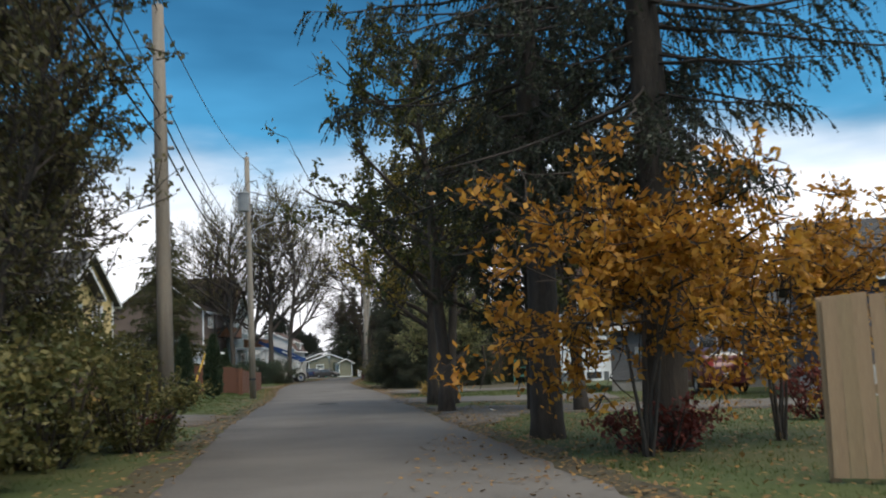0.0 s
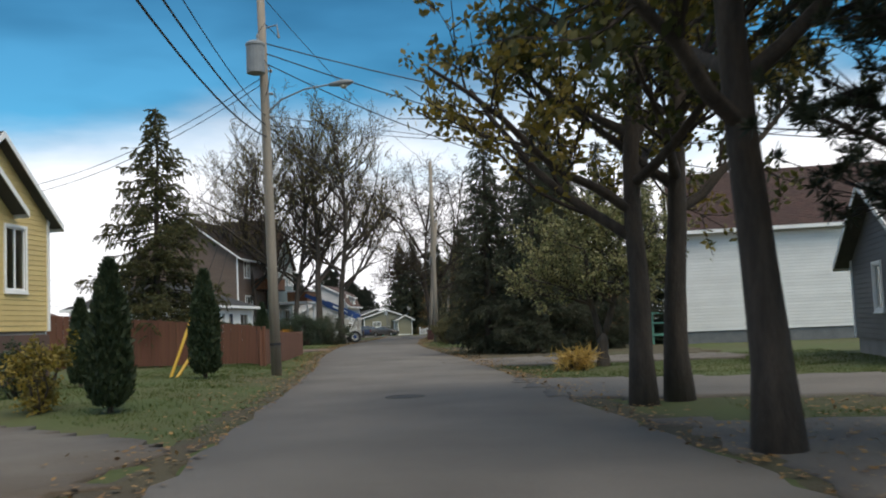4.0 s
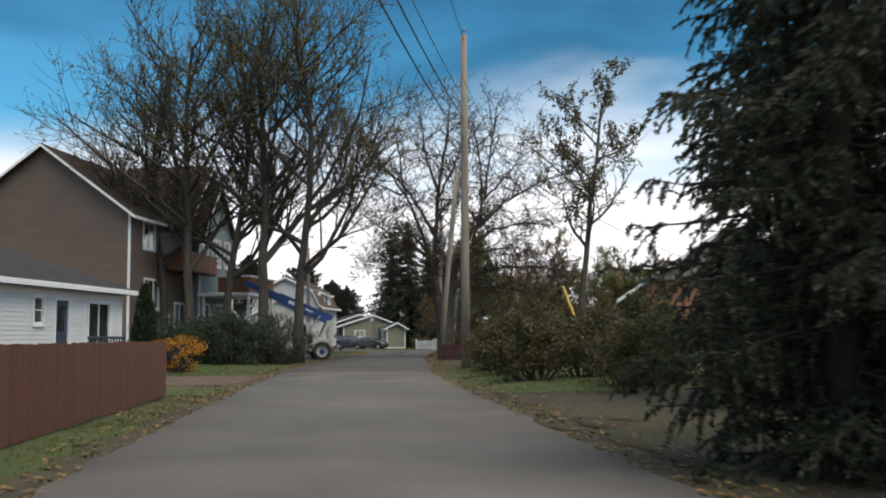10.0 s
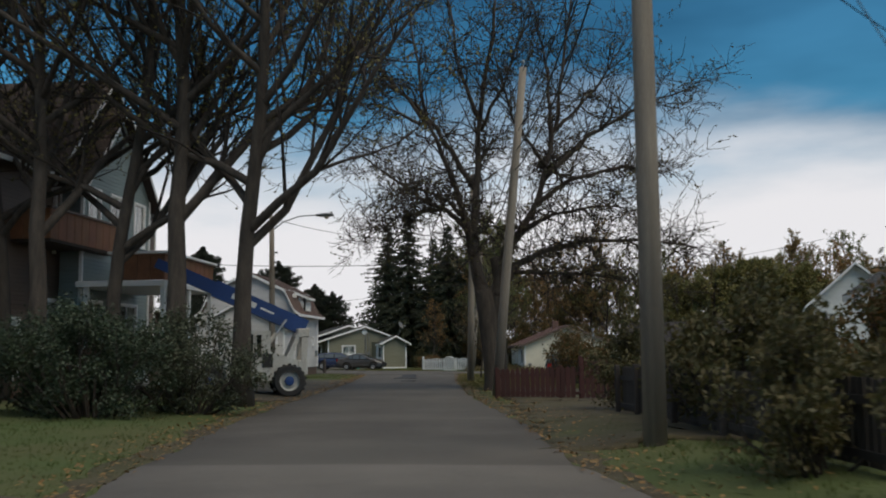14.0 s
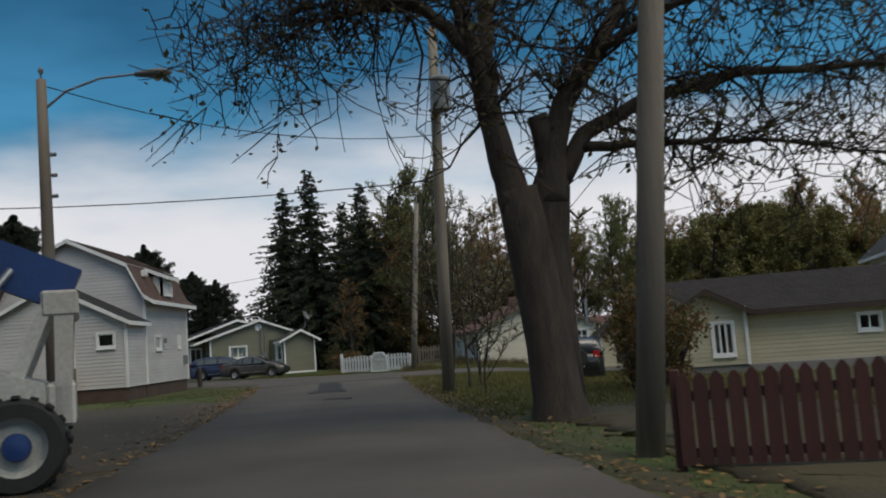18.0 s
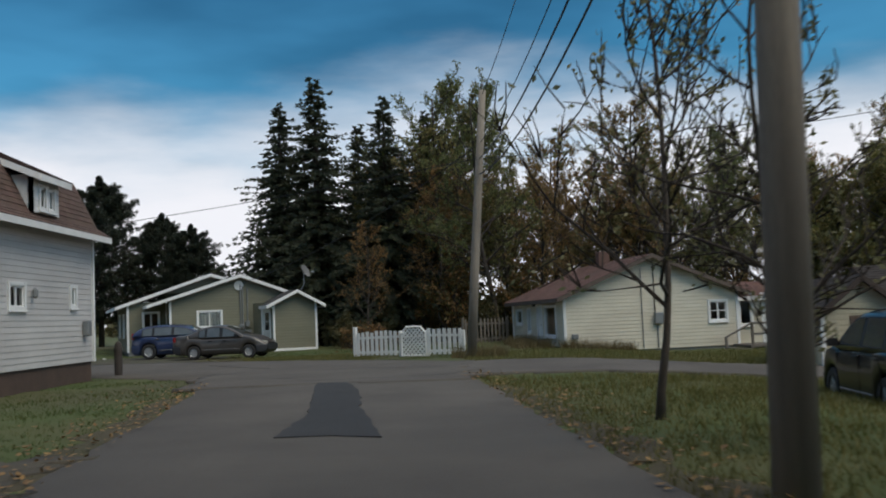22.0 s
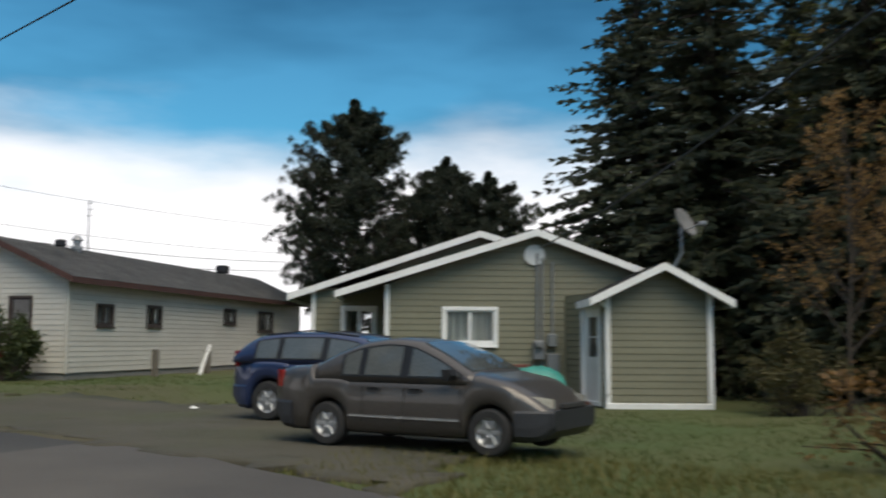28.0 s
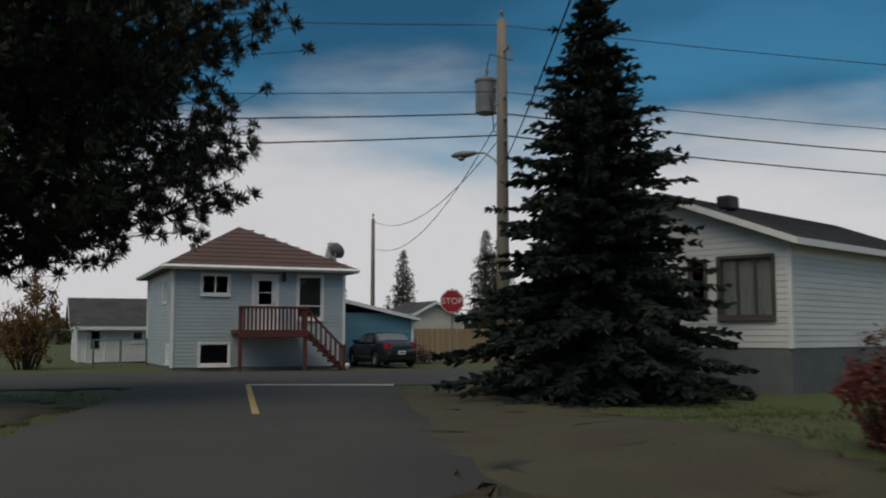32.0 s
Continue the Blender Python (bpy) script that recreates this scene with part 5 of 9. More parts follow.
def broadleaf(name, label, height, seed, trunk_r, leaf_mat, bark=BARK, first=0.3, limbs=8, spread=0.45, up=0.6, leaves=8000, leaf=0.12, lean=(0, 0), droop=0.0, forks=1, twig=1.0, sub=6, subsub=6, gap=0.3, fork_h=0.0):
    """A trunk with limbs, branches and twigs, and leaves along the twigs."""
    rng = np.random.default_rng(seed)
    trunk, twigs, tips = Mesh(), Mesh(), []

    def grow(p, d, length, r, level, segs, bend):
        pts, rad_ = [p.copy()], [r]
        for k in range(segs):
            d = d + rng.normal(size=3) * bend + np.array([0, 0, (0.09 * up if level > 0 else 0.12) - droop * level * 0.1])
            d = d / np.linalg.norm(d)
            p = p + d * length / segs
            pts.append(p.copy())
            rad_.append(max(0.004, r * (1 - 0.72 * (k + 1) / segs)))
        return pts, rad_, d

    mains = []
    stem = np.array([0, 0, -0.25])
    if fork_h:
        pts = [np.array([lean[0] * z + rng.normal(0, 0.04), lean[1] * z + rng.normal(0, 0.04), z]) for z in (-0.25, 0.25, fork_h * 0.4, fork_h * 0.75, fork_h)]
        trunk.tube(pts, [trunk_r * 1.4, trunk_r * 1.1, trunk_r, trunk_r * 0.97, trunk_r * 0.92], 14)
        stem = pts[-1] - np.array([0, 0, trunk_r * 0.6])
    for q in range(forks):
        ang = 2 * math.pi * q / forks + rng.uniform(0, 1)
        off = np.array([math.cos(ang), math.sin(ang), 0]) * (0.0 if forks == 1 else trunk_r * (0.4 if fork_h else 0.6))
        d = np.array([lean[0], lean[1], 1.0]) + (off / (trunk_r + 1e-6)) * (0.0 if forks == 1 else 0.75 if fork_h else 0.22)
        r0 = trunk_r * (1 if forks == 1 else 0.62 if fork_h else 0.7)
        pts, rr, _ = grow(stem + off, d / np.linalg.norm(d), (height - max(0, stem[2])) * 0.95 * rng.uniform(0.88, 1.05), r0, 0, 10, 0.07)
        if not fork_h:
            rr[0] *= 1.45
            rr[1] *= 1.08
        trunk.tube(pts, rr, 10 if trunk_r > 0.1 else 6)
        mains.append((pts, rr))
    for pts, rr in mains:
        for k in range(max(2, limbs // forks)):
            t = first + (0.97 - first) * (k + rng.uniform(0, 0.9)) / max(2, limbs // forks)
            i = min(len(pts) - 2, int(t * (len(pts) - 1)))
            fr = t * (len(pts) - 1) - i
            base = pts[i] * (1 - fr) + pts[i + 1] * fr
            ang = rng.uniform(0, 2 * math.pi)
            d = np.array([math.cos(ang), math.sin(ang), up * rng.uniform(0.6, 1.6)])
            d /= np.linalg.norm(d)
            ln = height * spread * (1.15 - 0.75 * t) * rng.uniform(0.75, 1.2)
            r0 = max(0.02, rr[i] * 0.62)
            lp, lr, _ = grow(base, d, ln, r0, 1, 6, 0.13)
            (trunk if trunk_r > 0.1 else twigs).tube(lp, lr, 7 if trunk_r > 0.1 else 5, caps=False)
            for k2 in range(sub):
                t2 = 0.25 + 0.75 * (k2 + rng.uniform(0, 0.9)) / sub
                j = min(5, int(t2 * 6))
                d2 = rand_unit(rng) * 0.9 + (lp[min(j + 1, 6)] - lp[j]) / (np.linalg.norm(lp[min(j + 1, 6)] - lp[j]) + 1e-9) * 0.9 + np.array([0, 0, up * 0.4 - droop])
                d2 /= np.linalg.norm(d2)
                bp, br, _ = grow(lp[j], d2, ln * rng.uniform(0.3, 0.55) * twig, max(0.012, lr[j] * 0.5), 2, 4, 0.16)
                twigs.tube(bp, br, 4, caps=False)
                for k3 in range(subsub):
                    j3 = rng.integers(1, 5)
                    d3 = rand_unit(rng) + (bp[-1] - bp[0]) / (np.linalg.norm(bp[-1] - bp[0]) + 1e-9) + np.array([0, 0, up * 0.5 - droop * 1.5])
                    d3 /= np.linalg.norm(d3)
                    tp, tr_, _ = grow(bp[j3], d3, ln * rng.uniform(0.14, 0.26) * twig, 0.009, 3, 2, 0.2)
                    twigs.tube(tp, [0.013, 0.010, 0.006], 3, caps=False)
                    tips += [(tp[0], tp[1]), (tp[1], tp[2])]
    root = thing(name, label, "tree")
    part("trunk", trunk, bark, root, smooth=True)
    tagged(part("branchwork", twigs, TWIG, root), kind="stuff")
    if leaves:
        tips = np.array(tips)
        keep = rng.random(len(tips)) > gap
        tips = tips[keep]
        pick = rng.integers(0, len(tips), leaves)
        f = rng.random((leaves, 1))
        pos = tips[pick, 0] * (1 - f) + tips[pick, 1] * f + rng.normal(0, leaf * 0.45, (leaves, 3))
        part("crown", quads_mesh("crown", leaf_quads(pos, leaf, rng), 4, leaf_mat), None, root)
    return root


def conifer(name, label, height, radius, seed, leaf_mat, base=0.3, layers=34, per=11, sprigs=20, droop=0.35, sprig=0.3, thin=1.0, bark=BARK, power=0.85, jag=0.18, wid=0.17, rise=0.10, stem=0.0):
    """A spruce: whorls of drooping branches, each a flat spray of needle twigs."""
    rng = np.random.default_rng(seed)
    trunk = Mesh().tube([(0, 0, -0.3), (0, 0, height * 0.5), (0.05, 0, height * 0.97)], [stem or radius * 0.075 + 0.05, (stem or radius * 0.075 + 0.05) * 0.6, 0.012], 10)
    quads = []
    arms = Mesh()
    for k in range(layers):
        t = (k + rng.uniform(-0.3, 0.3)) / layers
        t = min(max(t, 0), 0.985)
        z = base + (height - base) * t
        r = radius * (1 - t) ** power * rng.uniform(1 - jag, 1 + jag) + 0.06
        n = max(4, int(per * (0.45 + 0.55 * (1 - t))))
        a0 = rng.uniform(0, 6.28)
        for q in range(n):
            a = a0 + 6.283 * q / n + rng.uniform(-0.25, 0.25)
            ln = r * rng.uniform(0.5, 1.15)
            d = np.array([math.cos(a), math.sin(a), 0])
            side = np.array([-math.sin(a), math.cos(a), 0])
            end = np.array([0, 0, z]) + d * ln + np.array([0, 0, -droop * ln * (0.4 + 0.6 * (1 - t)) + rise * ln])
            mid = np.array([0, 0, z]) + d * ln * 0.55 + np.array([0, 0, -droop * ln * 0.35])
            dz = rng.normal(0, 1.3 * (height - base) / layers)
            st = np.array([0, 0, z + dz])
            end[2] += dz
            mid[2] += dz
            arms.tube([st, mid, end], [0.018 + 0.01 * ln, 0.014, 0.005], 3, caps=False)
            m = max(4, int(sprigs * thin * (0.35 + ln / radius)))
            s = rng.random(m) ** 0.7
            p = np.where((s < 0.55)[:, None], st + (mid - st) * (s / 0.55)[:, None], mid + (end - mid) * ((s - 0.55) / 0.45)[:, None])
            sg = rng.choice([-1, 1], m)[:, None]
            out = d * 0.75 + side * sg * rng.uniform(0.3, 1.1, (m, 1)) + np.array([0, 0, 1]) * rng.uniform(-0.75, 0.35, (m, 1))
            out /= np.linalg.norm(out, axis=1)[:, None]
            L = (sprig * rng.uniform(0.6, 1.25, m) * (0.55 + 0.5 * (1 - s)) * (0.6 + 0.5 * (1 - t)))[:, None]
            for wv in (np.cross(out, [0, 0, 1.0]), np.cross(out, np.cross(out, [0, 0, 1.0]))):
                wv = wv / (np.linalg.norm(wv, axis=1)[:, None] + 1e-9)
                w = wv * L * wid
                quads.append(np.stack([p, p + out * L * 0.5 + w, p + out * L, p + out * L * 0.5 - w], 1).reshape(-1, 3))
    root = thing(name, label, "tree")
    part("trunk", trunk, bark, root, smooth=True)
    tagged(part("branchwork", arms, TWIG, root), kind="stuff")
    part("crown", quads_mesh("crown", np.concatenate(quads), 4, leaf_mat), None, root)
    return root


def larch(name, label, height, radius, seed, leaf_mat, base, limbs=80, stem=0.2, droop=0.3, needles=15, power=0.75, low=0.3, tuft=0.085, hang=0.0, dense=12, fat=0.3):
    """A larch or spruce: uneven limbs that sag and turn up, hung with fine needle-tufted twigs."""
    rng = np.random.default_rng(seed)
    wob = rng.normal(0, 0.05, (7, 2))
    trunk = Mesh().tube([(wob[k][0] * (k > 1), wob[k][1] * (k > 1), -0.3 + (height * 0.98 + 0.3) * f) for k, f in enumerate((0, 0.04, 0.2, 0.4, 0.6, 0.8, 1.0))], [stem * 1.3, stem * 1.05, stem * 0.92, stem * 0.75, stem * 0.55, stem * 0.3, 0.015], 12)
    arms, pos, dirs = Mesh(), [], []
    for k in range(limbs):
        t = ((k + rng.random()) / limbs) ** 1.05
        z = base + (height - base) * t * 0.97
        a = k * 2.4 + rng.uniform(-0.7, 0.7)
        ln = (radius * (1 - t) ** power * min(1.0, low + 2.2 * t) + 0.15) * rng.uniform(0.55, 1.2)
        d = np.array([math.cos(a), math.sin(a), 0.0])
        side = np.array([-math.sin(a), math.cos(a), 0.0])
        sag, curl = droop * rng.uniform(0.5, 1.4), rng.uniform(0.15, 0.5)
        pts = [np.array([0, 0, z]) + d * ln * u + side * ln * 0.08 * rng.normal() * u + np.array([0, 0, ln * (-sag * u + curl * sag * u**3)]) for u in (0, 0.2, 0.4, 0.6, 0.8, 1.0)]
        r0 = 0.010 + 0.008 * ln
        arms.tube(pts, [r0, r0 * 0.85, r0 * 0.7, r0 * 0.5, r0 * 0.35, 0.004], 4, caps=False)
        for q in range(max(4, int(ln * dense))):
            u = 0.12 + 0.88 * rng.random()
            j = min(4, int(u * 5))
            c = pts[j] + (pts[j + 1] - pts[j]) * (u * 5 - j)
            o = side * rng.choice([-1, 1]) * rng.uniform(0.2, 1.0) + d * rng.uniform(0.1, 0.8) + np.array([0, 0, rng.uniform(-1.0 - hang, 0.25 - hang)])
            o /= np.linalg.norm(o)
            tl = rng.uniform(0.3, 0.75) * (0.5 + 0.25 * min(ln, 3)) * (1.1 - 0.5 * u)
            e = c + o * tl * 0.6
            f = e + (o + np.array([0, 0, -0.55])) * tl * 0.4
            arms.tube([c, e, f], [0.007, 0.005, 0.003], 3, caps=False)
            s = rng.random((needles, 1)) * 2
            pos.append(np.where(s < 1, c + (e - c) * s, e + (f - e) * (s - 1)))
            dirs.append(rng.normal(size=(needles, 3)) + o * 0.6)
    p, o = np.concatenate(pos), np.concatenate(dirs)
    o /= np.linalg.norm(o, axis=1)[:, None]
    w = np.cross(o, rng.normal(size=o.shape))
    w /= np.linalg.norm(w, axis=1)[:, None]
    L = tuft * rng.uniform(0.6, 1.3, (len(p), 1))
    root = thing(name, label, "tree")
    part("trunk", trunk, BARK, root, smooth=True)
    tagged(part("branchwork", arms, TWIG, root), kind="stuff")
    part("crown", quads_mesh("crown", np.stack([p - o * L * 0.4, p + w * L * fat, p + o * L * 0.6, p - w * L * fat], 1).reshape(-1, 3), 4, leaf_mat), None, root)
    return root


def pine(name, label, height, radius, seed, leaf_mat, base=0.25, limbs=46, tufts=9, needles=34, size=0.34, fine=0.02, thin_top=0.0):
    """A pine: upturned limbs that end in round tufts of needles."""
    rng = np.random.default_rng(seed)
    trunk = Mesh().tube([(0, 0, -0.3), (0.05, 0, height * 0.5), (0, 0.08, height * 0.95)], [0.2, 0.13, 0.03], 9)
    quads, arms = [], Mesh()
    for k in range(limbs):
        t = (k + 0.5) / limbs
        z = height * (base + (1 - base) * t * 0.97)
        a = k * 2.4 + rng.uniform(-0.4, 0.4)
        if t > 0.42 and rng.random() < thin_top:
            continue
        ln = radius * (math.sin(math.pi * min(1, 0.25 + 0.78 * t)) ** 0.7) * rng.uniform(0.65, 1.15)
        d = np.array([math.cos(a), math.sin(a), 0.12])
        pts = [np.array([0, 0, z])]
        for s in (0.35, 0.7, 1.0):
            pts.append(np.array([0, 0, z]) + d * ln * s + np.array([0, 0, 0.28 * ln * s * s]) + rng.normal(0, 0.06, 3))
        arms.tube(pts, [0.05, 0.04, 0.025, 0.012], 4, caps=False)
        for q in range(tufts):
            s = 0.3 + 0.7 * rng.random()
            j = min(2, int(s * 3))
            c = pts[j] + (pts[j + 1] - pts[j]) * (s * 3 - j) + rng.normal(0, 0.22 * ln * 0.5, 3) * np.array([1, 1, 0.6])
            arms.tube([pts[j], c], [0.012, 0.007], 3, caps=False)
            o = rng.normal(size=(needles, 3)) + np.array([0, 0, 0.5]) + d * 0.4
            o /= np.linalg.norm(o, axis=1)[:, None]
            L = size * rng.uniform(0.6, 1.1, (needles, 1))
            w = np.cross(o, rng.normal(size=(needles, 3)))
            w = w / np.linalg.norm(w, axis=1)[:, None] * fine
            quads.append(np.stack([c + w * 0.4 + o * 0, c + o * L * 0.6 + w, c + o * L, c + o * L * 0.6 - w], 1).reshape(-1, 3))
    root = thing(name, label, "tree")
    part("trunk", trunk, BARK, root, smooth=True)
    tagged(part("branchwork", arms, TWIG, root), kind="stuff")
    part("crown", quads_mesh("crown", np.concatenate(quads), 4, leaf_mat), None, root)
    return root


def shrub(name, label, w, d, h, seed, leaf_mat, leaves=2500, leaf=0.1, stems=14, category="shrub", aspect=0.5, fill=0.55, stem_mat=None):
    """Stems that fan out from the ground, with leaves gathered towards an uneven outline."""
    rng = np.random.default_rng(seed)
    st, pos = Mesh(), []
    for k in range(stems):
        a, rr = rng.uniform(0, 6.283), math.sqrt(rng.random())
        tip = np.array([math.cos(a) * rr * w / 2, math.sin(a) * rr * d / 2, h * (1 - 0.45 * rr * rr) * rng.uniform(0.7, 1.08)])
        b = np.array([tip[0] * 0.25, tip[1] * 0.25, -0.1])
        mid = (b + tip) / 2 + rng.normal(0, 0.06 * h, 3)
        st.tube([b, mid, tip], [0.02 + 0.006 * h, 0.014 + 0.003 * h, 0.005], 4, caps=False)
        for q in range(5):
            f = rng.uniform(0.25, 1)
            c = mid + (tip - mid) * f if f > 0.5 else b + (mid - b) * f * 2
            e = c + rng.normal(0, 0.16, 3) * np.array([w, d, h]) * 0.55
            e[2] = max(e[2], 0.05 + 0.1 * rng.random())
            st.tube([c, e], [0.008, 0.004], 3, caps=False)
            m = max(1, leaves // (stems * 5))
            fr = rng.random((m, 1)) ** fill
            pos.append(c + (e - c) * fr + rng.normal(0, 0.055, (m, 3)) * np.array([w, d, h]) ** 0.6)
    pos = np.concatenate(pos)
    pos[:, 2] = np.maximum(pos[:, 2], 0.03)
    root = thing(name, label, category)
    tagged(part("stem_tangle", st, stem_mat or TWIG, root), kind="stuff")
    part("foliage", quads_mesh("foliage", leaf_quads(pos, leaf, rng, aspect), 4, leaf_mat), None, root)
    return root


def arborvitae(name, label, h, r, seed):
    rng = np.random.default_rng(seed)
    n = 5200
    z = rng.random(n) ** 0.85 * h
    t = z / h
    prof = r * np.minimum(1, (t + 0.06) / 0.16) ** 0.6 * (1 - np.clip((t - 0.35) / 0.68, 0, 1) ** 1.7)
    a = rng.uniform(0, 6.283, n)
    rr = prof * (1 - 0.35 * rng.random(n) ** 2) * (1 + 0.08 * np.sin(a * 3 + z * 5))
    p = np.stack([np.cos(a) * rr, np.sin(a) * rr, z + 0.08], 1)
    o = np.stack([np.cos(a) * 0.35, np.sin(a) * 0.35, np.ones(n)], 1) + rng.normal(0, 0.3, (n, 3))
    o /= np.linalg.norm(o, axis=1)[:, None]
    w = np.cross(o, rng.normal(size=(n, 3)))
    w /= np.linalg.norm(w, axis=1)[:, None]
    L = rng.uniform(0.1, 0.2, (n, 1))
    q = np.stack([p, p + o * L * 0.5 + w * 0.035, p + o * L, p + o * L * 0.5 - w * 0.035], 1).reshape(-1, 3)
    root = thing(name, label, "shrub")
    part("trunk", Mesh().tube([(0, 0, -0.1), (0, 0, h * 0.9)], [0.06, 0.01], 6), BARK, root)
    core = Mesh().lathe([(0.05, 0.12), (r * 0.6, 0.35), (r * 0.72, h * 0.35), (r * 0.45, h * 0.65), (0.03, h * 0.93)], None, 12)
    part("inner_foliage", core, L_CEDAR, root, smooth=True)
    part("foliage", quads_mesh("foliage", q, 4, L_CEDAR), None, root)
    return root


L_SPRUCE = leafmat("spruce_needles", (0.040, 0.052, 0.028), (0.080, 0.090, 0.048), trans=0.2)
L_PINE = leafmat("pine_needles", (0.014, 0.021, 0.011), (0.034, 0.044, 0.022), trans=0.08)
L_LARCH = leafmat("larch_needles", (0.055, 0.07, 0.024), (0.13, 0.115, 0.04), trans=0.3)
L_CEDAR = leafmat("cedar_foliage", (0.018, 0.035, 0.016), (0.04, 0.06, 0.026), trans=0.15)
L_GREEN = leafmat("green_leaves", (0.035, 0.055, 0.016), (0.08, 0.10, 0.03))
L_OLIVE = leafmat("olive_leaves", (0.075, 0.088, 0.028), (0.20, 0.17, 0.055))
L_YELLOW = leafmat("yellow_green_leaves", (0.12, 0.11, 0.02), (0.30, 0.22, 0.035))
L_ORANGE = leafmat("orange_leaves", (0.40, 0.17, 0.018), (0.62, 0.33, 0.045), trans=0.45)
L_RUST = leafmat("rust_leaves", (0.13, 0.07, 0.025), (0.28, 0.15, 0.045))
L_RED = leafmat("crimson_leaves", (0.10, 0.02, 0.016), (0.22, 0.05, 0.035))
L_MIXED = leafmat("green_rust_leaves", (0.06, 0.075, 0.02), (0.21, 0.105, 0.032))
L_PALE = leafmat("pale_sapling_leaves", (0.12, 0.13, 0.055), (0.27, 0.25, 0.12))
L_DULL = leafmat("dull_leaves", (0.06, 0.066, 0.022), (0.13, 0.105, 0.04))


def put(ob, x, y, turn=0, s=1.0, dz=0.0):
    ob.matrix_basis = pose(x, y, gz(x, y) + dz, 0, 0, turn) @ Matrix.Scale(s, 4)
    return ob


def again(ob, x, y, turn=0, s=1.0, dz=0.0):
    c = copy_thing(ob, Matrix())
    c.matrix_basis = pose(x, y, gz(x, y) + dz, 0, 0, turn) @ Matrix.Scale(s, 4)
    return c


# spruces beside the driveway, the far spruces, the street-corner spruce
sp = put(larch("spruce_tree", "tall dark green spruce tree", 10.2, 2.3, 11, L_SPRUCE, base=0.25, limbs=300, stem=0.17, droop=0.2, needles=34, power=0.8, low=0.55, tuft=0.085, hang=0.05, dense=14, fat=0.15), -1.5, 71.8)
again(sp, 0.5, 70.3, 80, 0.97)
again(sp, 1.5, 71.6, 200, 0.93)
again(sp, 3.4, 72.5, 150, 0.9)
again(sp, 0.7, 81.4, 60, 1.3)
again(sp, 1.9, 79.0, 290, 1.05)
again(sp, 5.6, 77.0, 20, 0.85)
fs = put(conifer("spruce_tree", "tall slender spruce tree behind the green house", 15.5, 4.9, 12, L_SPRUCE, layers=74, per=12, sprigs=34, sprig=0.6, droop=0.5, jag=0.4, power=0.75), -21.7, 180.0)
again(fs, -24.0, 181.5, 110, 0.93)
again(fs, -19.4, 182.5, 200, 0.85)
again(fs, -17.6, 178.6, 300, 0.9)
again(fs, -15.2, 180.4, 70, 0.86)
put(conifer("spruce_tree", "dense spruce tree on the street corner", 8.9, 2.95, 13, leafmat("bluish_spruce", (0.014, 0.026, 0.02), (0.032, 0.047, 0.036), trans=0.1), base=0.25, layers=58, per=16, sprigs=60, sprig=0.4, droop=0.3, jag=0.22, power=0.74), -53.8, 171.8)
put(larch("larch_tree", "broad green larch tree with browning tips", 10.4, 3.1, 14, L_LARCH, base=0.7, limbs=190, stem=0.16, droop=0.18, needles=34, low=0.75, tuft=0.11, fat=0.2), -14.0, 66.8)
pn = put(pine("pine_tree", "dark pine tree with upturned limbs", 11.4, 3.4, 21, L_PINE, limbs=84, tufts=44, needles=50, base=0.12, size=0.27, fine=0.013), -37.2, 188.0)
again(pn, -33.4, 189.0, 90, 0.78)
again(pn, -31.2, 188.0, 40, 0.72)
again(pn, -34.2, 155.4, 130, 0.85)
put(pine("pine_tree", "large dark pine overhanging the street", 13.5, 5.2, 22, L_PINE, limbs=130, tufts=56, needles=62, base=0.17, size=0.25, fine=0.016), -55.8, 159.6)
# row of wind-swept willows by the crane
L_WIL = leafmat("willow_leaves", (0.085, 0.085, 0.03), (0.25, 0.21, 0.075), trans=0.5)
w1 = put(broadleaf("willow_tree", "thin-leaved tree with upswept bare branches", 18.5, 31, 0.24, L_WIL, BARK, first=0.26, limbs=24, spread=0.46, up=0.75, leaves=11000, leaf=0.12, sub=8, subsub=7, gap=0.2, lean=(-0.04, 0)), -17.15, 111.0, 0, 1.1)
w2 = put(broadleaf("willow_tree", "thin-leaved tree with upswept bare branches", 19.0, 38, 0.27, L_WIL, BARK, first=0.28, limbs=24, spread=0.46, up=0.75, leaves=11000, leaf=0.12, sub=8, subsub=7, gap=0.2, lean=(-0.12, 0)), -18.9, 110.8, 0, 1.1)
again(w1, -21.4, 112.0, 30, 1.0)
again(w2, -22.8, 110.6, 25, 1.02)
again(w1, -25.0, 112.5, 200, 0.98)
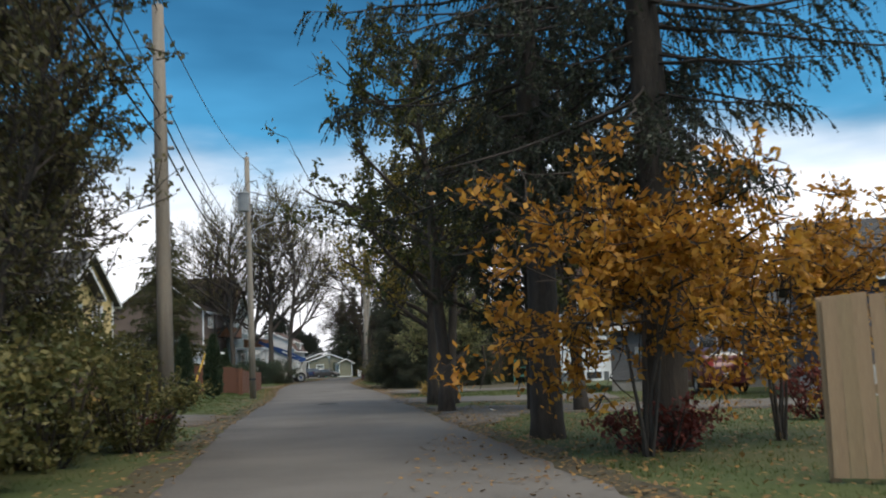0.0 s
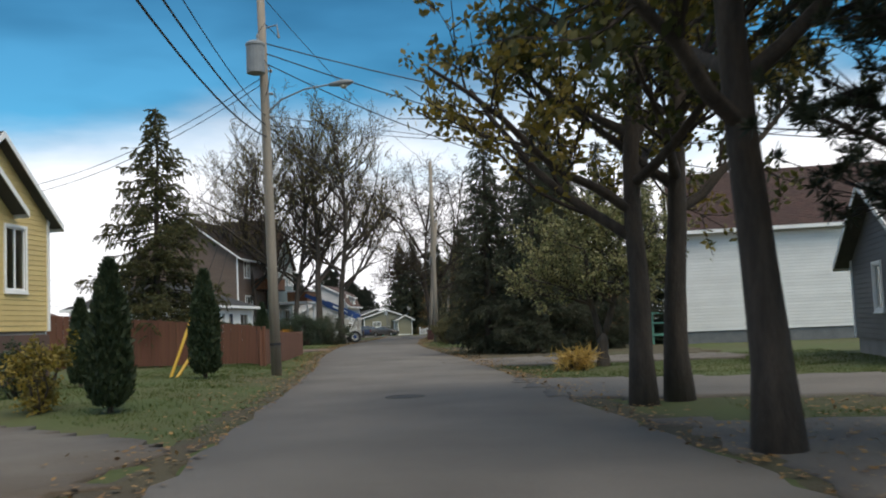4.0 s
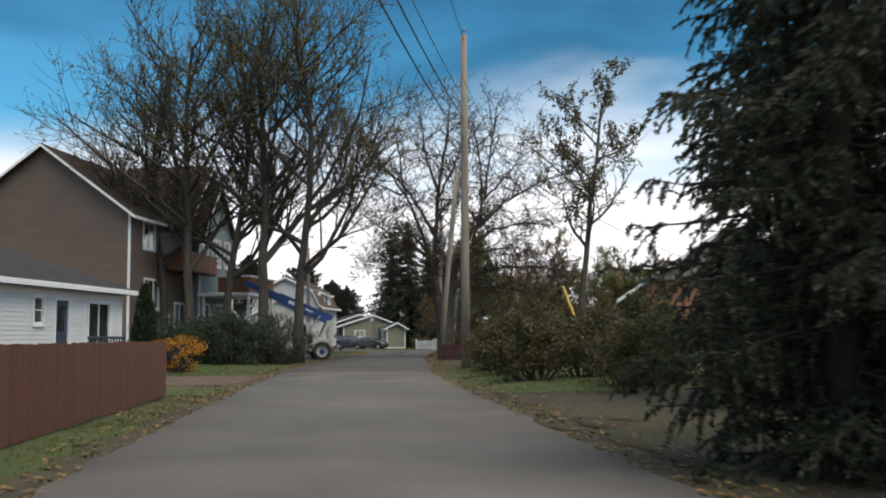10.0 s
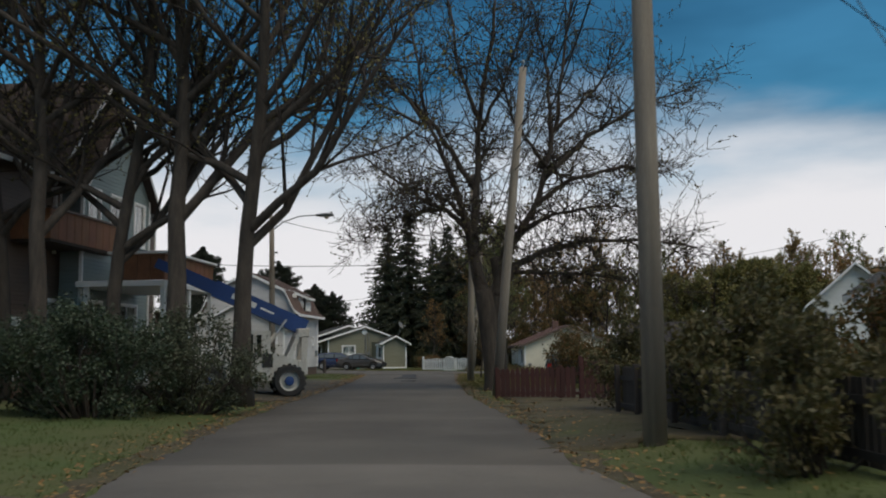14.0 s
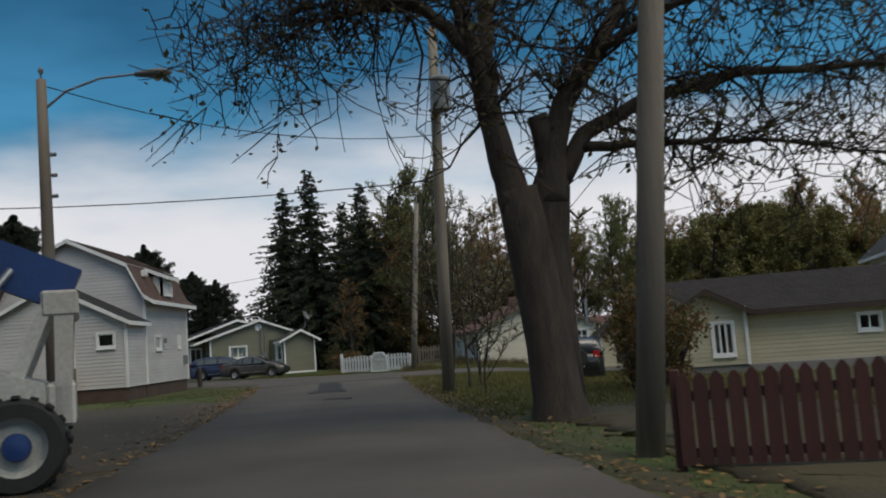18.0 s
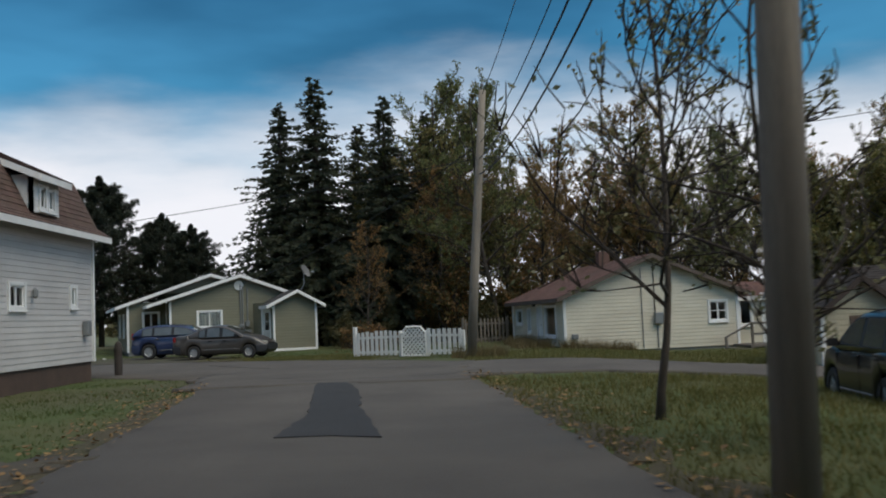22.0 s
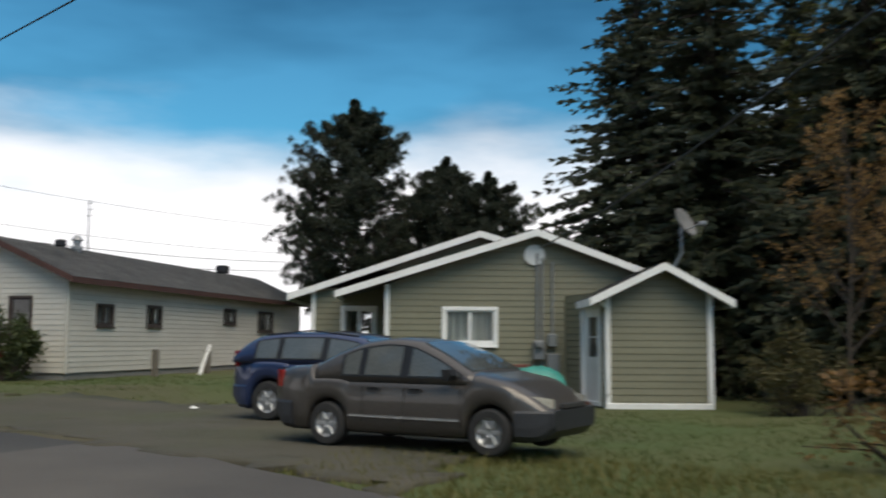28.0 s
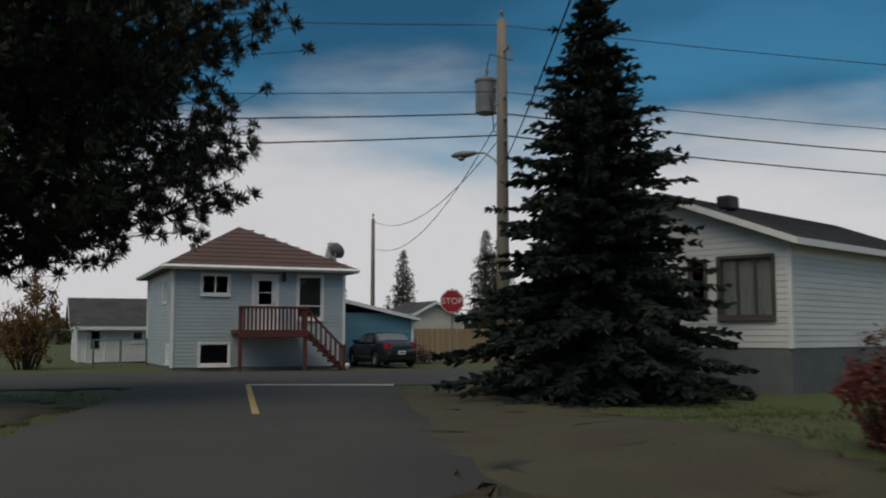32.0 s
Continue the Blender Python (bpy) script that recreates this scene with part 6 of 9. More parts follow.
# big maple beside the street
def maple_tree(x, y):
    """A leaning trunk that parts into three heavy limbs with crooked twigs."""
    rng = np.random.default_rng(43)
    trunk, twigs, tips = Mesh(), Mesh(), []

    def sweep(pts, r0, r1, sides=10):
        """A crooked limb through the given places."""
        P, out, n = [np.array(p, float) for p in pts], [], 5
        for a, b in zip(P, P[1:]):
            out += [a + (b - a) * k / n + rng.normal(0, 0.012 * np.linalg.norm(b - a), 3) * (k > 0) for k in range(n)]
        out.append(P[-1])
        m = len(out)
        rad = [r0 + (r1 - r0) * (k / (m - 1)) ** 0.8 for k in range(m)]
        trunk.tube(out, rad, sides)
        return out, rad

    trunk.tube([(0.02, 0, -0.35), (0.0, 0, 0.0), (-0.04, 0, 0.35), (-0.1, 0, 1.2), (-0.2, 0.02, 2.2), (-0.3, 0.02, 3.1), (-0.42, 0, 3.75)], [0.62, 0.5, 0.41, 0.385, 0.39, 0.40, 0.34], 18)
    trunk.tube([(0.1, 0.1, 0.2), (0.06, 0.12, 1.6), (0.04, 0.1, 2.8), (0.12, 0.05, 3.7), (0.2, 0.0, 4.05)], [0.33, 0.32, 0.33, 0.33, 0.26], 16)
    L = [sweep([(-0.42, 0.0, 3.4), (-0.64, 0, 4.3), (-0.8, 0.1, 5.4), (-0.7, 0.3, 7.2), (-0.5, 0.8, 10.5), (0.2, 1.4, 16.0)], 0.31, 0.05, 12),
         sweep([(-0.78, 0.0, 5.0), (-1.0, -0.2, 6.2), (-1.4, -0.4, 7.6), (-2.5, -0.6, 10.5), (-3.2, -0.2, 15.0)], 0.20, 0.03),
         sweep([(-0.98, -0.1, 6.0), (-1.7, -0.5, 6.7), (-2.5, -0.9, 7.0), (-3.6, -1.4, 7.8), (-5.0, -1.8, 8.8)], 0.13, 0.02, 8),
         sweep([(-1.9, -0.5, 6.75), (-2.6, -1.0, 6.6), (-3.5, -1.3, 6.35), (-4.7, -1.4, 5.6)], 0.08, 0.015, 7),
         sweep([(-2.6, -0.6, 10.0), (-4.0, -1.2, 10.6), (-5.8, -1.5, 10.9)], 0.08, 0.015, 7),
         sweep([(0.12, 0.0, 3.5), (0.2, -0.05, 4.4), (0.45, -0.1, 5.15), (0.95, -0.2, 5.8), (1.65, -0.1, 7.0), (2.5, 0.3, 10.2), (3.2, 0.6, 15.5)], 0.29, 0.04, 12),
         sweep([(0.1, -0.02, 4.2), (0.06, -0.1, 4.6), (-0.02, -0.12, 4.95)], 0.2, 0.17, 10),
         sweep([(0.3, 0.0, 3.9), (0.8, 0.15, 4.65), (2.1, 0.3, 5.25), (3.6, 0.3, 5.55), (5.9, 0.2, 5.5), (7.4, 0.3, 5.2)], 0.19, 0.025),
         sweep([(0.7, 0.05, 4.4), (1.8, -0.3, 4.3), (3.4, -0.6, 4.2), (5.7, -0.7, 3.8)], 0.10, 0.015, 8),
         sweep([(1.6, -0.1, 6.9), (2.9, -0.3, 7.8), (4.8, -0.4, 8.2), (6.6, -0.2, 8.0)], 0.12, 0.02, 8),
         sweep([(1.0, -0.2, 5.9), (2.2, -0.9, 6.4), (3.8, -1.5, 6.6), (5.4, -2.0, 6.3)], 0.10, 0.015, 8),
         sweep([(-0.9, 0.4, 7.8), (-0.6, 2.0, 9.0), (-0.4, 4.2, 10.0)], 0.12, 0.02, 8),
         sweep([(-1.0, 0.2, 6.4), (-2.2, 1.6, 7.6), (-3.8, 3.0, 8.4)], 0.11, 0.02, 8),
         sweep([(1.9, 0.1, 7.8), (2.0, 2.0, 9.0), (2.6, 4.0, 9.6)], 0.10, 0.02, 8),
         sweep([(0.2, 0.05, 3.6), (0.5, -0.15, 3.2), (0.75, -0.2, 3.35)], 0.03, 0.012, 6),
         sweep([(-0.5, 0.8, 10.0), (0.6, 0.2, 12.0), (1.6, -0.4, 14.6)], 0.09, 0.02, 7),
         sweep([(2.4, 0.3, 9.8), (4.0, 0.8, 11.5), (5.2, 1.0, 13.4)], 0.09, 0.02, 7),
         sweep([(-2.4, -0.6, 10.0), (-3.9, 0.3, 12.0), (-5.0, 0.6, 13.4)], 0.09, 0.02, 7),
         sweep([(2.0, 0.0, 8.4), (0.8, -1.2, 10.0), (0.2, -2.0, 12.2)], 0.09, 0.02, 7),
         sweep([(-0.7, 0.4, 7.6), (-2.2, 0.8, 10.2), (-4.4, 1.0, 12.6), (-5.8, 1.2, 15.4)], 0.13, 0.02, 8),
         sweep([(-0.5, 0.8, 10.4), (-1.4, 1.2, 13.0), (-1.9, 1.4, 16.8)], 0.11, 0.02, 8),
         sweep([(1.9, 0.1, 7.9), (3.6, 0.4, 9.6), (5.8, 0.6, 10.8), (7.6, 0.8, 11.4)], 0.12, 0.02, 8),
         sweep([(2.2, 0.3, 9.0), (2.2, 0.6, 12.0), (1.6, 0.8, 15.2)], 0.10, 0.02, 8)]
    for q, (pts, rad) in enumerate(L):
        if q in (6, 14):
            continue
        m = len(pts)
        for k in range(int(m * 0.3), m):
            for _ in range(3 if rad[k] > 0.06 else 5):
                d = np.array([rng.normal(0, 0.8), rng.normal(0, 0.8), rng.normal(0.15, 0.5)]) + (pts[min(k + 1, m - 1)] - pts[max(0, k - 1)]) * 0.5
                d /= np.linalg.norm(d)
                p, chain, r = pts[k], [pts[k]], min(0.035, rad[k] * 0.5)
                ln = rng.uniform(0.8, 2.2) * (1.0 if p[2] < 7.5 else 1.6)
                for s in range(5):
                    d = d + rng.normal(0, 0.32, 3) + np.array([0, 0, -0.05])
                    d /= np.linalg.norm(d)
                    p = p + d * ln / 5
                    chain.append(p)
                twigs.tube(chain, [r, r * 0.8, r * 0.62, r * 0.45, r * 0.32, 0.006], 4, caps=False)
                for s in range(1, 6):
                    for _ in range(2):
                        e = d * 0.4 + rng.normal(0, 0.6, 3) + np.array([0, 0, 0.1])
                        a = chain[s] + e * rng.uniform(0.2, 0.4)
                        b = a + (e + rng.normal(0, 0.4, 3)) * rng.uniform(0.15, 0.35)
                        twigs.tube([chain[s], a, b], [0.013, 0.010, 0.006], 3, caps=False)
                        tips.append((a, b))
    root = thing("maple_tree", "big old maple with thick forked trunk and crooked bare limbs", "tree")
    part("trunk", trunk, BARK, root, smooth=True)
    tagged(part("branchwork", twigs, TWIG, root), kind="stuff")
    tips = np.array(tips)
    pick = rng.integers(0, len(tips), 11000)
    fr = rng.random((11000, 1))
    pos = tips[pick, 0] * (1 - fr) + tips[pick, 1] * fr + rng.normal(0, 0.05, (11000, 3))
    part("crown", quads_mesh("crown", leaf_quads(pos, 0.12, rng), 4, L_DULL), None, root)
    return put(root, x, y)


maple_tree(-10.55, 120.95)
# trees on the right at the start
ta = put(broadleaf("poplar_tree", "tall tree with dark trunk and green-yellow leaves", 12.0, 51, 0.2, leafmat("turning_leaves", (0.035, 0.052, 0.014), (0.14, 0.13, 0.03), trans=0.45), BARK, first=0.30, limbs=20, spread=0.40, up=0.45, leaves=11500, leaf=0.16, sub=6, subsub=4, gap=0.35), 3.6, 40.5)
put(broadleaf("poplar_tree", "tall tree with dark trunk and yellow-green leaves", 11.0, 52, 0.18, L_YELLOW, BARK, first=0.26, limbs=22, spread=0.34, up=0.5, leaves=16000, leaf=0.15, sub=7, gap=0.15), 2.8, 45.9)
again(ta, 3.4, 46.5, 160, 0.95)
again(ta, 7.2, 38.9, 30, 0.85)
LD = leafmat("dark_larch", (0.02, 0.03, 0.016), (0.045, 0.055, 0.025), trans=0.15)
put(pine("pine_tree", "dark pine tree with clumped low foliage", 12.5, 3.1, 17, LD, limbs=80, tufts=34, needles=40, base=0.13, size=0.17, fine=0.013, thin_top=0.72), 6.0, 40.0)
put(larch("larch_tree", "big dark larch tree with drooping sprays", 16.0, 4.4, 15, LD, base=4.3, limbs=150, stem=0.27, droop=0.4, needles=24, low=0.55, tuft=0.062, hang=0.5), 6.0, 30.4)
put(larch("larch_tree", "big dark larch tree with drooping sprays", 16.5, 4.6, 16, LD, base=3.9, limbs=150, stem=0.32, droop=0.44, needles=24, low=0.5, tuft=0.062, hang=0.5), 7.6, 27.8)
put(broadleaf("sumac_tree", "sumac with bright orange autumn leaves", 3.9, 61, 0.05, L_ORANGE, BARK, first=0.48, limbs=24, spread=0.8, up=0.25, leaves=9000, leaf=0.13, forks=5, sub=7, subsub=6, gap=0.35, droop=0.15), 7.2, 26.9)
again(bpy.data.objects["sumac_tree"], 9.4, 28.6, 100, 0.92)
put(shrub("creeper_clump", "clump of crimson creeper round the tree foot", 1.5, 1.3, 0.9, 65, L_RED, 1500, 0.1, 12), 7.4, 27.3)
put(broadleaf("apple_tree", "round apple tree with olive leaves", 4.3, 62, 0.15, leafmat("apple_leaves", (0.14, 0.16, 0.06), (0.30, 0.28, 0.125)), BARK, first=0.25, limbs=20, spread=0.55, up=0.4, leaves=19000, leaf=0.09, forks=2, fork_h=0.8, sub=9, subsub=6, gap=0.0), 2.7, 58.0, 0, 1.06)
put(broadleaf("garden_tree", "slim tree with sparse dark leaves", 11.0, 63, 0.16, L_DULL, BARK, first=0.42, limbs=13, spread=0.36, up=0.7, leaves=4500, leaf=0.14, gap=0.3), -2.9, 99.3)
put(broadleaf("hedge_tree", "thin multi-stemmed tree with small dull leaves", 7.8, 64, 0.1, L_DULL, BARK, first=0.15, limbs=24, spread=0.42, up=0.7, leaves=17000, leaf=0.10, forks=4, sub=9, subsub=7, gap=0.0), -1.6, 25.6)
again(bpy.data.objects["hedge_tree"], -3.6, 29.5, 130, 0.95)
again(bpy.data.objects["hedge_tree"], -2.6, 27.0, 250, 1.08)
again(bpy.data.objects["hedge_tree"], -5.0, 32.0, 310, 0.9)


# woods behind the houses
W_MIX = leafmat("wood_rust_leaves", (0.14, 0.14, 0.05), (0.36, 0.20, 0.075), trans=0.5)
W_OLIVE = leafmat("wood_olive_leaves", (0.14, 0.155, 0.056), (0.32, 0.26, 0.095), trans=0.5)
wa = put(broadleaf("woodland_tree", "slender woodland tree with green and rust leaves", 12.0, 71, 0.12, W_MIX, BARK, first=0.26, limbs=22, spread=0.30, up=0.6, leaves=13000, leaf=0.115, sub=7, subsub=5, gap=0.2), -14.0, 180.0)
wb = put(broadleaf("woodland_tree", "slender woodland tree with olive leaves", 11.5, 72, 0.11, W_OLIVE, BARK, first=0.26, limbs=22, spread=0.30, up=0.6, leaves=13000, leaf=0.115, sub=7, subsub=5, gap=0.2), -11.0, 178.0)
wc = put(broadleaf("woodland_tree", "woodland tree with dark green leaves", 13.0, 73, 0.12, leafmat("wood_green_leaves", (0.105, 0.14, 0.045), (0.23, 0.23, 0.08), trans=0.5), BARK, first=0.24, limbs=22, spread=0.30, up=0.6, leaves=13500, leaf=0.115, sub=7, subsub=5, gap=0.2), -16.5, 183.0)
wd = put(broadleaf("woodland_tree", "nearly bare woodland tree with rust leaves", 10.5, 74, 0.09, leafmat("wood_brown_leaves", (0.22, 0.135, 0.055), (0.42, 0.25, 0.085), trans=0.5), BARK, first=0.2, limbs=20, spread=0.28, up=0.7, leaves=5200, leaf=0.12, sub=6, subsub=5, gap=0.2), -6.0, 177.0)
wr = random.Random(9)
for k in range(66):
    x = -18 + (k % 22) * 2.0 + wr.uniform(-0.8, 0.8)
    y = (176.0, 181.0, 187.0)[k // 22] + wr.uniform(-2, 2.5) - max(0, x) * 0.35
    if x > -11.5 and x < 2 and y < 175:
        continue
    if x < -15 and y < 178:
        continue
    again(wr.choice((wa, wa, wb, wc, wd, wd)), x, y, wr.uniform(0, 360), wr.uniform(0.75, 1.1))
again(wb, -13.4, 179.5, 10, 1.42)
again(wc, -14.6, 181.0, 90, 1.25)
again(wa, -3.8, 177.5, 10, 1.2)
again(wb, -2.4, 178.0, 60, 1.1)
rt = put(broadleaf("round_tree", "broad green-yellow tree behind the cream bungalow", 9.6, 75, 0.2, leafmat("turning_green_leaves", (0.10, 0.115, 0.03), (0.24, 0.20, 0.06)), BARK, first=0.2, limbs=26, spread=0.42, up=0.5, leaves=15000, leaf=0.2, sub=7, subsub=6, gap=0.0), 5.5, 167.0)
for x, y, s_ in ((8.5, 168, 1.05), (11.5, 166, 1.0), (14.8, 168, 0.95), (17.6, 165, 0.85), (10.0, 172, 1.1), (20.5, 163, 0.9), (3.5, 170, 0.95)):
    again(rt, x, y, x * 33, s_)


# ---- utility poles and wires ----
def pole(x, y, h, r=0.15, lean=(0, 0), label="weathered wooden utility pole", transformer=None, lamp=None, band=None, z=None, cables=(0.985, 0.80, 0.74, 0.68)):
    """lean: shift of the top; transformer: (height, direction); lamp: (height, direction, reach)."""
    base = Vector((x, y, (gz(x, y) if z is None else z)))
    ob = thing("utility_pole", label, "utility pole", Matrix.Translation(base))
    top = Vector((lean[0], lean[1], h))
    part("shaft", Mesh().tube([(0, 0, -0.3), top * 0.33, top * 0.66, top], [r, r * 0.93, r * 0.84, r * 0.72], 12), POLEWOOD, ob, smooth=True)
    part("top_pin", Mesh().lathe([(0.02, 0), (0.02, 0.12), (0.05, 0.14), (0.06, 0.2), (0.03, 0.26)], Matrix.Translation(top), 10), GREYCAN, ob)
    for f in (0.78, 0.72, 0.66):
        part("insulator", Mesh().lathe([(0.03, 0), (0.05, 0.03), (0.03, 0.06), (0.05, 0.09), (0.03, 0.12)], Matrix.Translation(top * f) @ pose(r * 0.9, 0, 0, 0, 90, 0), 10), GREYCAN, ob)
    if band:
        part("band", Mesh().lathe([(r * 1.03, 0), (r * 1.05, 0.02), (r * 1.05, 0.06), (r * 1.03, 0.08)], Matrix.Translation(top * (band / h)), 14), DARKMETAL, ob)
    if transformer:
        tz, ang = transformer
        c = top * (tz / h) + Vector((math.cos(radians(ang)), math.sin(radians(ang)), 0)) * (r + 0.33)
        can = part("transformer", Mesh().lathe([(0.2, 0), (0.27, 0.03), (0.27, 0.82), (0.29, 0.84), (0.29, 0.9), (0.2, 0.97), (0.05, 1.0)], Matrix.Translation(c), 18), GREYCAN, ob, "grey cylindrical transformer can", smooth=False)
        part("bushing", Mesh().lathe([(0.03, 0), (0.05, 0.05), (0.03, 0.1), (0.05, 0.15), (0.02, 0.25)], Matrix.Translation(c + Vector((0.08, 0, 0.97))), 8), GREYCAN, can)
        for dz in (0.2, 0.65):
            part("bracket", Mesh().tube([top * (tz / h) + Vector((0, 0, dz)), c + Vector((0, 0, dz))], [0.035, 0.035], 6), METAL, can)
        part("cutout", Mesh().tube([top * ((tz + 1.5) / h), top * ((tz + 1.5) / h) + Vector((0.45, 0.05, 0.1)), top * ((tz + 1.5) / h) + Vector((0.5, 0.05, -0.3))], [0.03, 0.025, 0.04], 7), GREYCAN, ob)
        part("lead", Mesh().tube([c + Vector((0.08, 0, 1.2)), c + Vector((0.3, 0, 1.5)), top * ((tz + 1.5) / h) + Vector((0.5, 0.05, -0.3))], [0.012] * 3, 5), WIRE, ob)
        part("lead", Mesh().tube([c + Vector((0.2, 0, 0.5)), c + Vector((0.45, 0, 0.1)), c + Vector((0.3, 0.1, -0.5)), top * ((tz - 0.6) / h)], [0.014] * 4, 5), WIRE, ob)
    if lamp:
        lz, ang, reach = lamp
        d = Vector((math.cos(radians(ang)), math.sin(radians(ang)), 0))
        p0 = top * (lz / h)
        pts = [p0, p0 + d * reach * 0.25 + Vector((0, 0, 0.38)), p0 + d * reach * 0.6 + Vector((0, 0, 0.6)), p0 + d * reach + Vector((0, 0, 0.64))]
        arm = part("lamp_arm", Mesh().tube(pts, [0.03, 0.028, 0.026, 0.025], 8), METAL, ob)
        m = Matrix.Translation(pts[-1]) @ Matrix.Rotation(radians(ang), 4, "Z")
        rings = []
        for s, w, hh in ((-0.08, 0.05, 0.05), (0.1, 0.1, 0.07), (0.35, 0.15, 0.1), (0.55, 0.13, 0.08), (0.68, 0.05, 0.03)):
            rings.append([m @ Vector((s, w * math.cos(a), hh * math.sin(a) - 0.01)) for a in [2 * math.pi * q / 10 for q in range(10)]])
        part("lamp_head", Mesh().ring(rings), GREYCAN, arm, smooth=True)
        part("lens", Mesh().lathe([(0.11, 0), (0.1, -0.06), (0.04, -0.1)], m @ Matrix.Translation((0.38, 0, -0.07)), 12), surf("lamp_lens", (0.5, 0.48, 0.4), rough=0.2), arm)
    return [base + top * f for f in cables] + [base]


def wire(a, b, sag=0.6, r=0.012, n=14):
    a, b = Vector(a), Vector(b)
    pts = [a + (b - a) * (k / n) - Vector((0, 0, sag * 4 * (k / n) * (1 - k / n))) for k in range(n + 1)]
    ob = part("overhead_wire", Mesh().tube(pts, [r] * (n + 1), 5), WIRE)
    tagged(ob, "black overhead cable strung between utility poles", "cable", "overhead wires")


p0 = pole(9.0, -12.0, 9.2)
p1 = pole(-1.24, 32.1, 8.8, 0.16, lean=(-0.2, 0))
p2 = pole(-6.7, 58.4, 11.6, 0.16, lean=(-0.18, 0), transformer=(8.85, -100), lamp=(7.75, -12, 2.2), band=0.9, cables=(0.985, 0.665, 0.64, 0.61))
p3 = pole(-7.43, 98.8, 12.9, 0.17, lean=(0.06, 0))
p4 = pole(-10.35, 115.6, 10.6, 0.16, lean=(1.07, 0), z=0.0)
p5 = pole(-12.25, 131.4, 10.1, 0.17, lean=(0.27, 0), transformer=(7.6, -70), cables=(0.985, 0.76, 0.70, 0.63), label="wooden utility pole with a grey transformer can")
p6 = pole(-13.78, 156.1, 8.85, 0.16, lean=(0.77, 0.19), label="leaning weathered wooden utility pole")
p7 = pole(-57.6, 171.2, 9.4, 0.17, transformer=(7.0, 215), lamp=(5.4, 215, 0.9), label="wooden utility pole with transformer and lamp")
pl = pole(-20.13, 124.7, 7.15, 0.14, lean=(-0.07, 0), lamp=(6.5, 0, 2.0), label="wooden pole with a street lamp arm")
for a, b in ((p0, p1), (p1, p2), (p2, p3), (p3, p4), (p4, p5), (p5, p6)):
    for k in range(4):
        wire(a[k], b[k], 0.5 + 0.1 * k, 0.012 if k < 2 else 0.02)
p8 = pole(-64.0, 128.0, 9.4, 0.16)
p9 = pole(-52.0, 212.0, 9.4, 0.16)
p10 = pole(-80.5, 173.6, 7.0, 0.12)
for a, b in ((p8, p7), (p7, p9)):
    for k in range(4):
        wire(a[k], b[k], 0.6 + 0.1 * k, 0.012 if k < 2 else 0.02)
wire(p7[3], p10[0], 1.0)
wire(p7[2], p10[1], 1.3)
# service drops to the houses
wire(p2[1] + Vector((0, 0, 2.2)), (14.0, 66.5, 7.1), 0.7, 0.02)
wire(p2[1] + Vector((0, 0, 1.9)), (14.5, 75.0, 6.9), 0.9, 0.02)
wire(p2[1] + Vector((0, 0, 1.6)), (6.9, 76.5, 7.2), 0.9, 0.018)
wire(p2[2], (18.0, 92.0, 12.6), 0.9)
wire(p2[1], (17.5, 90.5, 12.4), 1.1)
wire(p2[1] + Vector((0, 0, 1.2)), (-19.0, 65.5, 7.2), 0.5)
wire(p2[1] + Vector((0, 0, 1.0)), (-19.0, 65.5, 6.9), 0.5)
wire(p2[1], (-14.6, 68.5, 5.6), 0.4)
wire(p5[2], pl[0], 0.5)
wire(p5[4] + Vector((0.15, 0, 5.8)), (-36.0, 131.6, 6.9), 0.5, 0.016)
wire(p5[4] + Vector((0.15, 0, 5.1)), (-2.0, 161.0, 8.0), 0.4)
wire(p6[2], (10.0, 150.0, 8.5), 0.6)
wire(p6[1], (-24.6, 172.6, 3.4), 0.5, 0.016)
wire(p6[3], (-6.3, 162.2, 3.0), 0.3)
wire(p3[3], (2.0, 103.0, 4.2), 0.4)
wire((-13.3, 156.2, 6.5), (-57.5, 171.15, 5.5), 1.0)


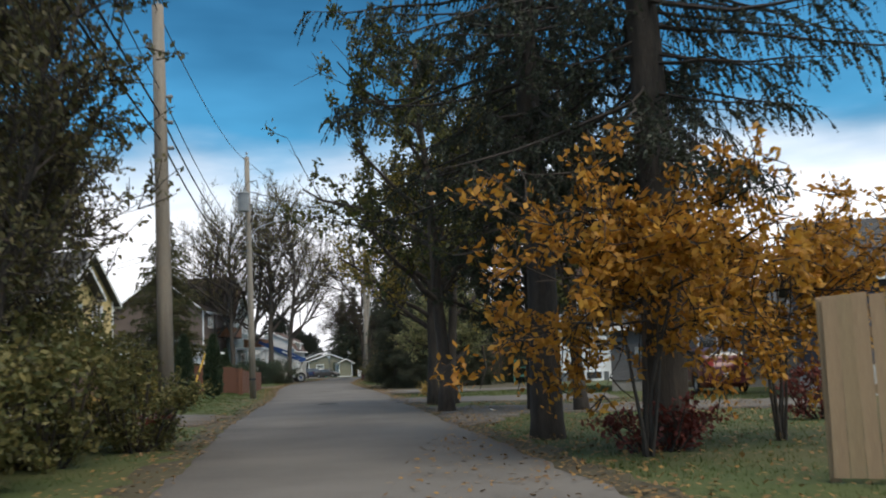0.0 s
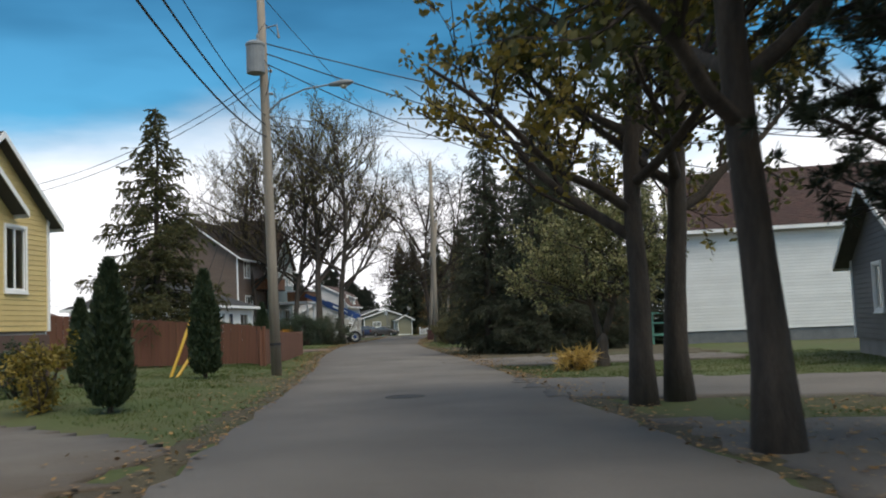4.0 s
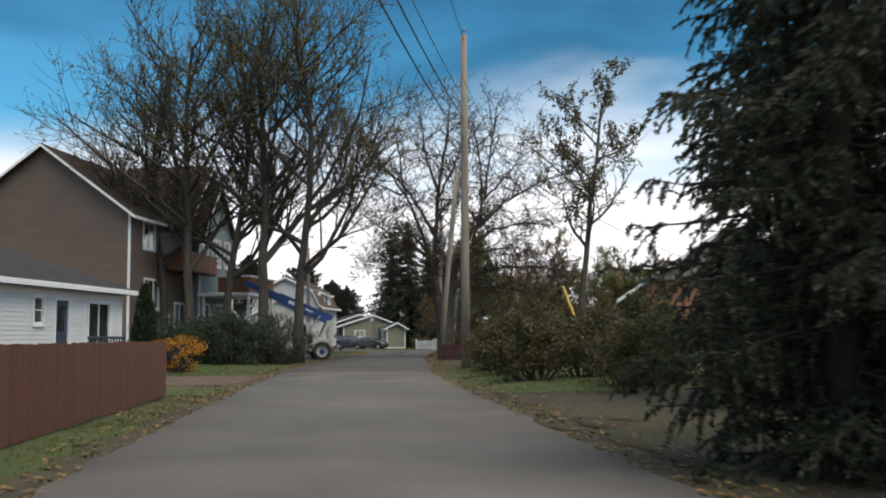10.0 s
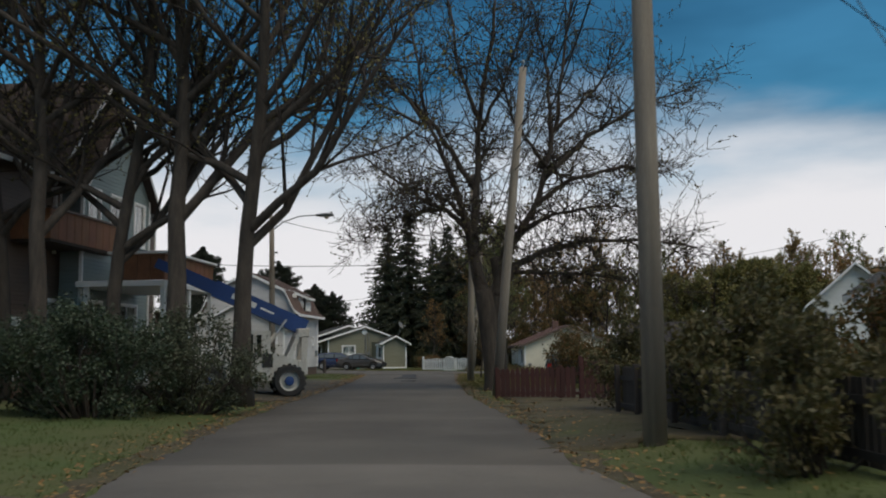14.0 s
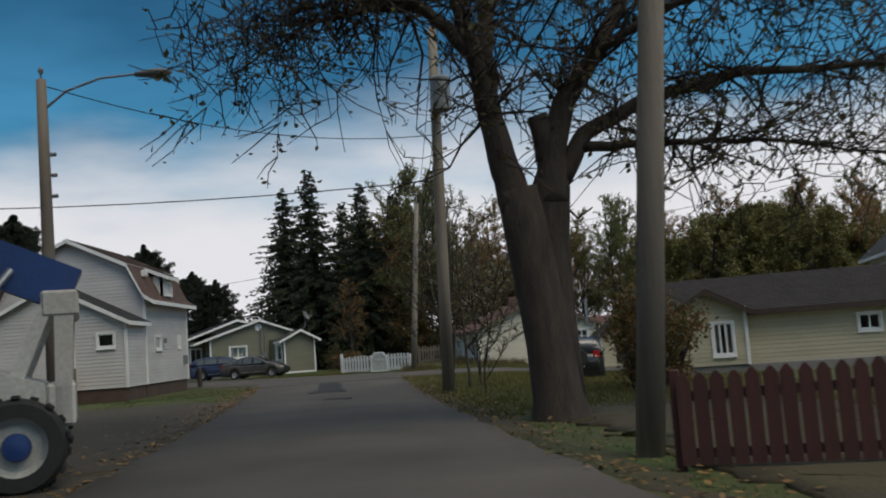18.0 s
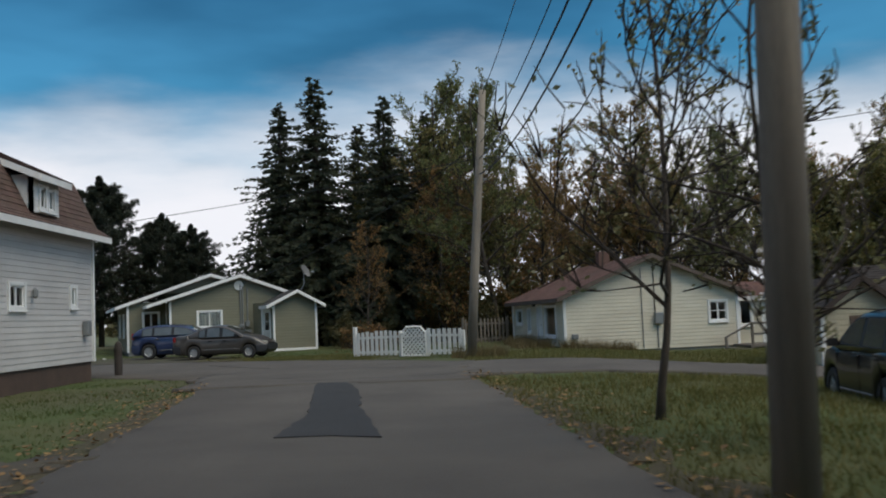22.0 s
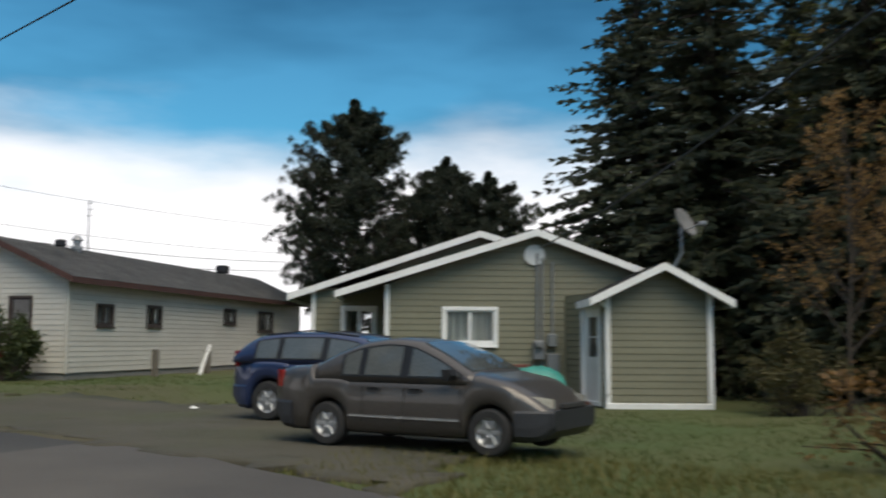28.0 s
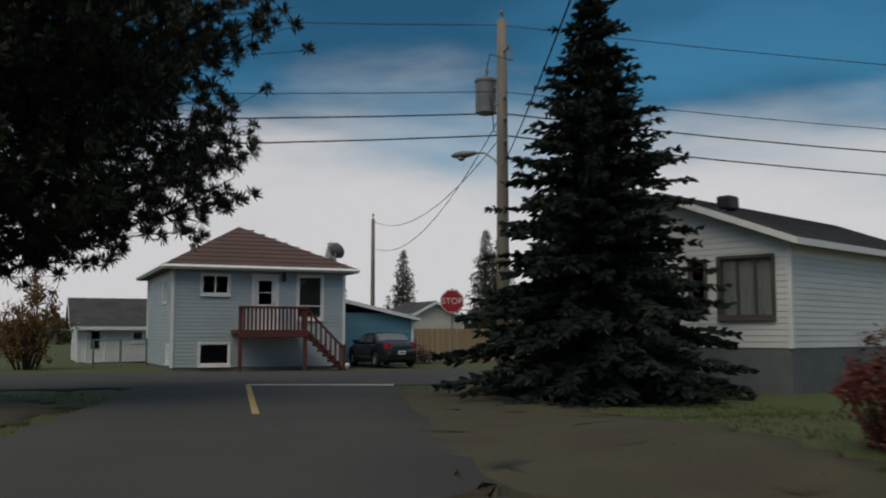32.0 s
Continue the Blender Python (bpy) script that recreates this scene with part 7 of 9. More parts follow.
# ---- vehicles ----
def wheel_parts(parent, x, y, r, w, side, rim_mat, hub_mat=None, spokes=6, tread=0):
    m = Matrix.Translation((x, y, r)) @ pose(0, 0, 0, -90 * side, 0, 0)
    tyre = Mesh().lathe([(r * 0.62, -w / 2), (r * 0.9, -w / 2), (r * 0.985, -w * 0.36), (r, -w * 0.2), (r, w * 0.2), (r * 0.985, w * 0.36), (r * 0.9, w / 2), (r * 0.62, w / 2), (r * 0.6, 0), (r * 0.62, -w / 2)], m, 26, caps=False)
    t = part("wheel", tyre, BLACK, parent, "black rubber tyre on its rim", smooth=False)
    rim = Mesh().lathe([(0.02, w * 0.30), (r * 0.16, w * 0.33), (r * 0.2, w * 0.22), (r * 0.5, w * 0.18), (r * 0.6, w * 0.34), (r * 0.66, w * 0.46), (r * 0.64, w * 0.1), (0.03, w * 0.05)], m, 22)
    part("rim", rim, rim_mat, t)
    for k in range(spokes):
        a = 2 * math.pi * k / spokes
        sp = Mesh().bevel_box((r * 0.15, -r * 0.085, w * 0.24), (r * 0.6, r * 0.085, w * 0.36), 0.008, m @ pose(0, 0, 0, 0, 0, math.degrees(a)))
        part("spoke", sp, rim_mat, t)
    if hub_mat:
        part("hub", Mesh().lathe([(0.02, w * 0.5), (r * 0.26, w * 0.46), (r * 0.3, w * 0.3)], m, 14), hub_mat, t)
    for k in range(tread):
        a = 360 * k / tread
        part("lug", Mesh().bevel_box((-0.04, r - 0.01, -w * 0.45), (0.05, r + 0.035, w * 0.05 if k % 2 else w * 0.45), 0.01, m @ pose(0, 0, 0, 0, 0, a)), BLACK, t)
    return t


def car(name, label, m, paint, L, W, base, r, top, belt, cabin, windows, rear_light, suv=False, spare=False, low=0.2, bumper=None, plastic=0.5, rims=None, shift=0.0):
    """A car along +x. top: (x, z) outline over the middle; belt: foot of the side glass;
    cabin: x of the rear glass foot, roof rear, roof front, windscreen foot; windows: (x0, x1) of the side panes."""
    ob = thing(name, label, "car", m)
    hw, off = W / 2, shift
    wx = (-base / 2 + off, base / 2 + off)
    tx, tz = [p[0] for p in top], [p[1] for p in top]
    c0, c1, c2, c3 = cabin
    zmax = max(tz)
    rw = hw * 0.74

    def line(x):
        """The outline, rounded by averaging over a short stretch."""
        return float(np.mean([np.interp(x + d, tx, tz) for d in (-0.09, -0.045, 0, 0.045, 0.09)]))

    def bottom(x):
        z = low + 0.16 * max(0, (abs(x) - L / 2 + 0.3) / 0.3) ** 2
        for c in wx:
            d, R = abs(x - c), r * 1.14
            if d < R:
                z = max(z, r + math.sqrt(R * R - d * d))
        return z

    def half(x):
        e = max(0, (abs(x) - L / 2 + 0.75) / 0.75)
        return hw * (1 - 0.26 * e**2.4)

    def deck(x):
        z = line(x)
        return min(z, belt + 0.02) if c0 < x < c3 else z

    def section(x, zt, grow=0.0):
        w, zb = half(x) + grow, bottom(x)
        zt = max(zt, zb + 0.06)
        h = zt - zb
        q = [(0.90, 0.0), (0.965, 0.06), (0.99, 0.25), (1.0, 0.55), (0.985, 0.78), (0.955, 0.9), (0.90, 0.97), (0.7, 1.0), (0.35, 1.0)]
        side = [(x, -w * f, zb + h * g + (0.012 if f < 0.8 and g == 1 else 0)) for f, g in q]
        return side + [(x, 0, zt + 0.016)] + [(a, -b, c) for a, b, c in reversed(side)]

    xs = sorted({round(-L / 2 + L * k / 64, 3) for k in range(65)} | {round(c + dd * r * 1.14, 3) for c in wx for dd in (-1, -0.97, -0.85, 0.85, 0.97, 1)})
    part("body", Mesh().ring([section(x, deck(x)) for x in xs]), paint, ob, smooth=True, fix=True)

    def flank(x, z):
        """Half width of the cabin at a height."""
        f = min(1.0, max(0.0, (z - belt) / (zmax - belt)))
        return hw * 0.955 + (rw - hw * 0.955) * f**0.9

    rings = []
    for k in range(33):
        x = c0 + (c3 - c0) * k / 32
        g = max(belt + 0.03, line(x))
        e = max(belt + 0.01, g - 0.075)
        lean = [(x, -flank(x, belt - 0.03), belt - 0.03), (x, -flank(x, (belt + e) / 2), (belt + e) / 2), (x, -flank(x, e), e), (x, -flank(x, g) + 0.05, g - 0.022), (x, -flank(x, g) * 0.5, g + 0.002)]
        rings.append(lean + [(x, 0, g + 0.01)] + [(a, -b, c) for a, b, c in reversed(lean)])
    part("cabin", Mesh().ring(rings), paint, ob, "painted roof and window pillars", smooth=True, fix=True)
    SEAL = surf("black_window_seal", (0.012, 0.012, 0.013), rough=0.45)
    for sg in (-1, 1):
        def pane(x0, x1, inset, lift, deep):
            up, dn = [], []
            for k in range(15):
                x = x0 + inset + (x1 - x0 - 2 * inset) * k / 14
                lo = belt + 0.035 + inset
                hi = max(lo + 0.004, line(x) - 0.085 - inset)
                up.append(Vector((x, sg * (flank(x, hi) + lift), hi)))
                dn.append(Vector((x, sg * (flank(x, lo) + lift), lo)))
            loop = dn + up[::-1]
            back = [p - Vector((0, sg * deep, 0)) for p in loop]
            mb, n = Mesh(), len(loop)
            mb.v = [tuple(p) for p in loop + back]
            for k in range(14):
                for o in (0, n):
                    mb.f.append((o + k, o + k + 1, o + n - 2 - k, o + n - 1 - k))
            for k in range(n):
                mb.f.append((k, (k + 1) % n, n + (k + 1) % n, n + k))
            return mb

        lo_, hi_ = min(w_[0] for w_ in windows), max(w_[1] for w_ in windows)
        part("window_seal", pane(lo_ - 0.03, hi_ + 0.03, 0.0, 0.004, 0.02), SEAL, ob, fix=True)
        for x0, x1 in windows:
            part("side_window", pane(x0, x1, 0.022, 0.010, 0.004), TINT, ob, "dark tinted side window", fix=True)
        mir = part("wing_mirror", Mesh().ring([[(c3 - 0.34 + dx, sg * (flank(c3, belt) + yy), belt + 0.02 + zz) for dx, zz in ((0, 0.0), (0.1, 0.0), (0.13, 0.06), (0.09, 0.13), (0.0, 0.13))] for yy in (-0.02, 0.07, 0.15)]), SEAL, ob, fix=True)
        for hx in (windows[-1][0] + 0.04, windows[-2][0] + 0.1):
            part("door_handle", Mesh().bevel_box((hx, sg * (half(hx) * 0.985 - 0.015), belt - 0.145), (hx + 0.19, sg * (half(hx) * 0.985 + 0.018), belt - 0.095), 0.012), SEAL, ob)
        part("side_moulding", Mesh().bevel_box((wx[0] + r * 1.35, sg * (hw - 0.01), low + 0.2), (wx[1] - r * 1.35, sg * (hw + 0.01), low + 0.225), 0.005), surf("pale_moulding", (0.3, 0.3, 0.3)), ob)
        for xx in (windows[-1][1] + 0.02, windows[-1][0] - 0.03, windows[-2][0] + 0.02):
            part("door_seam", Mesh().box((xx, sg * (half(xx) - 0.03), low + 0.14), (xx + 0.008, sg * (half(xx) + 0.0005), belt - 0.09)), SEAL, ob)
        zh = deck(L / 2 - 0.32)
        hl = [[(L / 2 - 0.46 + 0.2 * k, sg * (half(L / 2 - 0.46 + 0.2 * k) * (0.96 - 0.1 * k) + 0.012), zh - 0.02 - 0.03 * k + d) for d in (0.0, -0.07, -0.14 + 0.02 * k)] + [(L / 2 - 0.46 + 0.2 * k, sg * (half(L / 2 - 0.46 + 0.2 * k) * 0.7), zh - 0.02 - 0.03 * k + d) for d in (-0.14, 0.0)] for k in range(3)]
        part("headlight", Mesh().ring(hl), surf("headlight", (0.46, 0.44, 0.38), rough=0.1, coat=0.5), ob, "clear glass headlight", fix=True)
        xr = -L / 2
        tl = [[(xr + 0.015 + 0.15 * k, sg * (half(xr + 0.015 + 0.15 * k) * 0.985 + 0.012), z) for z in (rear_light[0], (rear_light[0] + rear_light[1]) / 2, rear_light[1])] + [(xr - 0.006 + 0.16 * k, sg * (half(xr) * 0.72), z) for z in (rear_light[1], rear_light[0])] for k in range(2)]
        part("tail_light", Mesh().ring(tl), surf("red_lens", (0.40, 0.02, 0.02), rough=0.2, coat=0.4), ob, "red tail light", fix=True)
    for xa, xb, nm in ((c0 + 0.05, c1 - 0.04, "rear_window"), (c2 + 0.05, c3 - 0.06, "windscreen")):
        rings = []
        for k in range(9):
            x = xa + (xb - xa) * k / 8
            g = line(x) + 0.014
            y = flank(x, g) - 0.09
            rings.append([(x, -y, g - 0.012), (x, -y * 0.5, g + 0.004), (x, 0, g + 0.008), (x, y * 0.5, g + 0.004), (x, y, g - 0.012), (x, y, g - 0.03), (x, 0, g - 0.012), (x, -y, g - 0.03)])
        part(nm, Mesh().ring(rings), TINT, ob, fix=True)
    # plastic bumpers wrapped round both ends
    for sg, nm in ((1, "front_bumper"), (-1, "rear_bumper")):
        rings = []
        for k in range(9):
            x = sg * (L / 2 - 0.42 + 0.435 * k / 8)
            if any(abs(x - c) < r * 1.14 for c in wx):
                continue
            xx = max(-L / 2, min(L / 2, x))
            w, zb = half(xx) + 0.012, max(low, bottom(xx) - 0.03)
            zt = zb + max(0.1, plastic - zb)
            pr = [(w * 0.9, zb), (w * 0.985, zb + 0.06), (w, zb + 0.16), (w, zt - 0.03), (w * 0.98, zt)]
            rings.append([(x, -a, b) for a, b in pr] + [(x, a, b) for a, b in reversed(pr)])
        part(nm, Mesh().ring(rings), bumper or paint, ob, smooth=False, fix=True)
    part("grille", Mesh().bevel_box((L / 2 - 0.04, -hw * 0.42, plastic + 0.01), (L / 2 + 0.012, hw * 0.42, plastic + 0.075), 0.01), BLACK, ob)
    part("number_plate", Mesh().bevel_box((-L / 2 - 0.03, -0.16, plastic + 0.03), (-L / 2 + 0.02, 0.16, plastic + 0.17), 0.005), WHITEP, ob, "white number plate with a plain dark bar")
    part("plate_bar", Mesh().bevel_box((-L / 2 - 0.034, -0.12, plastic + 0.075), (-L / 2 - 0.028, 0.12, plastic + 0.125), 0.002), DARKMETAL, ob)
    part("underbody", Mesh().box((-L / 2 + 0.3, -hw * 0.8, low - 0.02), (L / 2 - 0.3, hw * 0.8, low + 0.3)), BLACK, ob)
    rim = rims or surf("silver_rim", (0.42, 0.43, 0.44), (0.35, 0.36, 0.37), 0.35, 0.6)
    for x in wx:
        for sg in (-1, 1):
            wheel_parts(ob, x, sg * (hw - 0.11), r, 0.19, sg, rim)
    if spare:
        wheel = Mesh().lathe([(0.05, 0), (0.3, 0.02), (0.34, 0.08), (0.34, 0.2), (0.3, 0.24)], Matrix.Translation((-L / 2 - 0.02, 0.05, 0.98)) @ pose(0, 0, 0, 0, -90, 0), 20)
        part("spare_wheel", wheel, BLACK, ob, "black covered spare wheel")
    if suv:
        for sg in (-1, 1):
            part("roof_rail", Mesh().tube([(c1 + 0.1, sg * (rw - 0.06), line(c1 + 0.1)), ((c1 + c2) / 2, sg * (rw - 0.06), line((c1 + c2) / 2) + 0.03), (c2 - 0.1, sg * (rw - 0.06), line(c2 - 0.1))], [0.014] * 3, 6), DARKMETAL, ob)
    return ob


TINT = surf("tinted_car_glass", (0.085, 0.095, 0.097), (0.11, 0.12, 0.122), 0.08, scale=1.5, bump=0.0, coat=1.0)
P_GREY = surf("warm_grey_car_paint", (0.078, 0.070, 0.064), (0.072, 0.065, 0.059), 0.34, 0.35, scale=0.8, bump=0.0, coat=0.5)
P_BLUE = surf("blue_car_paint", (0.02, 0.035, 0.095), (0.018, 0.032, 0.088), 0.3, 0.2, scale=0.8, bump=0.0, coat=0.6)
P_DARK = surf("black_car_paint", (0.014, 0.015, 0.016), (0.012, 0.013, 0.014), 0.3, 0.2, scale=0.8, bump=0.0, coat=0.6)
P_RED = surf("dark_red_car_paint", (0.11, 0.012, 0.014), (0.10, 0.012, 0.013), 0.3, 0.2, scale=0.8, bump=0.0, coat=0.6)
car("grey_sedan", "dark grey four-door sedan parked on the grass", pose(-23.46, 163.47, 0.008, 0, 0, -9) @ Matrix.Scale(0.955, 4), P_GREY, 4.15, 1.66, 2.4, 0.285,
    [(-2.1, 0.7), (-2.06, 0.95), (-1.9, 1.0), (-1.4, 1.03), (-0.95, 1.24), (-0.6, 1.36), (-0.2, 1.41), (0.2, 1.38), (0.6, 1.22), (1.09, 0.97), (1.5, 0.89), (1.8, 0.75), (1.98, 0.6), (2.07, 0.5)], 0.87, (-1.32, -0.72, 0.24, 1.09), [(-0.86, -0.58), (-0.52, 0.06), (0.16, 0.92)], (0.74, 0.96), shift=0.12, bumper=surf("dark_bumper", (0.03, 0.032, 0.038), rough=0.5), plastic=0.56)
car("blue_hatchback", "dark blue hatchback parked on gravel beside the sedan", pose(-26.0, 166.5, 0.008, 0, 0, -3) @ Matrix.Scale(0.94, 4), P_BLUE, 4.35, 1.75, 2.63, 0.34,
    [(-2.2, 0.82), (-2.16, 1.08), (-1.95, 1.3), (-1.62, 1.47), (-1.1, 1.53), (-0.2, 1.53), (0.4, 1.46), (0.85, 1.24), (1.25, 1.05), (1.85, 0.96), (2.1, 0.78), (2.18, 0.6)], 1.02, (-2.08, -1.62, 0.45, 1.3), [(-1.62, -1.15), (-1.08, -0.25), (-0.16, 0.88)], (0.92, 1.2), suv=True, plastic=0.6)
car("dark_suv", "black sport utility vehicle with a rear spare wheel", pose(-7.6, 139.2, -0.45, 0, 0, 84) @ Matrix.Scale(0.95, 4), P_DARK, 4.4, 1.8, 2.55, 0.36,
    [(-2.2, 0.9), (-2.16, 1.2), (-2.05, 1.52), (-1.85, 1.64), (-1.3, 1.68), (0.1, 1.67), (0.5, 1.56), (1.2, 1.1), (1.9, 1.0), (2.12, 0.8), (2.2, 0.6)], 1.08, (-2.14, -1.9, 0.45, 1.25), [(-1.85, -1.3), (-1.2, -0.3), (-0.2, 0.85)], (0.95, 1.2), suv=True, spare=True, plastic=0.62)
car("dark_red_car", "dark red car parked in a yard behind trees", pose(12.4, 48.5, 0.0, 0, 0, 95), P_RED, 4.4, 1.75, 2.6, 0.33,
    [(-2.2, 0.8), (-2.1, 1.05), (-1.8, 1.4), (-1.2, 1.52), (0.2, 1.53), (0.5, 1.48), (1.25, 1.05), (1.9, 0.95), (2.1, 0.75), (2.2, 0.6)], 1.03, (-2.0, -1.6, 0.45, 1.28), [(-1.1, -0.25), (-0.15, 0.85)], (0.9, 1.15), suv=True)
car("dark_sedan", "dark sedan parked beside the pale blue house", pose(-74.9, 172.6, 0.0, 0, 0, 187), P_DARK, 4.4, 1.72, 2.6, 0.31,
    [(-2.2, 0.75), (-2.1, 1.0), (-1.5, 1.06), (-0.85, 1.38), (-0.2, 1.44), (0.35, 1.4), (1.1, 1.0), (1.8, 0.88), (2.1, 0.66), (2.2, 0.55)], 0.96, (-1.5, -0.85, 0.3, 1.1), [(-0.95, -0.2), (-0.1, 0.72)], (0.75, 0.98))


def crane_truck():
    ob = thing("yard_crane", "white pick-and-carry crane with a long blue boom", "crane", pose(-17.1, 115.95, gz(-17.5, 116), 0, 0, 20))
    CW = surf("grubby_white_enamel", (0.55, 0.53, 0.48), (0.46, 0.44, 0.40), 0.5, scale=1.2, fine=20, dirt=(0.36, 0.30, 0.23))
    CB = surf("blue_enamel", (0.016, 0.055, 0.20), (0.014, 0.045, 0.16), 0.5, scale=1.0, dirt=(0.03, 0.05, 0.11))
    D = 2.2
    part("chassis", Mesh().bevel_box((-3.4, 0.35, 0.55), (0.5, D - 0.35, 0.95), 0.03), CW, ob)
    part("hood", Mesh().bevel_box((-4.1, 0.3, 0.8), (-2.0, D - 0.3, 1.45), 0.06), CW, ob)

    def prism(pts, y0, y1):
        return Mesh().ring([[(x, y0, z) for x, z in pts], [(x, y1, z) for x, z in pts]])

    cab = part("cab", prism([(-1.98, 0.53), (-0.62, 0.55), (-0.62, 2.17), (-2.0, 2.17), (-2.4, 1.38), (-2.1, 1.1)], 0.05, 1.15), CW, ob, "boxy white operator cab", fix=True)
    for pts in ([(-1.80, 1.38), (-1.2, 1.38), (-1.18, 2.06), (-1.5, 2.06)], [(-1.06, 1.36), (-0.92, 1.36), (-0.92, 2.04), (-1.06, 2.04)]):
        part("cab_window", prism(pts, 0.03, 0.045), CARGLASS, cab, fix=True)
        # near-black sheet behind the glass, painted as the shaded cab inside
        part("window_backing", prism(pts, 0.0465, 0.049), ROOMSHADE, cab, fix=True)
    part("windscreen", Mesh().ring([[(-2.42, y, 1.42), (-2.05, y, 2.12), (-2.035, y, 2.11), (-2.405, y, 1.41)] for y in (0.1, 1.1)]), CARGLASS, cab, fix=True)
    part("door_seal", Mesh().tube([(-1.5, 0.03, 2.12), (-1.98, 0.03, 1.3), (-1.72, 0.03, 0.55)], [0.02] * 3, 5), BLACK, cab)
    part("engine_box", prism([(-0.62, 0.55), (0.3, 0.75), (0.3, 1.2), (-0.62, 1.5)], 0.25, D - 0.25), CW, ob, fix=True)
    part("grille_opening", Mesh().box((-0.88, 0.02, 0.98), (-0.55, 0.24, 1.42)), BLACK, ob)
    for y in (0.3, D - 0.45):
        part("tower_leg", prism([(-0.2, 1.0), (-0.02, 1.0), (0.42, 2.1), (0.3, 2.16)], y, y + 0.15), CW, ob, fix=True)
        part("tower_leg", prism([(0.40, 0.75), (0.56, 0.75), (0.64, 2.2), (0.42, 2.2)], y, y + 0.15), CW, ob, fix=True)
    part("tower_head", Mesh().bevel_box((0.28, 0.28, 1.95), (0.68, D - 0.28, 2.25), 0.03), CW, ob)
    part("counterweight", Mesh().bevel_box((0.3, 0.3, 0.7), (0.62, D - 0.3, 1.2), 0.04), CW, ob)
    a, b = Vector((0.62, 1.1, 2.28)), Vector((-4.3, 1.1, 4.46))
    d = (b - a).normalized()
    n = Vector((-d.z, 0, d.x))
    if n.z < 0:
        n = -n
    for lo, hi, hh, ww, nm in ((0.0, 0.62, 0.27, 0.24, "boom"), (0.55, 0.85, 0.21, 0.19, "boom_extension"), (0.8, 1.0, 0.16, 0.14, "boom_tip")):
        rings = []
        for t in (lo, hi):
            c = a + (b - a) * t
            rings.append([tuple(c + n * sy * hh + Vector((0, sx * ww, 0))) for sx, sy in ((-1, -1), (1, -1), (1, 1), (-1, 1))])
        part(nm, Mesh().ring(rings), CB, ob, "blue telescopic boom section", fix=True)
    for t0, t1, w in ((0.34, 0.5, 0.09), (0.22, 0.31, 0.03)):
        c0, c1 = a + (b - a) * t0, a + (b - a) * t1
        part("boom_mark", Mesh().ring([[tuple(c + n * s * w + Vector((0, -0.245, 0))) for s in (-1, 1)] + [tuple(c + n * s * w + Vector((0, -0.242, 0))) for s in (1, -1)] for c in (c0, c1)]), WHITEP, ob, "faded white marking bar", fix=True)
    part("ram", Mesh().tube([(-0.85, 0.55, 1.5), (-0.4, 0.6, 2.1)], [0.075, 0.075], 10), CW, ob)
    part("ram_rod", Mesh().tube([(-0.4, 0.6, 2.1), (-0.05, 0.8, 2.55)], [0.045, 0.045], 8), METAL, ob)
    rim = surf("pale_wheel_enamel", (0.5, 0.49, 0.45))
    for x in (0.0, -2.6):
        for y, sg in ((0.0, -1), (D, 1)):
            wheel_parts(ob, x, y + (0.2 if sg < 0 else -0.2), 0.53, 0.42, sg, rim, CB, 0, 18)
    part("bumper", Mesh().bevel_box((-1.9, 0.1, 0.38), (-1.2, 0.2, 0.55), 0.02), CW, ob)


crane_truck()


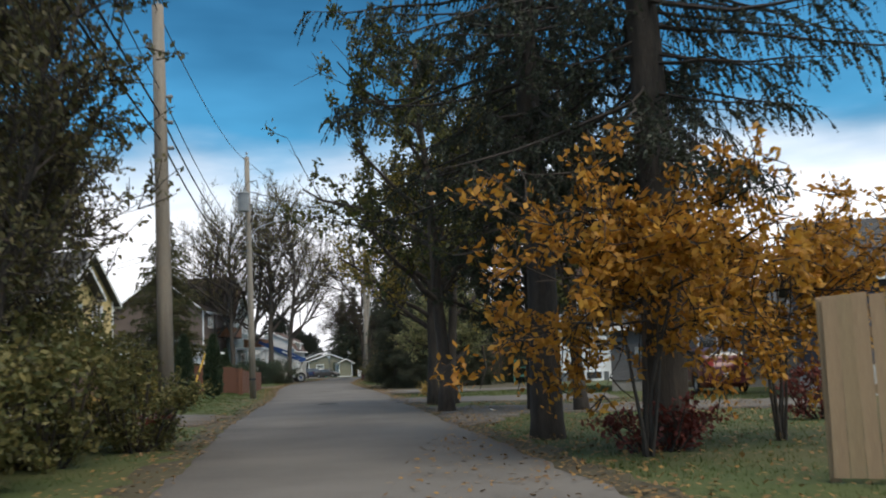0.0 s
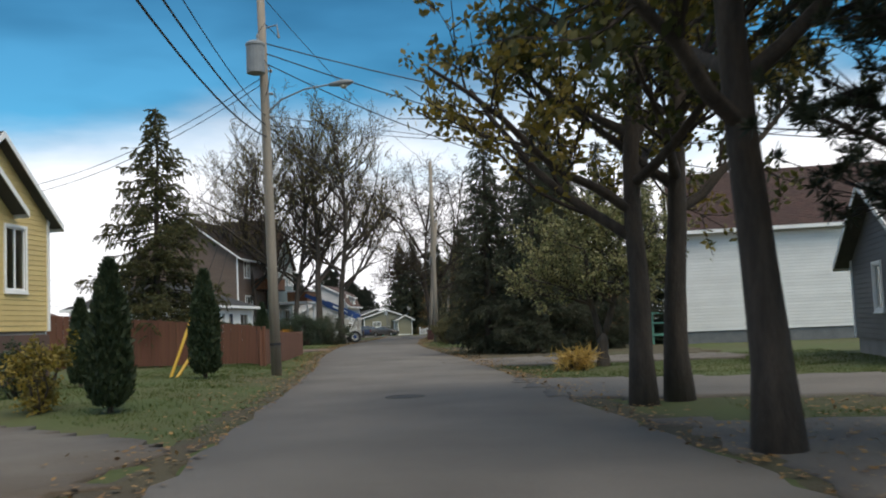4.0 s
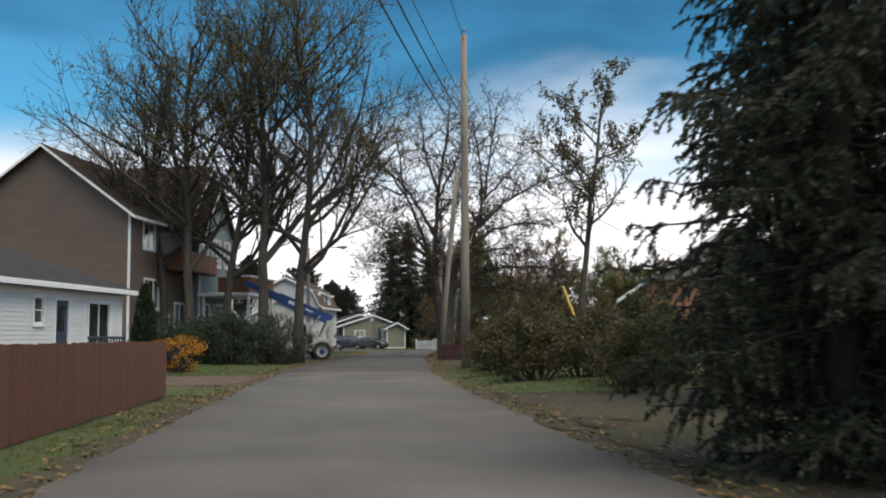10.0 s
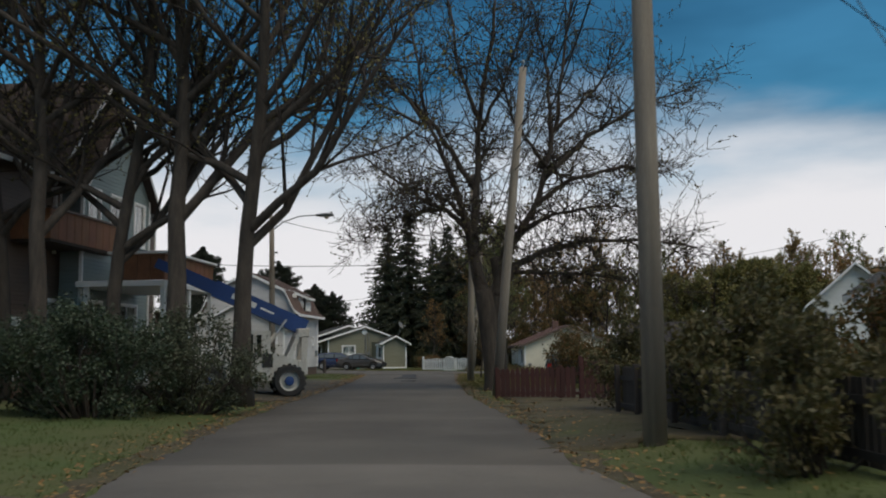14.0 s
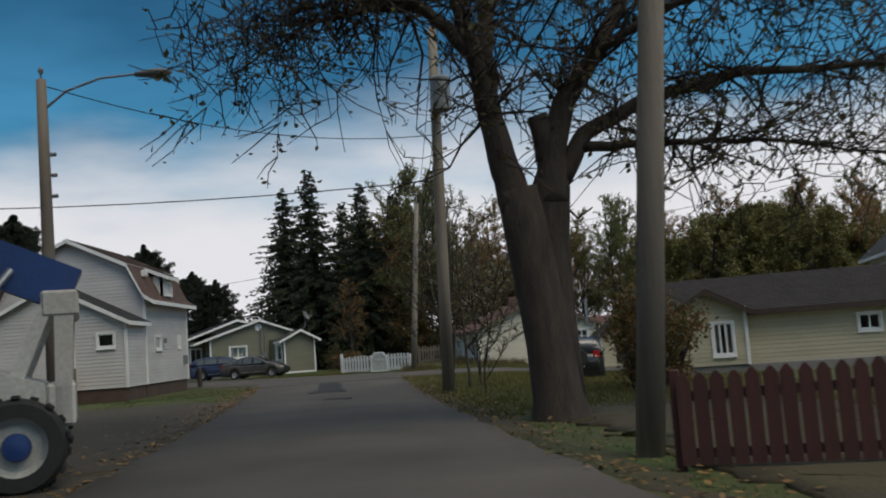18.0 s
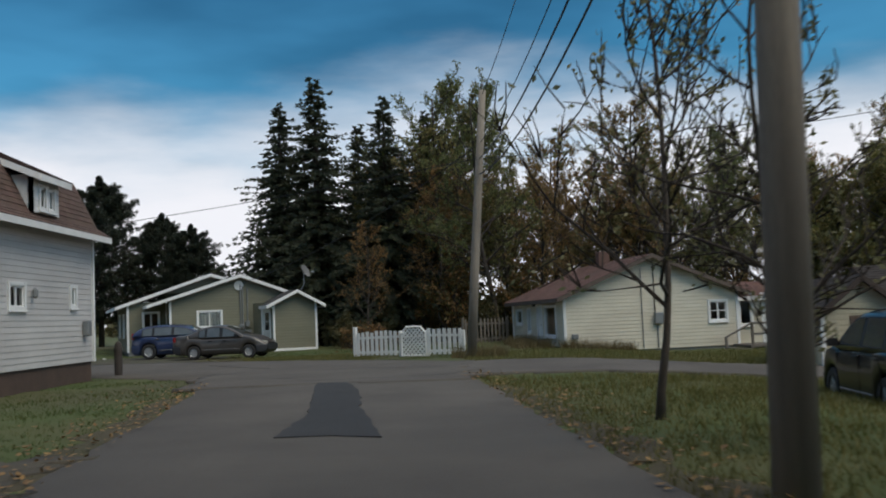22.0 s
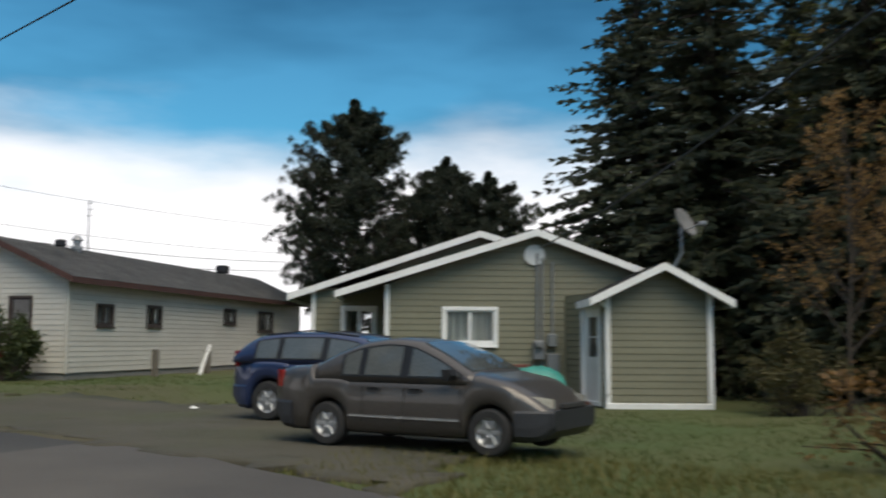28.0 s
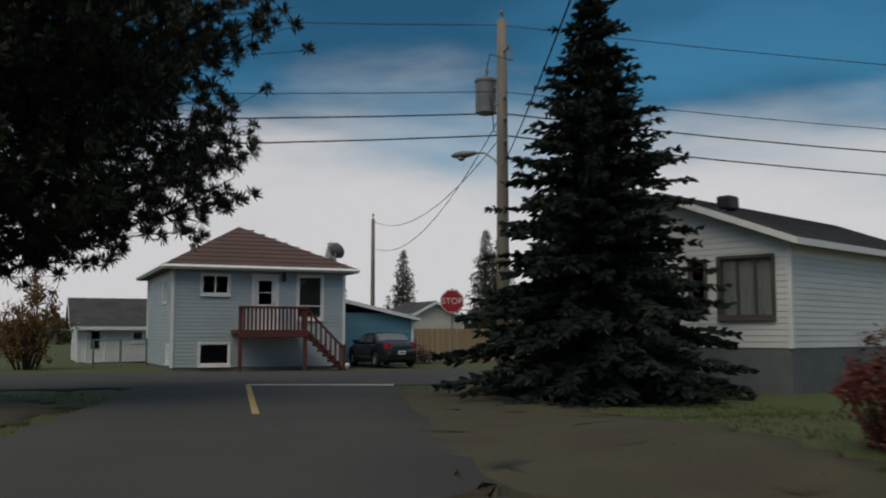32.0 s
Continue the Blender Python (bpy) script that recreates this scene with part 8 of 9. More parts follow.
# ---- fences ----
def fence_run(name, label, a, b, h0, h1, spacing, w, mat, rails=2, thick=0.02, point=0.0, post_every=2.4, post_h=0.1, gap_bottom=0.06, name_piece="board", post_mat=None, group="", jit=0.01, post_w=0.1, seed=1, back=1):
    """Upright boards on rails between posts from a to b."""
    rng = random.Random(seed)
    a, b = Vector((*a, 0)), Vector((*b, 0))
    L = (b - a).length
    ang = math.degrees(math.atan2(b.y - a.y, b.x - a.x))
    ob = thing(name, label, "fence", pose(a.x, a.y, 0, 0, 0, ang), group)
    u = (b - a) / L

    def g(s):
        p = a + u * s
        return gz(p.x, p.y)

    for k in range(int(L / post_every) + 1 + (1 if L % post_every > 0.5 else 0)):
        s = min(L, k * post_every)
        hh = h0 + (h1 - h0) * s / L
        part("post", Mesh().bevel_box((s - post_w / 2, back * 0.03, g(s) - 0.3), (s + post_w / 2, back * 0.03 + post_w, g(s) + hh + post_h), 0.012), post_mat or mat, ob)
    for r in range(rails):
        f = 0.2 + 0.62 * r / max(1, rails - 1)
        n = max(1, int(L / 3))
        for k in range(n):
            s0, s1 = L * k / n, L * (k + 1) / n
            z0, z1 = g(s0) + f * (h0 + (h1 - h0) * s0 / L), g(s1) + f * (h0 + (h1 - h0) * s1 / L)
            part("rail", Mesh().ring([[(s0, 0.002, z0 - 0.045), (s0, 0.04, z0 - 0.045), (s0, 0.04, z0 + 0.045), (s0, 0.002, z0 + 0.045)], [(s1, 0.002, z1 - 0.045), (s1, 0.04, z1 - 0.045), (s1, 0.04, z1 + 0.045), (s1, 0.002, z1 + 0.045)]]), mat, ob)
    n = int(L / spacing)
    me = None
    for k in range(n):
        s = (k + 0.5) * spacing
        hh = (h0 + (h1 - h0) * s / L) * rng.uniform(1 - jit, 1 + jit)
        bm = Mesh()
        if point:
            pr = [(-w / 2, 0), (w / 2, 0), (w / 2, 1 - point), (w * 0.12, 1), (-w * 0.12, 1), (-w / 2, 1 - point)]
        else:
            pr = [(-w / 2, 0), (w / 2, 0), (w / 2, 0.995), (w * 0.46, 1), (-w * 0.46, 1), (-w / 2, 0.995)]
        if me is None:
            me = bm.ring([[(x, -thick, z) for x, z in pr], [(x, 0, z) for x, z in pr]]).data(name_piece, mat)
            bm2 = bmesh.new()
            bm2.from_mesh(me)
            bmesh.ops.recalc_face_normals(bm2, faces=bm2.faces)
            bm2.to_mesh(me)
            bm2.free()
        part(name_piece, me, None, ob, m=Matrix.Translation((s, rng.uniform(-0.003, 0.003), g(s) + gap_bottom)) @ pose(0, 0, 0, 0, rng.uniform(-0.6, 0.6), 0) @ Matrix.Diagonal((1, 1, hh, 1)))
    return ob


FENCEBR = surf("brown_stained_boards", (0.150, 0.062, 0.036), (0.118, 0.050, 0.030), 0.8, scale=1.5, fine=25, rnd=0.08, stretch=(6, 6, 0.5))
FENCERED = surf("dark_red_pickets", (0.075, 0.026, 0.021), (0.055, 0.021, 0.018), 0.8, scale=1.5, fine=25, rnd=0.12, stretch=(6, 6, 0.5))
FENCENEW = surf("unpainted_boards", (0.34, 0.235, 0.13), (0.28, 0.19, 0.105), 0.8, scale=1.5, fine=22, rnd=0.1, stretch=(6, 6, 0.5))
FENCEGREY = surf("grey_weathered_boards", (0.17, 0.15, 0.125), (0.12, 0.105, 0.09), 0.9, scale=1.5, fine=25, rnd=0.12, stretch=(6, 6, 0.5))
FENCENAVY = surf("dark_blue_boards", (0.03, 0.032, 0.055), (0.025, 0.027, 0.045), 0.8, scale=1.5, fine=25, rnd=0.1)
fence_run("brown_board_fence", "reddish brown stained board fence along the street", (-8.7, 63.4), (-12.95, 83.6), 1.24, 1.24, 0.145, 0.14, FENCEBR, back=1, gap_bottom=0.03, post_h=0.0)
fence_run("brown_board_fence", "tall reddish brown stained board fence", (-17.5, 64.9), (-8.7, 63.4), 2.0, 1.27, 0.145, 0.138, FENCEBR, back=1)
fence_run("dark_red_picket_fence", "low dark red wooden picket fence", (-10.3, 114.4), (-7.8, 113.67), 0.84, 0.92, 0.155, 0.132, FENCERED, point=0.08, post_every=2.0)
fence_run("dark_red_picket_fence", "low dark red wooden picket fence", (-7.8, 113.67), (4.5, 110.0), 1.18, 1.22, 0.155, 0.132, FENCERED, point=0.08, post_every=2.0, seed=2)
fence_run("dark_board_fence", "dark weathered board fence behind bushes", (-5.6, 94.5), (-7.3, 105.5), 0.9, 0.9, 0.16, 0.13, surf("dark_boards", (0.05, 0.042, 0.036), (0.038, 0.032, 0.028), 0.9, scale=1.5, fine=25, rnd=0.12))
fence_run("unpainted_board_fence", "unpainted wooden board fence", (8.55, 23.6), (13.5, 21.6), 1.8, 1.8, 0.15, 0.142, FENCENEW, thick=0.022, rails=3, post_every=2.4, post_h=0.04)
fence_run("navy_board_fence", "dark blue low board fence in front of the bungalow", (-20.3, 98.2), (-18.3, 98.8), 1.0, 1.0, 0.15, 0.13, FENCENAVY)
fence_run("grey_picket_fence", "grey weathered picket fence beside the cream house", (-13.7, 169.4), (-11.5, 170.5), 1.15, 1.15, 0.2, 0.09, FENCEGREY, point=0.08)
fence_run("garden_fence", "tan board fence beside the pale blue house", (-80.0, 173.0), (-80.8, 181.0), 1.6, 1.6, 0.15, 0.14, FENCENEW)


def white_picket():
    """White pickets on both sides of a lattice gate."""
    a, g0, g1, b = Vector((-17.85, 159.9)), Vector((-16.15, 158.85)), Vector((-15.25, 158.35)), Vector((-13.95, 157.7))
    f = fence_run("white_picket_fence", "white wooden picket fence with flat-topped pickets", a, g0, 0.84, 0.88, 0.205, 0.125, WHITEP, post_every=1.9, post_h=0.04, jit=0.04)
    part("end_post", Mesh().bevel_box((-0.14, -0.03, -0.25), (-0.01, 0.1, gz(a.x, a.y) + 1.1), 0.012), WHITEP, f, "taller white end post")
    f2 = fence_run("white_picket_fence", "white wooden picket fence with flat-topped pickets", g1, b, 0.9, 0.86, 0.2, 0.125, WHITEP, post_every=1.4, post_h=0.02, jit=0.03, seed=6)
    d = g1 - g0
    ob = thing("lattice_gate", "white lattice garden gate with clipped corners", "gate", pose(g0.x, g0.y, gz(g0.x, g0.y) - 0.02, 0, 0, math.degrees(math.atan2(d.y, d.x))))
    W, H, c = d.length, 1.06, 0.22
    out = [(0.02, 0.05), (W - 0.02, 0.05), (W - 0.02, H - c), (W - c, H), (c, H), (0.02, H - c)]
    for (x0, z0), (x1, z1) in zip(out, out[1:] + out[:1]):
        part("frame_bar", Mesh().tube([(x0, -0.02, z0), (x1, -0.02, z1)], [0.04, 0.04], 4), WHITEP, ob)
    for sg in (1, -1):
        k = -12
        while k < 14:
            s = k * 0.165
            pts = []
            for q in range(200):
                x = q / 199 * W
                z = (x * sg + s + (0 if sg > 0 else W)) * 1.0
                if 0.07 < z < H - 0.03 - max(0, c - x) - max(0, x - (W - c)):
                    pts.append((x, z))
            if len(pts) > 6:
                (x0, z0), (x1, z1) = pts[0], pts[-1]
                dx, dz = x1 - x0, z1 - z0
                ln = math.hypot(dx, dz)
                ox, oz = -dz / ln * 0.027, dx / ln * 0.027
                y0, y1 = (-0.03, -0.02) if sg > 0 else (-0.018, -0.008)
                part("lattice_strip", Mesh().ring([[(x0 + ox, y, z0 + oz), (x1 + ox, y, z1 + oz), (x1 - ox, y, z1 - oz), (x0 - ox, y, z0 - oz)] for y in (y0, y1)]), WHITEP, ob, fix=True)
            k += 1
    part("cross_rail", Mesh().bevel_box((0.04, -0.045, 0.68), (W - 0.04, -0.032, 0.75), 0.004), WHITEP, ob)
    part("latch", Mesh().bevel_box((0.0, -0.07, 0.8), (0.14, -0.03, 0.88), 0.01), WHITEP, ob)


white_picket()


# ---- signs, markings, small street things ----
def stop_sign():
    d = -20.0
    ob = thing("stop_sign", "red octagonal stop sign on a metal post", "sign", pose(-63.6, 171.9, 0.0, 0, 0, 72))
    part("post", Mesh().bevel_box((-0.03, -0.01, -0.2), (0.03, 0.03, 2.75), 0.006), METAL, ob)
    R = 0.39
    oc = [(R * math.cos(radians(22.5 + 45 * k)), R * math.sin(radians(22.5 + 45 * k)) + 2.35) for k in range(8)]
    part("plate", Mesh().ring([[(x, -0.02, z) for x, z in oc], [(x, -0.012, z) for x, z in oc]]), surf("sign_red", (0.42, 0.02, 0.025), (0.36, 0.02, 0.022), 0.4), ob, fix=True)
    ri, ro = 0.355, 0.38
    for k in range(8):
        a0, a1 = radians(22.5 + 45 * k), radians(67.5 + 45 * k)
        q = [(ri * math.cos(a0), ri * math.sin(a0)), (ro * math.cos(a0), ro * math.sin(a0)), (ro * math.cos(a1), ro * math.sin(a1)), (ri * math.cos(a1), ri * math.sin(a1))]
        part("border", Mesh().ring([[(x, -0.0235, z + 2.35) for x, z in q], [(x, -0.021, z + 2.35) for x, z in q]]), WHITEP, ob, fix=True)
    cu = bpy.data.curves.new("stop_word", "FONT")
    cu.body, cu.size, cu.align_x, cu.align_y, cu.extrude = "STOP", 0.27, "CENTER", "CENTER", 0.001
    cu.materials.append(WHITEP)
    tx = new("lettering", cu)
    tx.matrix_basis = pose(0, -0.0235, 2.35, 90, 0, 0)
    tx.parent = ob


stop_sign()


def strip(name, a, b, w, mat, label, z=0.026):
    a, b = Vector((*a, z)), Vector((*b, z))
    d = (b - a).normalized()
    n = Vector((-d.y, d.x, 0)) * w / 2
    mb = Mesh()
    mb.ring([[tuple(a + n), tuple(a - n), tuple(a - n - Vector((0, 0, 0.02))), tuple(a + n - Vector((0, 0, 0.02)))], [tuple(b + n), tuple(b - n), tuple(b - n - Vector((0, 0, 0.02))), tuple(b + n - Vector((0, 0, 0.02)))]])
    tagged(part(name, mb, mat, fix=True), label, "road marking", kind="structure")


LINEW = surf("worn_white_line", (0.62, 0.61, 0.58), (0.42, 0.41, 0.39), 0.7, scale=2.5, fine=25)
LINEY = surf("worn_yellow_line", (0.5, 0.36, 0.10), (0.36, 0.27, 0.10), 0.7, scale=2.5, fine=25)
strip("stop_line", (-60.65, 165.3), (-59.5, 168.9), 0.35, LINEW, "worn white stop line across the lane")
strip("centre_line", (-60.6, 165.3), (-51.2, 164.3), 0.12, LINEY, "worn yellow centre line")


def repair(name, label, pts, top=0.03, seed=3, mat=PATCH):
    """A slab of newer asphalt with slightly ragged edges."""
    rng = np.random.default_rng(seed)
    out = []
    for (x0, y0), (x1, y1) in zip(pts, pts[1:] + pts[:1]):
        n = max(1, int(math.hypot(x1 - x0, y1 - y0) / 0.35))
        out += [(x0 + (x1 - x0) * k / n + rng.normal(0, 0.02), y0 + (y1 - y0) * k / n + rng.normal(0, 0.02)) for k in range(n)]
    tagged(part(name, Mesh().ring([[(x, y, -0.05) for x, y in out], [(x, y, top) for x, y in out]]), mat, fix=True), label, "road patch", kind="structure")


repair("road_patch_1", "dark fresh asphalt repair patch", [(-17.4, 145.2), (-16.7, 145.1), (-16.3, 142.9), (-15.92, 139.3), (-15.55, 136.6), (-15.37, 135.5), (-16.0, 135.75), (-16.6, 135.8), (-16.62, 138.3), (-17.0, 141.9)])
repair("road_patch_2", "small dark asphalt repair patch", [(-15.6, 131.9), (-14.85, 131.6), (-14.8, 130.9), (-15.6, 131.2)])


def crack(a, b, seed, w=0.022):
    """A wandering crack sealed with dark tar."""
    rng = np.random.default_rng(seed)
    a, b = np.array(a, float), np.array(b, float)
    n = max(4, int(np.linalg.norm(b - a) / 0.25))
    d = (b - a) / np.linalg.norm(b - a)
    s = np.array([-d[1], d[0]])
    off = np.cumsum(rng.normal(0, 0.05, n + 1))
    P = [a + (b - a) * k / n + s * off[k] for k in range(n + 1)]
    W = [w * rng.uniform(0.4, 1.1) for _ in P]
    rings = [[(*(p + s * q), 0.028), (*(p - s * q), 0.028), (*(p - s * q), -0.02), (*(p + s * q), -0.02)] for p, q in zip(P, W)]
    tagged(part("road_crack", Mesh().ring(rings), PATCH, fix=True), "dark tarred crack in the asphalt", "road crack", kind="structure")


for k, (a, b) in enumerate((((-19.6, 147.7), (-18.2, 147.3)), ((-17.7, 146.1), (-14.6, 146.2)), ((-14.6, 146.1), (-14.1, 147.4)), ((-18.4, 147.3), (-17.6, 146.0)), ((-19.8, 152.8), (-22.4, 156.6)))):
    crack(a, b, 30 + k)
IRON = surf("worn_cast_iron", (0.075, 0.07, 0.064), (0.055, 0.052, 0.048), 0.7, 0.3, scale=6, fine=50, bump=0.6)
mh = thing("manhole_cover", "round cast-iron manhole cover in the road", "manhole cover", pose(-1.25, 48.45, 0.016) @ Matrix.Scale(0.85, 4))
part("rim", Mesh().lathe([(0.42, -0.02), (0.42, 0.012), (0.37, 0.014), (0.37, 0.006)], None, 28), IRON, mh)
part("lid", Mesh().lathe([(0.365, -0.02), (0.365, 0.008), (0.02, 0.010)], None, 28), IRON, mh)
GUARD = surf("yellow_plastic", (0.55, 0.34, 0.03), (0.48, 0.30, 0.03), 0.5)
for x0, y0, x1, y1, h in ((-9.0, 56.2, -8.55, 57.1, 2.2), (-8.75, 56.0, -8.3, 57.0, 1.3)):
    g = thing("guy_wire_guard", "bright yellow plastic guy wire guard", "guy wire guard", None, "guy wire guards")
    part("tube", Mesh().tube([(x0, y0, gz(x0, y0) - 0.05), (x1, y1, h)], [0.045, 0.045], 8), GUARD, g)
    part("wire", Mesh().tube([(x1, y1, h), (-7.25, 59.3, 7.5)], [0.008, 0.008], 5), WIRE, g)
yg = thing("guy_wire_guard", "bright yellow plastic guy wire guard", "guy wire guard", None, "guy wire guards")
part("tube", Mesh().tube([(-3.1, 95.8, 1.1), (-3.75, 96.5, 3.0)], [0.05, 0.05], 8), GUARD, yg)
part("wire", Mesh().tube([(-2.6, 95.3, -0.3), (-3.1, 95.8, 1.1), (-3.75, 96.5, 3.0), (-7.4, 98.2, 11.2)], [0.01] * 4, 5), WIRE, yg)
dish = thing("satellite_dish", "grey satellite dish on a bent pole", "satellite dish", pose(-21.6, 173.1, 2.7))
part("mast", Mesh().tube([(-0.35, 0, -0.05), (0, 0, 0.55), (0, 0, 1.1)], [0.03, 0.03, 0.03], 7), METAL, dish)
part("reflector", Mesh().lathe([(0.02, 0.0), (0.17, 0.03), (0.3, 0.09), (0.35, 0.13), (0.35, 0.14), (0.3, 0.105), (0.17, 0.045), (0.02, 0.02)], Matrix.Translation((0, 0, 1.15)) @ pose(0, 0, 0, 62, 0, 70), 20), surf("dish_grey", (0.17, 0.175, 0.18)), dish, smooth=True)
part("feed_arm", Mesh().tube([(0, 0, 1.0), (0.42, -0.12, 1.15)], [0.018, 0.018], 6), METAL, dish)
part("feed_horn", Mesh().bevel_box((0.38, -0.2, 1.1), (0.55, -0.08, 1.2), 0.02), METAL, dish)
d2 = copy_thing(dish, pose(-73.2, 170.2, 3.5, 0, 0, 150))
tagged(d2, "grey satellite dish on the roof of the blue house")
tp = thing("tarpaulin_heap", "heap covered with a turquoise tarpaulin", "tarpaulin", pose(-24.55, 171.4, 0.0, 0, 0, 22) @ Matrix.Diagonal((0.9, 0.9, 1.05, 1.0)))
rngt = np.random.default_rng(5)
gx, gy = np.meshgrid(np.linspace(-0.95, 0.95, 16), np.linspace(-0.5, 0.5, 10))
hz = 0.75 * np.clip(1 - np.abs(gx) ** 4 - np.abs(gy * 1.9) ** 4, 0, 1) ** 0.5 + rngt.normal(0, 0.025, gx.shape) * (np.abs(gx) < 0.9)
tm = Mesh()
tm.v = [tuple(p) for p in np.stack([gx, gy, hz], -1).reshape(-1, 3)]
tm.f = [(r * 16 + c, r * 16 + c + 1, (r + 1) * 16 + c + 1, (r + 1) * 16 + c) for r in range(9) for c in range(15)]
part("sheet", tm, surf("turquoise_tarpaulin", (0.04, 0.27, 0.22), (0.03, 0.21, 0.18), 0.5, scale=3, fine=20, bump=0.4), tp, smooth=True)
for x, y, h in ((-26.6, 154.6, 1.2), (-24.2, 152.9, 1.0)):
    b = thing("wooden_bollard", "short dark wooden post at the lawn edge", "bollard", pose(x, y, 0), "bollards")
    part("stake", Mesh().lathe([(0.12, -0.2), (0.12, h * 0.8), (0.09, h * 0.95), (0.02, h)], None, 10), surf("dark_post", (0.05, 0.04, 0.034)), b)
for x, y, h in ((-37.0, 175.2, 0.8), (-37.6, 178.6, 0.75), (-38.2, 181.8, 0.75)):
    b = thing("wooden_stake", "short grey wooden stake beside the house", "stake", pose(x, y, gz(x, y)), "stakes")
    part("stake", Mesh().bevel_box((-0.08, -0.08, -0.2), (0.08, 0.08, h), 0.015), FENCEGREY, b)
lp = thing("leaning_board", "white board leaning on a stake", "board", None)
part("board", Mesh().tube([(-36.9, 177.2, gz(-36.9, 177.2)), (-37.4, 178.4, 1.15)], [0.06, 0.06], 4), WHITEP, lp)


# wire-mesh rail fence and a ball in the yard of the blue house
rf_ = thing("rail_fence", "low grey pipe rail fence in front of the white shed", "fence", pose(-78.2, 161.0, 0, 0, 0, 129))
for k in range(3):
    part("post", Mesh().tube([(k * 1.4, 0, -0.2), (k * 1.4, 0, 1.15)], [0.045, 0.045], 8), METAL, rf_)
for z in (0.15, 1.1):
    part("rail", Mesh().tube([(0, 0, z), (2.8, 0, z)], [0.03, 0.03], 7), METAL, rf_)
for k in range(20):
    part("wire", Mesh().tube([(0.07 + k * 0.14, 0, 0.15), (0.07 + k * 0.14, 0, 1.1)], [0.006, 0.006], 4), METAL, rf_)
bl = thing("white_ball", "small white ball by the deck stairs", "ball", pose(-72.2, 170.5, 0.11))
part("shell", Mesh().lathe([(0.01, -0.12)] + [(0.12 * math.cos(radians(a)), 0.12 * math.sin(radians(a))) for a in range(-75, 76, 15)] + [(0.01, 0.12)], None, 16), WHITEP, bl, smooth=True)


# ---- shrubs and low planting ----
def bed(fn, spots):
    """The first spot's shrub, and copies at the others."""
    ob = None
    for x, y, turn, s in spots:
        ob = put(fn(), x, y, turn, s) if ob is None else (again(ob, x, y, turn, s) and ob)
    return ob


bed(lambda: shrub("hedge_shrub", "tall mixed shrub with olive and rust leaves", 2.6, 2.6, 2.5, 101, L_OLIVE, 6500, 0.11, 22), [(-1.5, 27.5, 0, 1.0), (-2.6, 30.8, 70, 0.95), (-1.1, 24.2, 220, 1.1), (-2.9, 26.2, 20, 1.3), (-4.3, 30.3, 300, 1.25), (-0.4, 20.3, 100, 1.1), (-0.2, 22.4, 10, 0.75), (-1.0, 30.0, 200, 0.75), (-3.0, 23.0, 60, 1.4), (-5.5, 27.5, 60, 1.5)])
put(shrub("crimson_shrub", "low shrub with crimson leaves", 1.2, 1.2, 0.9, 102, L_RED, 1400, 0.1, 10), -1.3, 31.0, 0, 0.8)
put(shrub("garden_shrub", "yellow-green leafy garden shrub", 1.5, 1.5, 1.5, 103, L_YELLOW, 2600, 0.09, 12), -7.4, 46.9)
put(shrub("garden_shrub", "dark rounded garden shrub", 1.2, 1.2, 1.1, 104, L_CEDAR, 2600, 0.07, 12), -9.3, 49.5)
put(shrub("ornamental_grass", "tuft of yellow dried ornamental grass", 1.3, 1.3, 0.55, 105, leafmat("straw_blades", (0.38, 0.26, 0.06), (0.55, 0.36, 0.10)), 900, 0.3, 20, "grass tuft", aspect=0.08), 1.9, 56.3)
put(shrub("ornamental_grass", "tuft of orange dried ornamental grass", 1.0, 1.0, 0.5, 106, leafmat("straw_blades", (0.38, 0.26, 0.06), (0.55, 0.36, 0.10)), 700, 0.28, 18, "grass tuft", aspect=0.08), -9.9, 47.8)
put(shrub("juniper_shrub", "wide dark green evergreen shrub", 3.2, 3.0, 2.3, 107, L_CEDAR, 17000, 0.075, 34), -19.9, 106.3, 0, 1.15)
put(shrub("juniper_shrub", "wide dark green evergreen shrub", 3.2, 3.0, 2.1, 108, L_SPRUCE, 17000, 0.075, 34), -17.2, 107.0, 0, 1.1)
again(bpy.data.objects["juniper_shrub"], -22.4, 105.6, 120, 1.0)
again(bpy.data.objects["juniper_shrub"], -18.6, 104.9, 200, 1.1)
put(shrub("orange_shrub", "shrub with orange autumn leaves", 1.8, 1.8, 1.6, 109, L_ORANGE, 1800, 0.11, 14), -18.6, 98.6)
put(shrub("red_shrub", "spreading shrub with crimson leaves", 2.2, 1.8, 1.5, 110, L_RED, 3600, 0.09, 24), -41.2, 169.3)
again(bpy.data.objects["red_shrub"], -40.0, 169.9, 60, 1.0)
again(bpy.data.objects["red_shrub"], -38.9, 170.3, 140, 0.85)
again(bpy.data.objects["red_shrub"], -42.6, 169.2, 300, 0.7)
put(shrub("green_shrub", "rounded green leafy shrub before the beige house", 1.6, 1.5, 1.95, 111, L_GREEN, 5200, 0.12, 24), -38.1, 170.7)
put(shrub("red_shrub", "red-leaved shrub beside the dark blue house", 1.8, 1.8, 1.3, 112, L_RED, 2200, 0.1, 14), 11.5, 33.0)
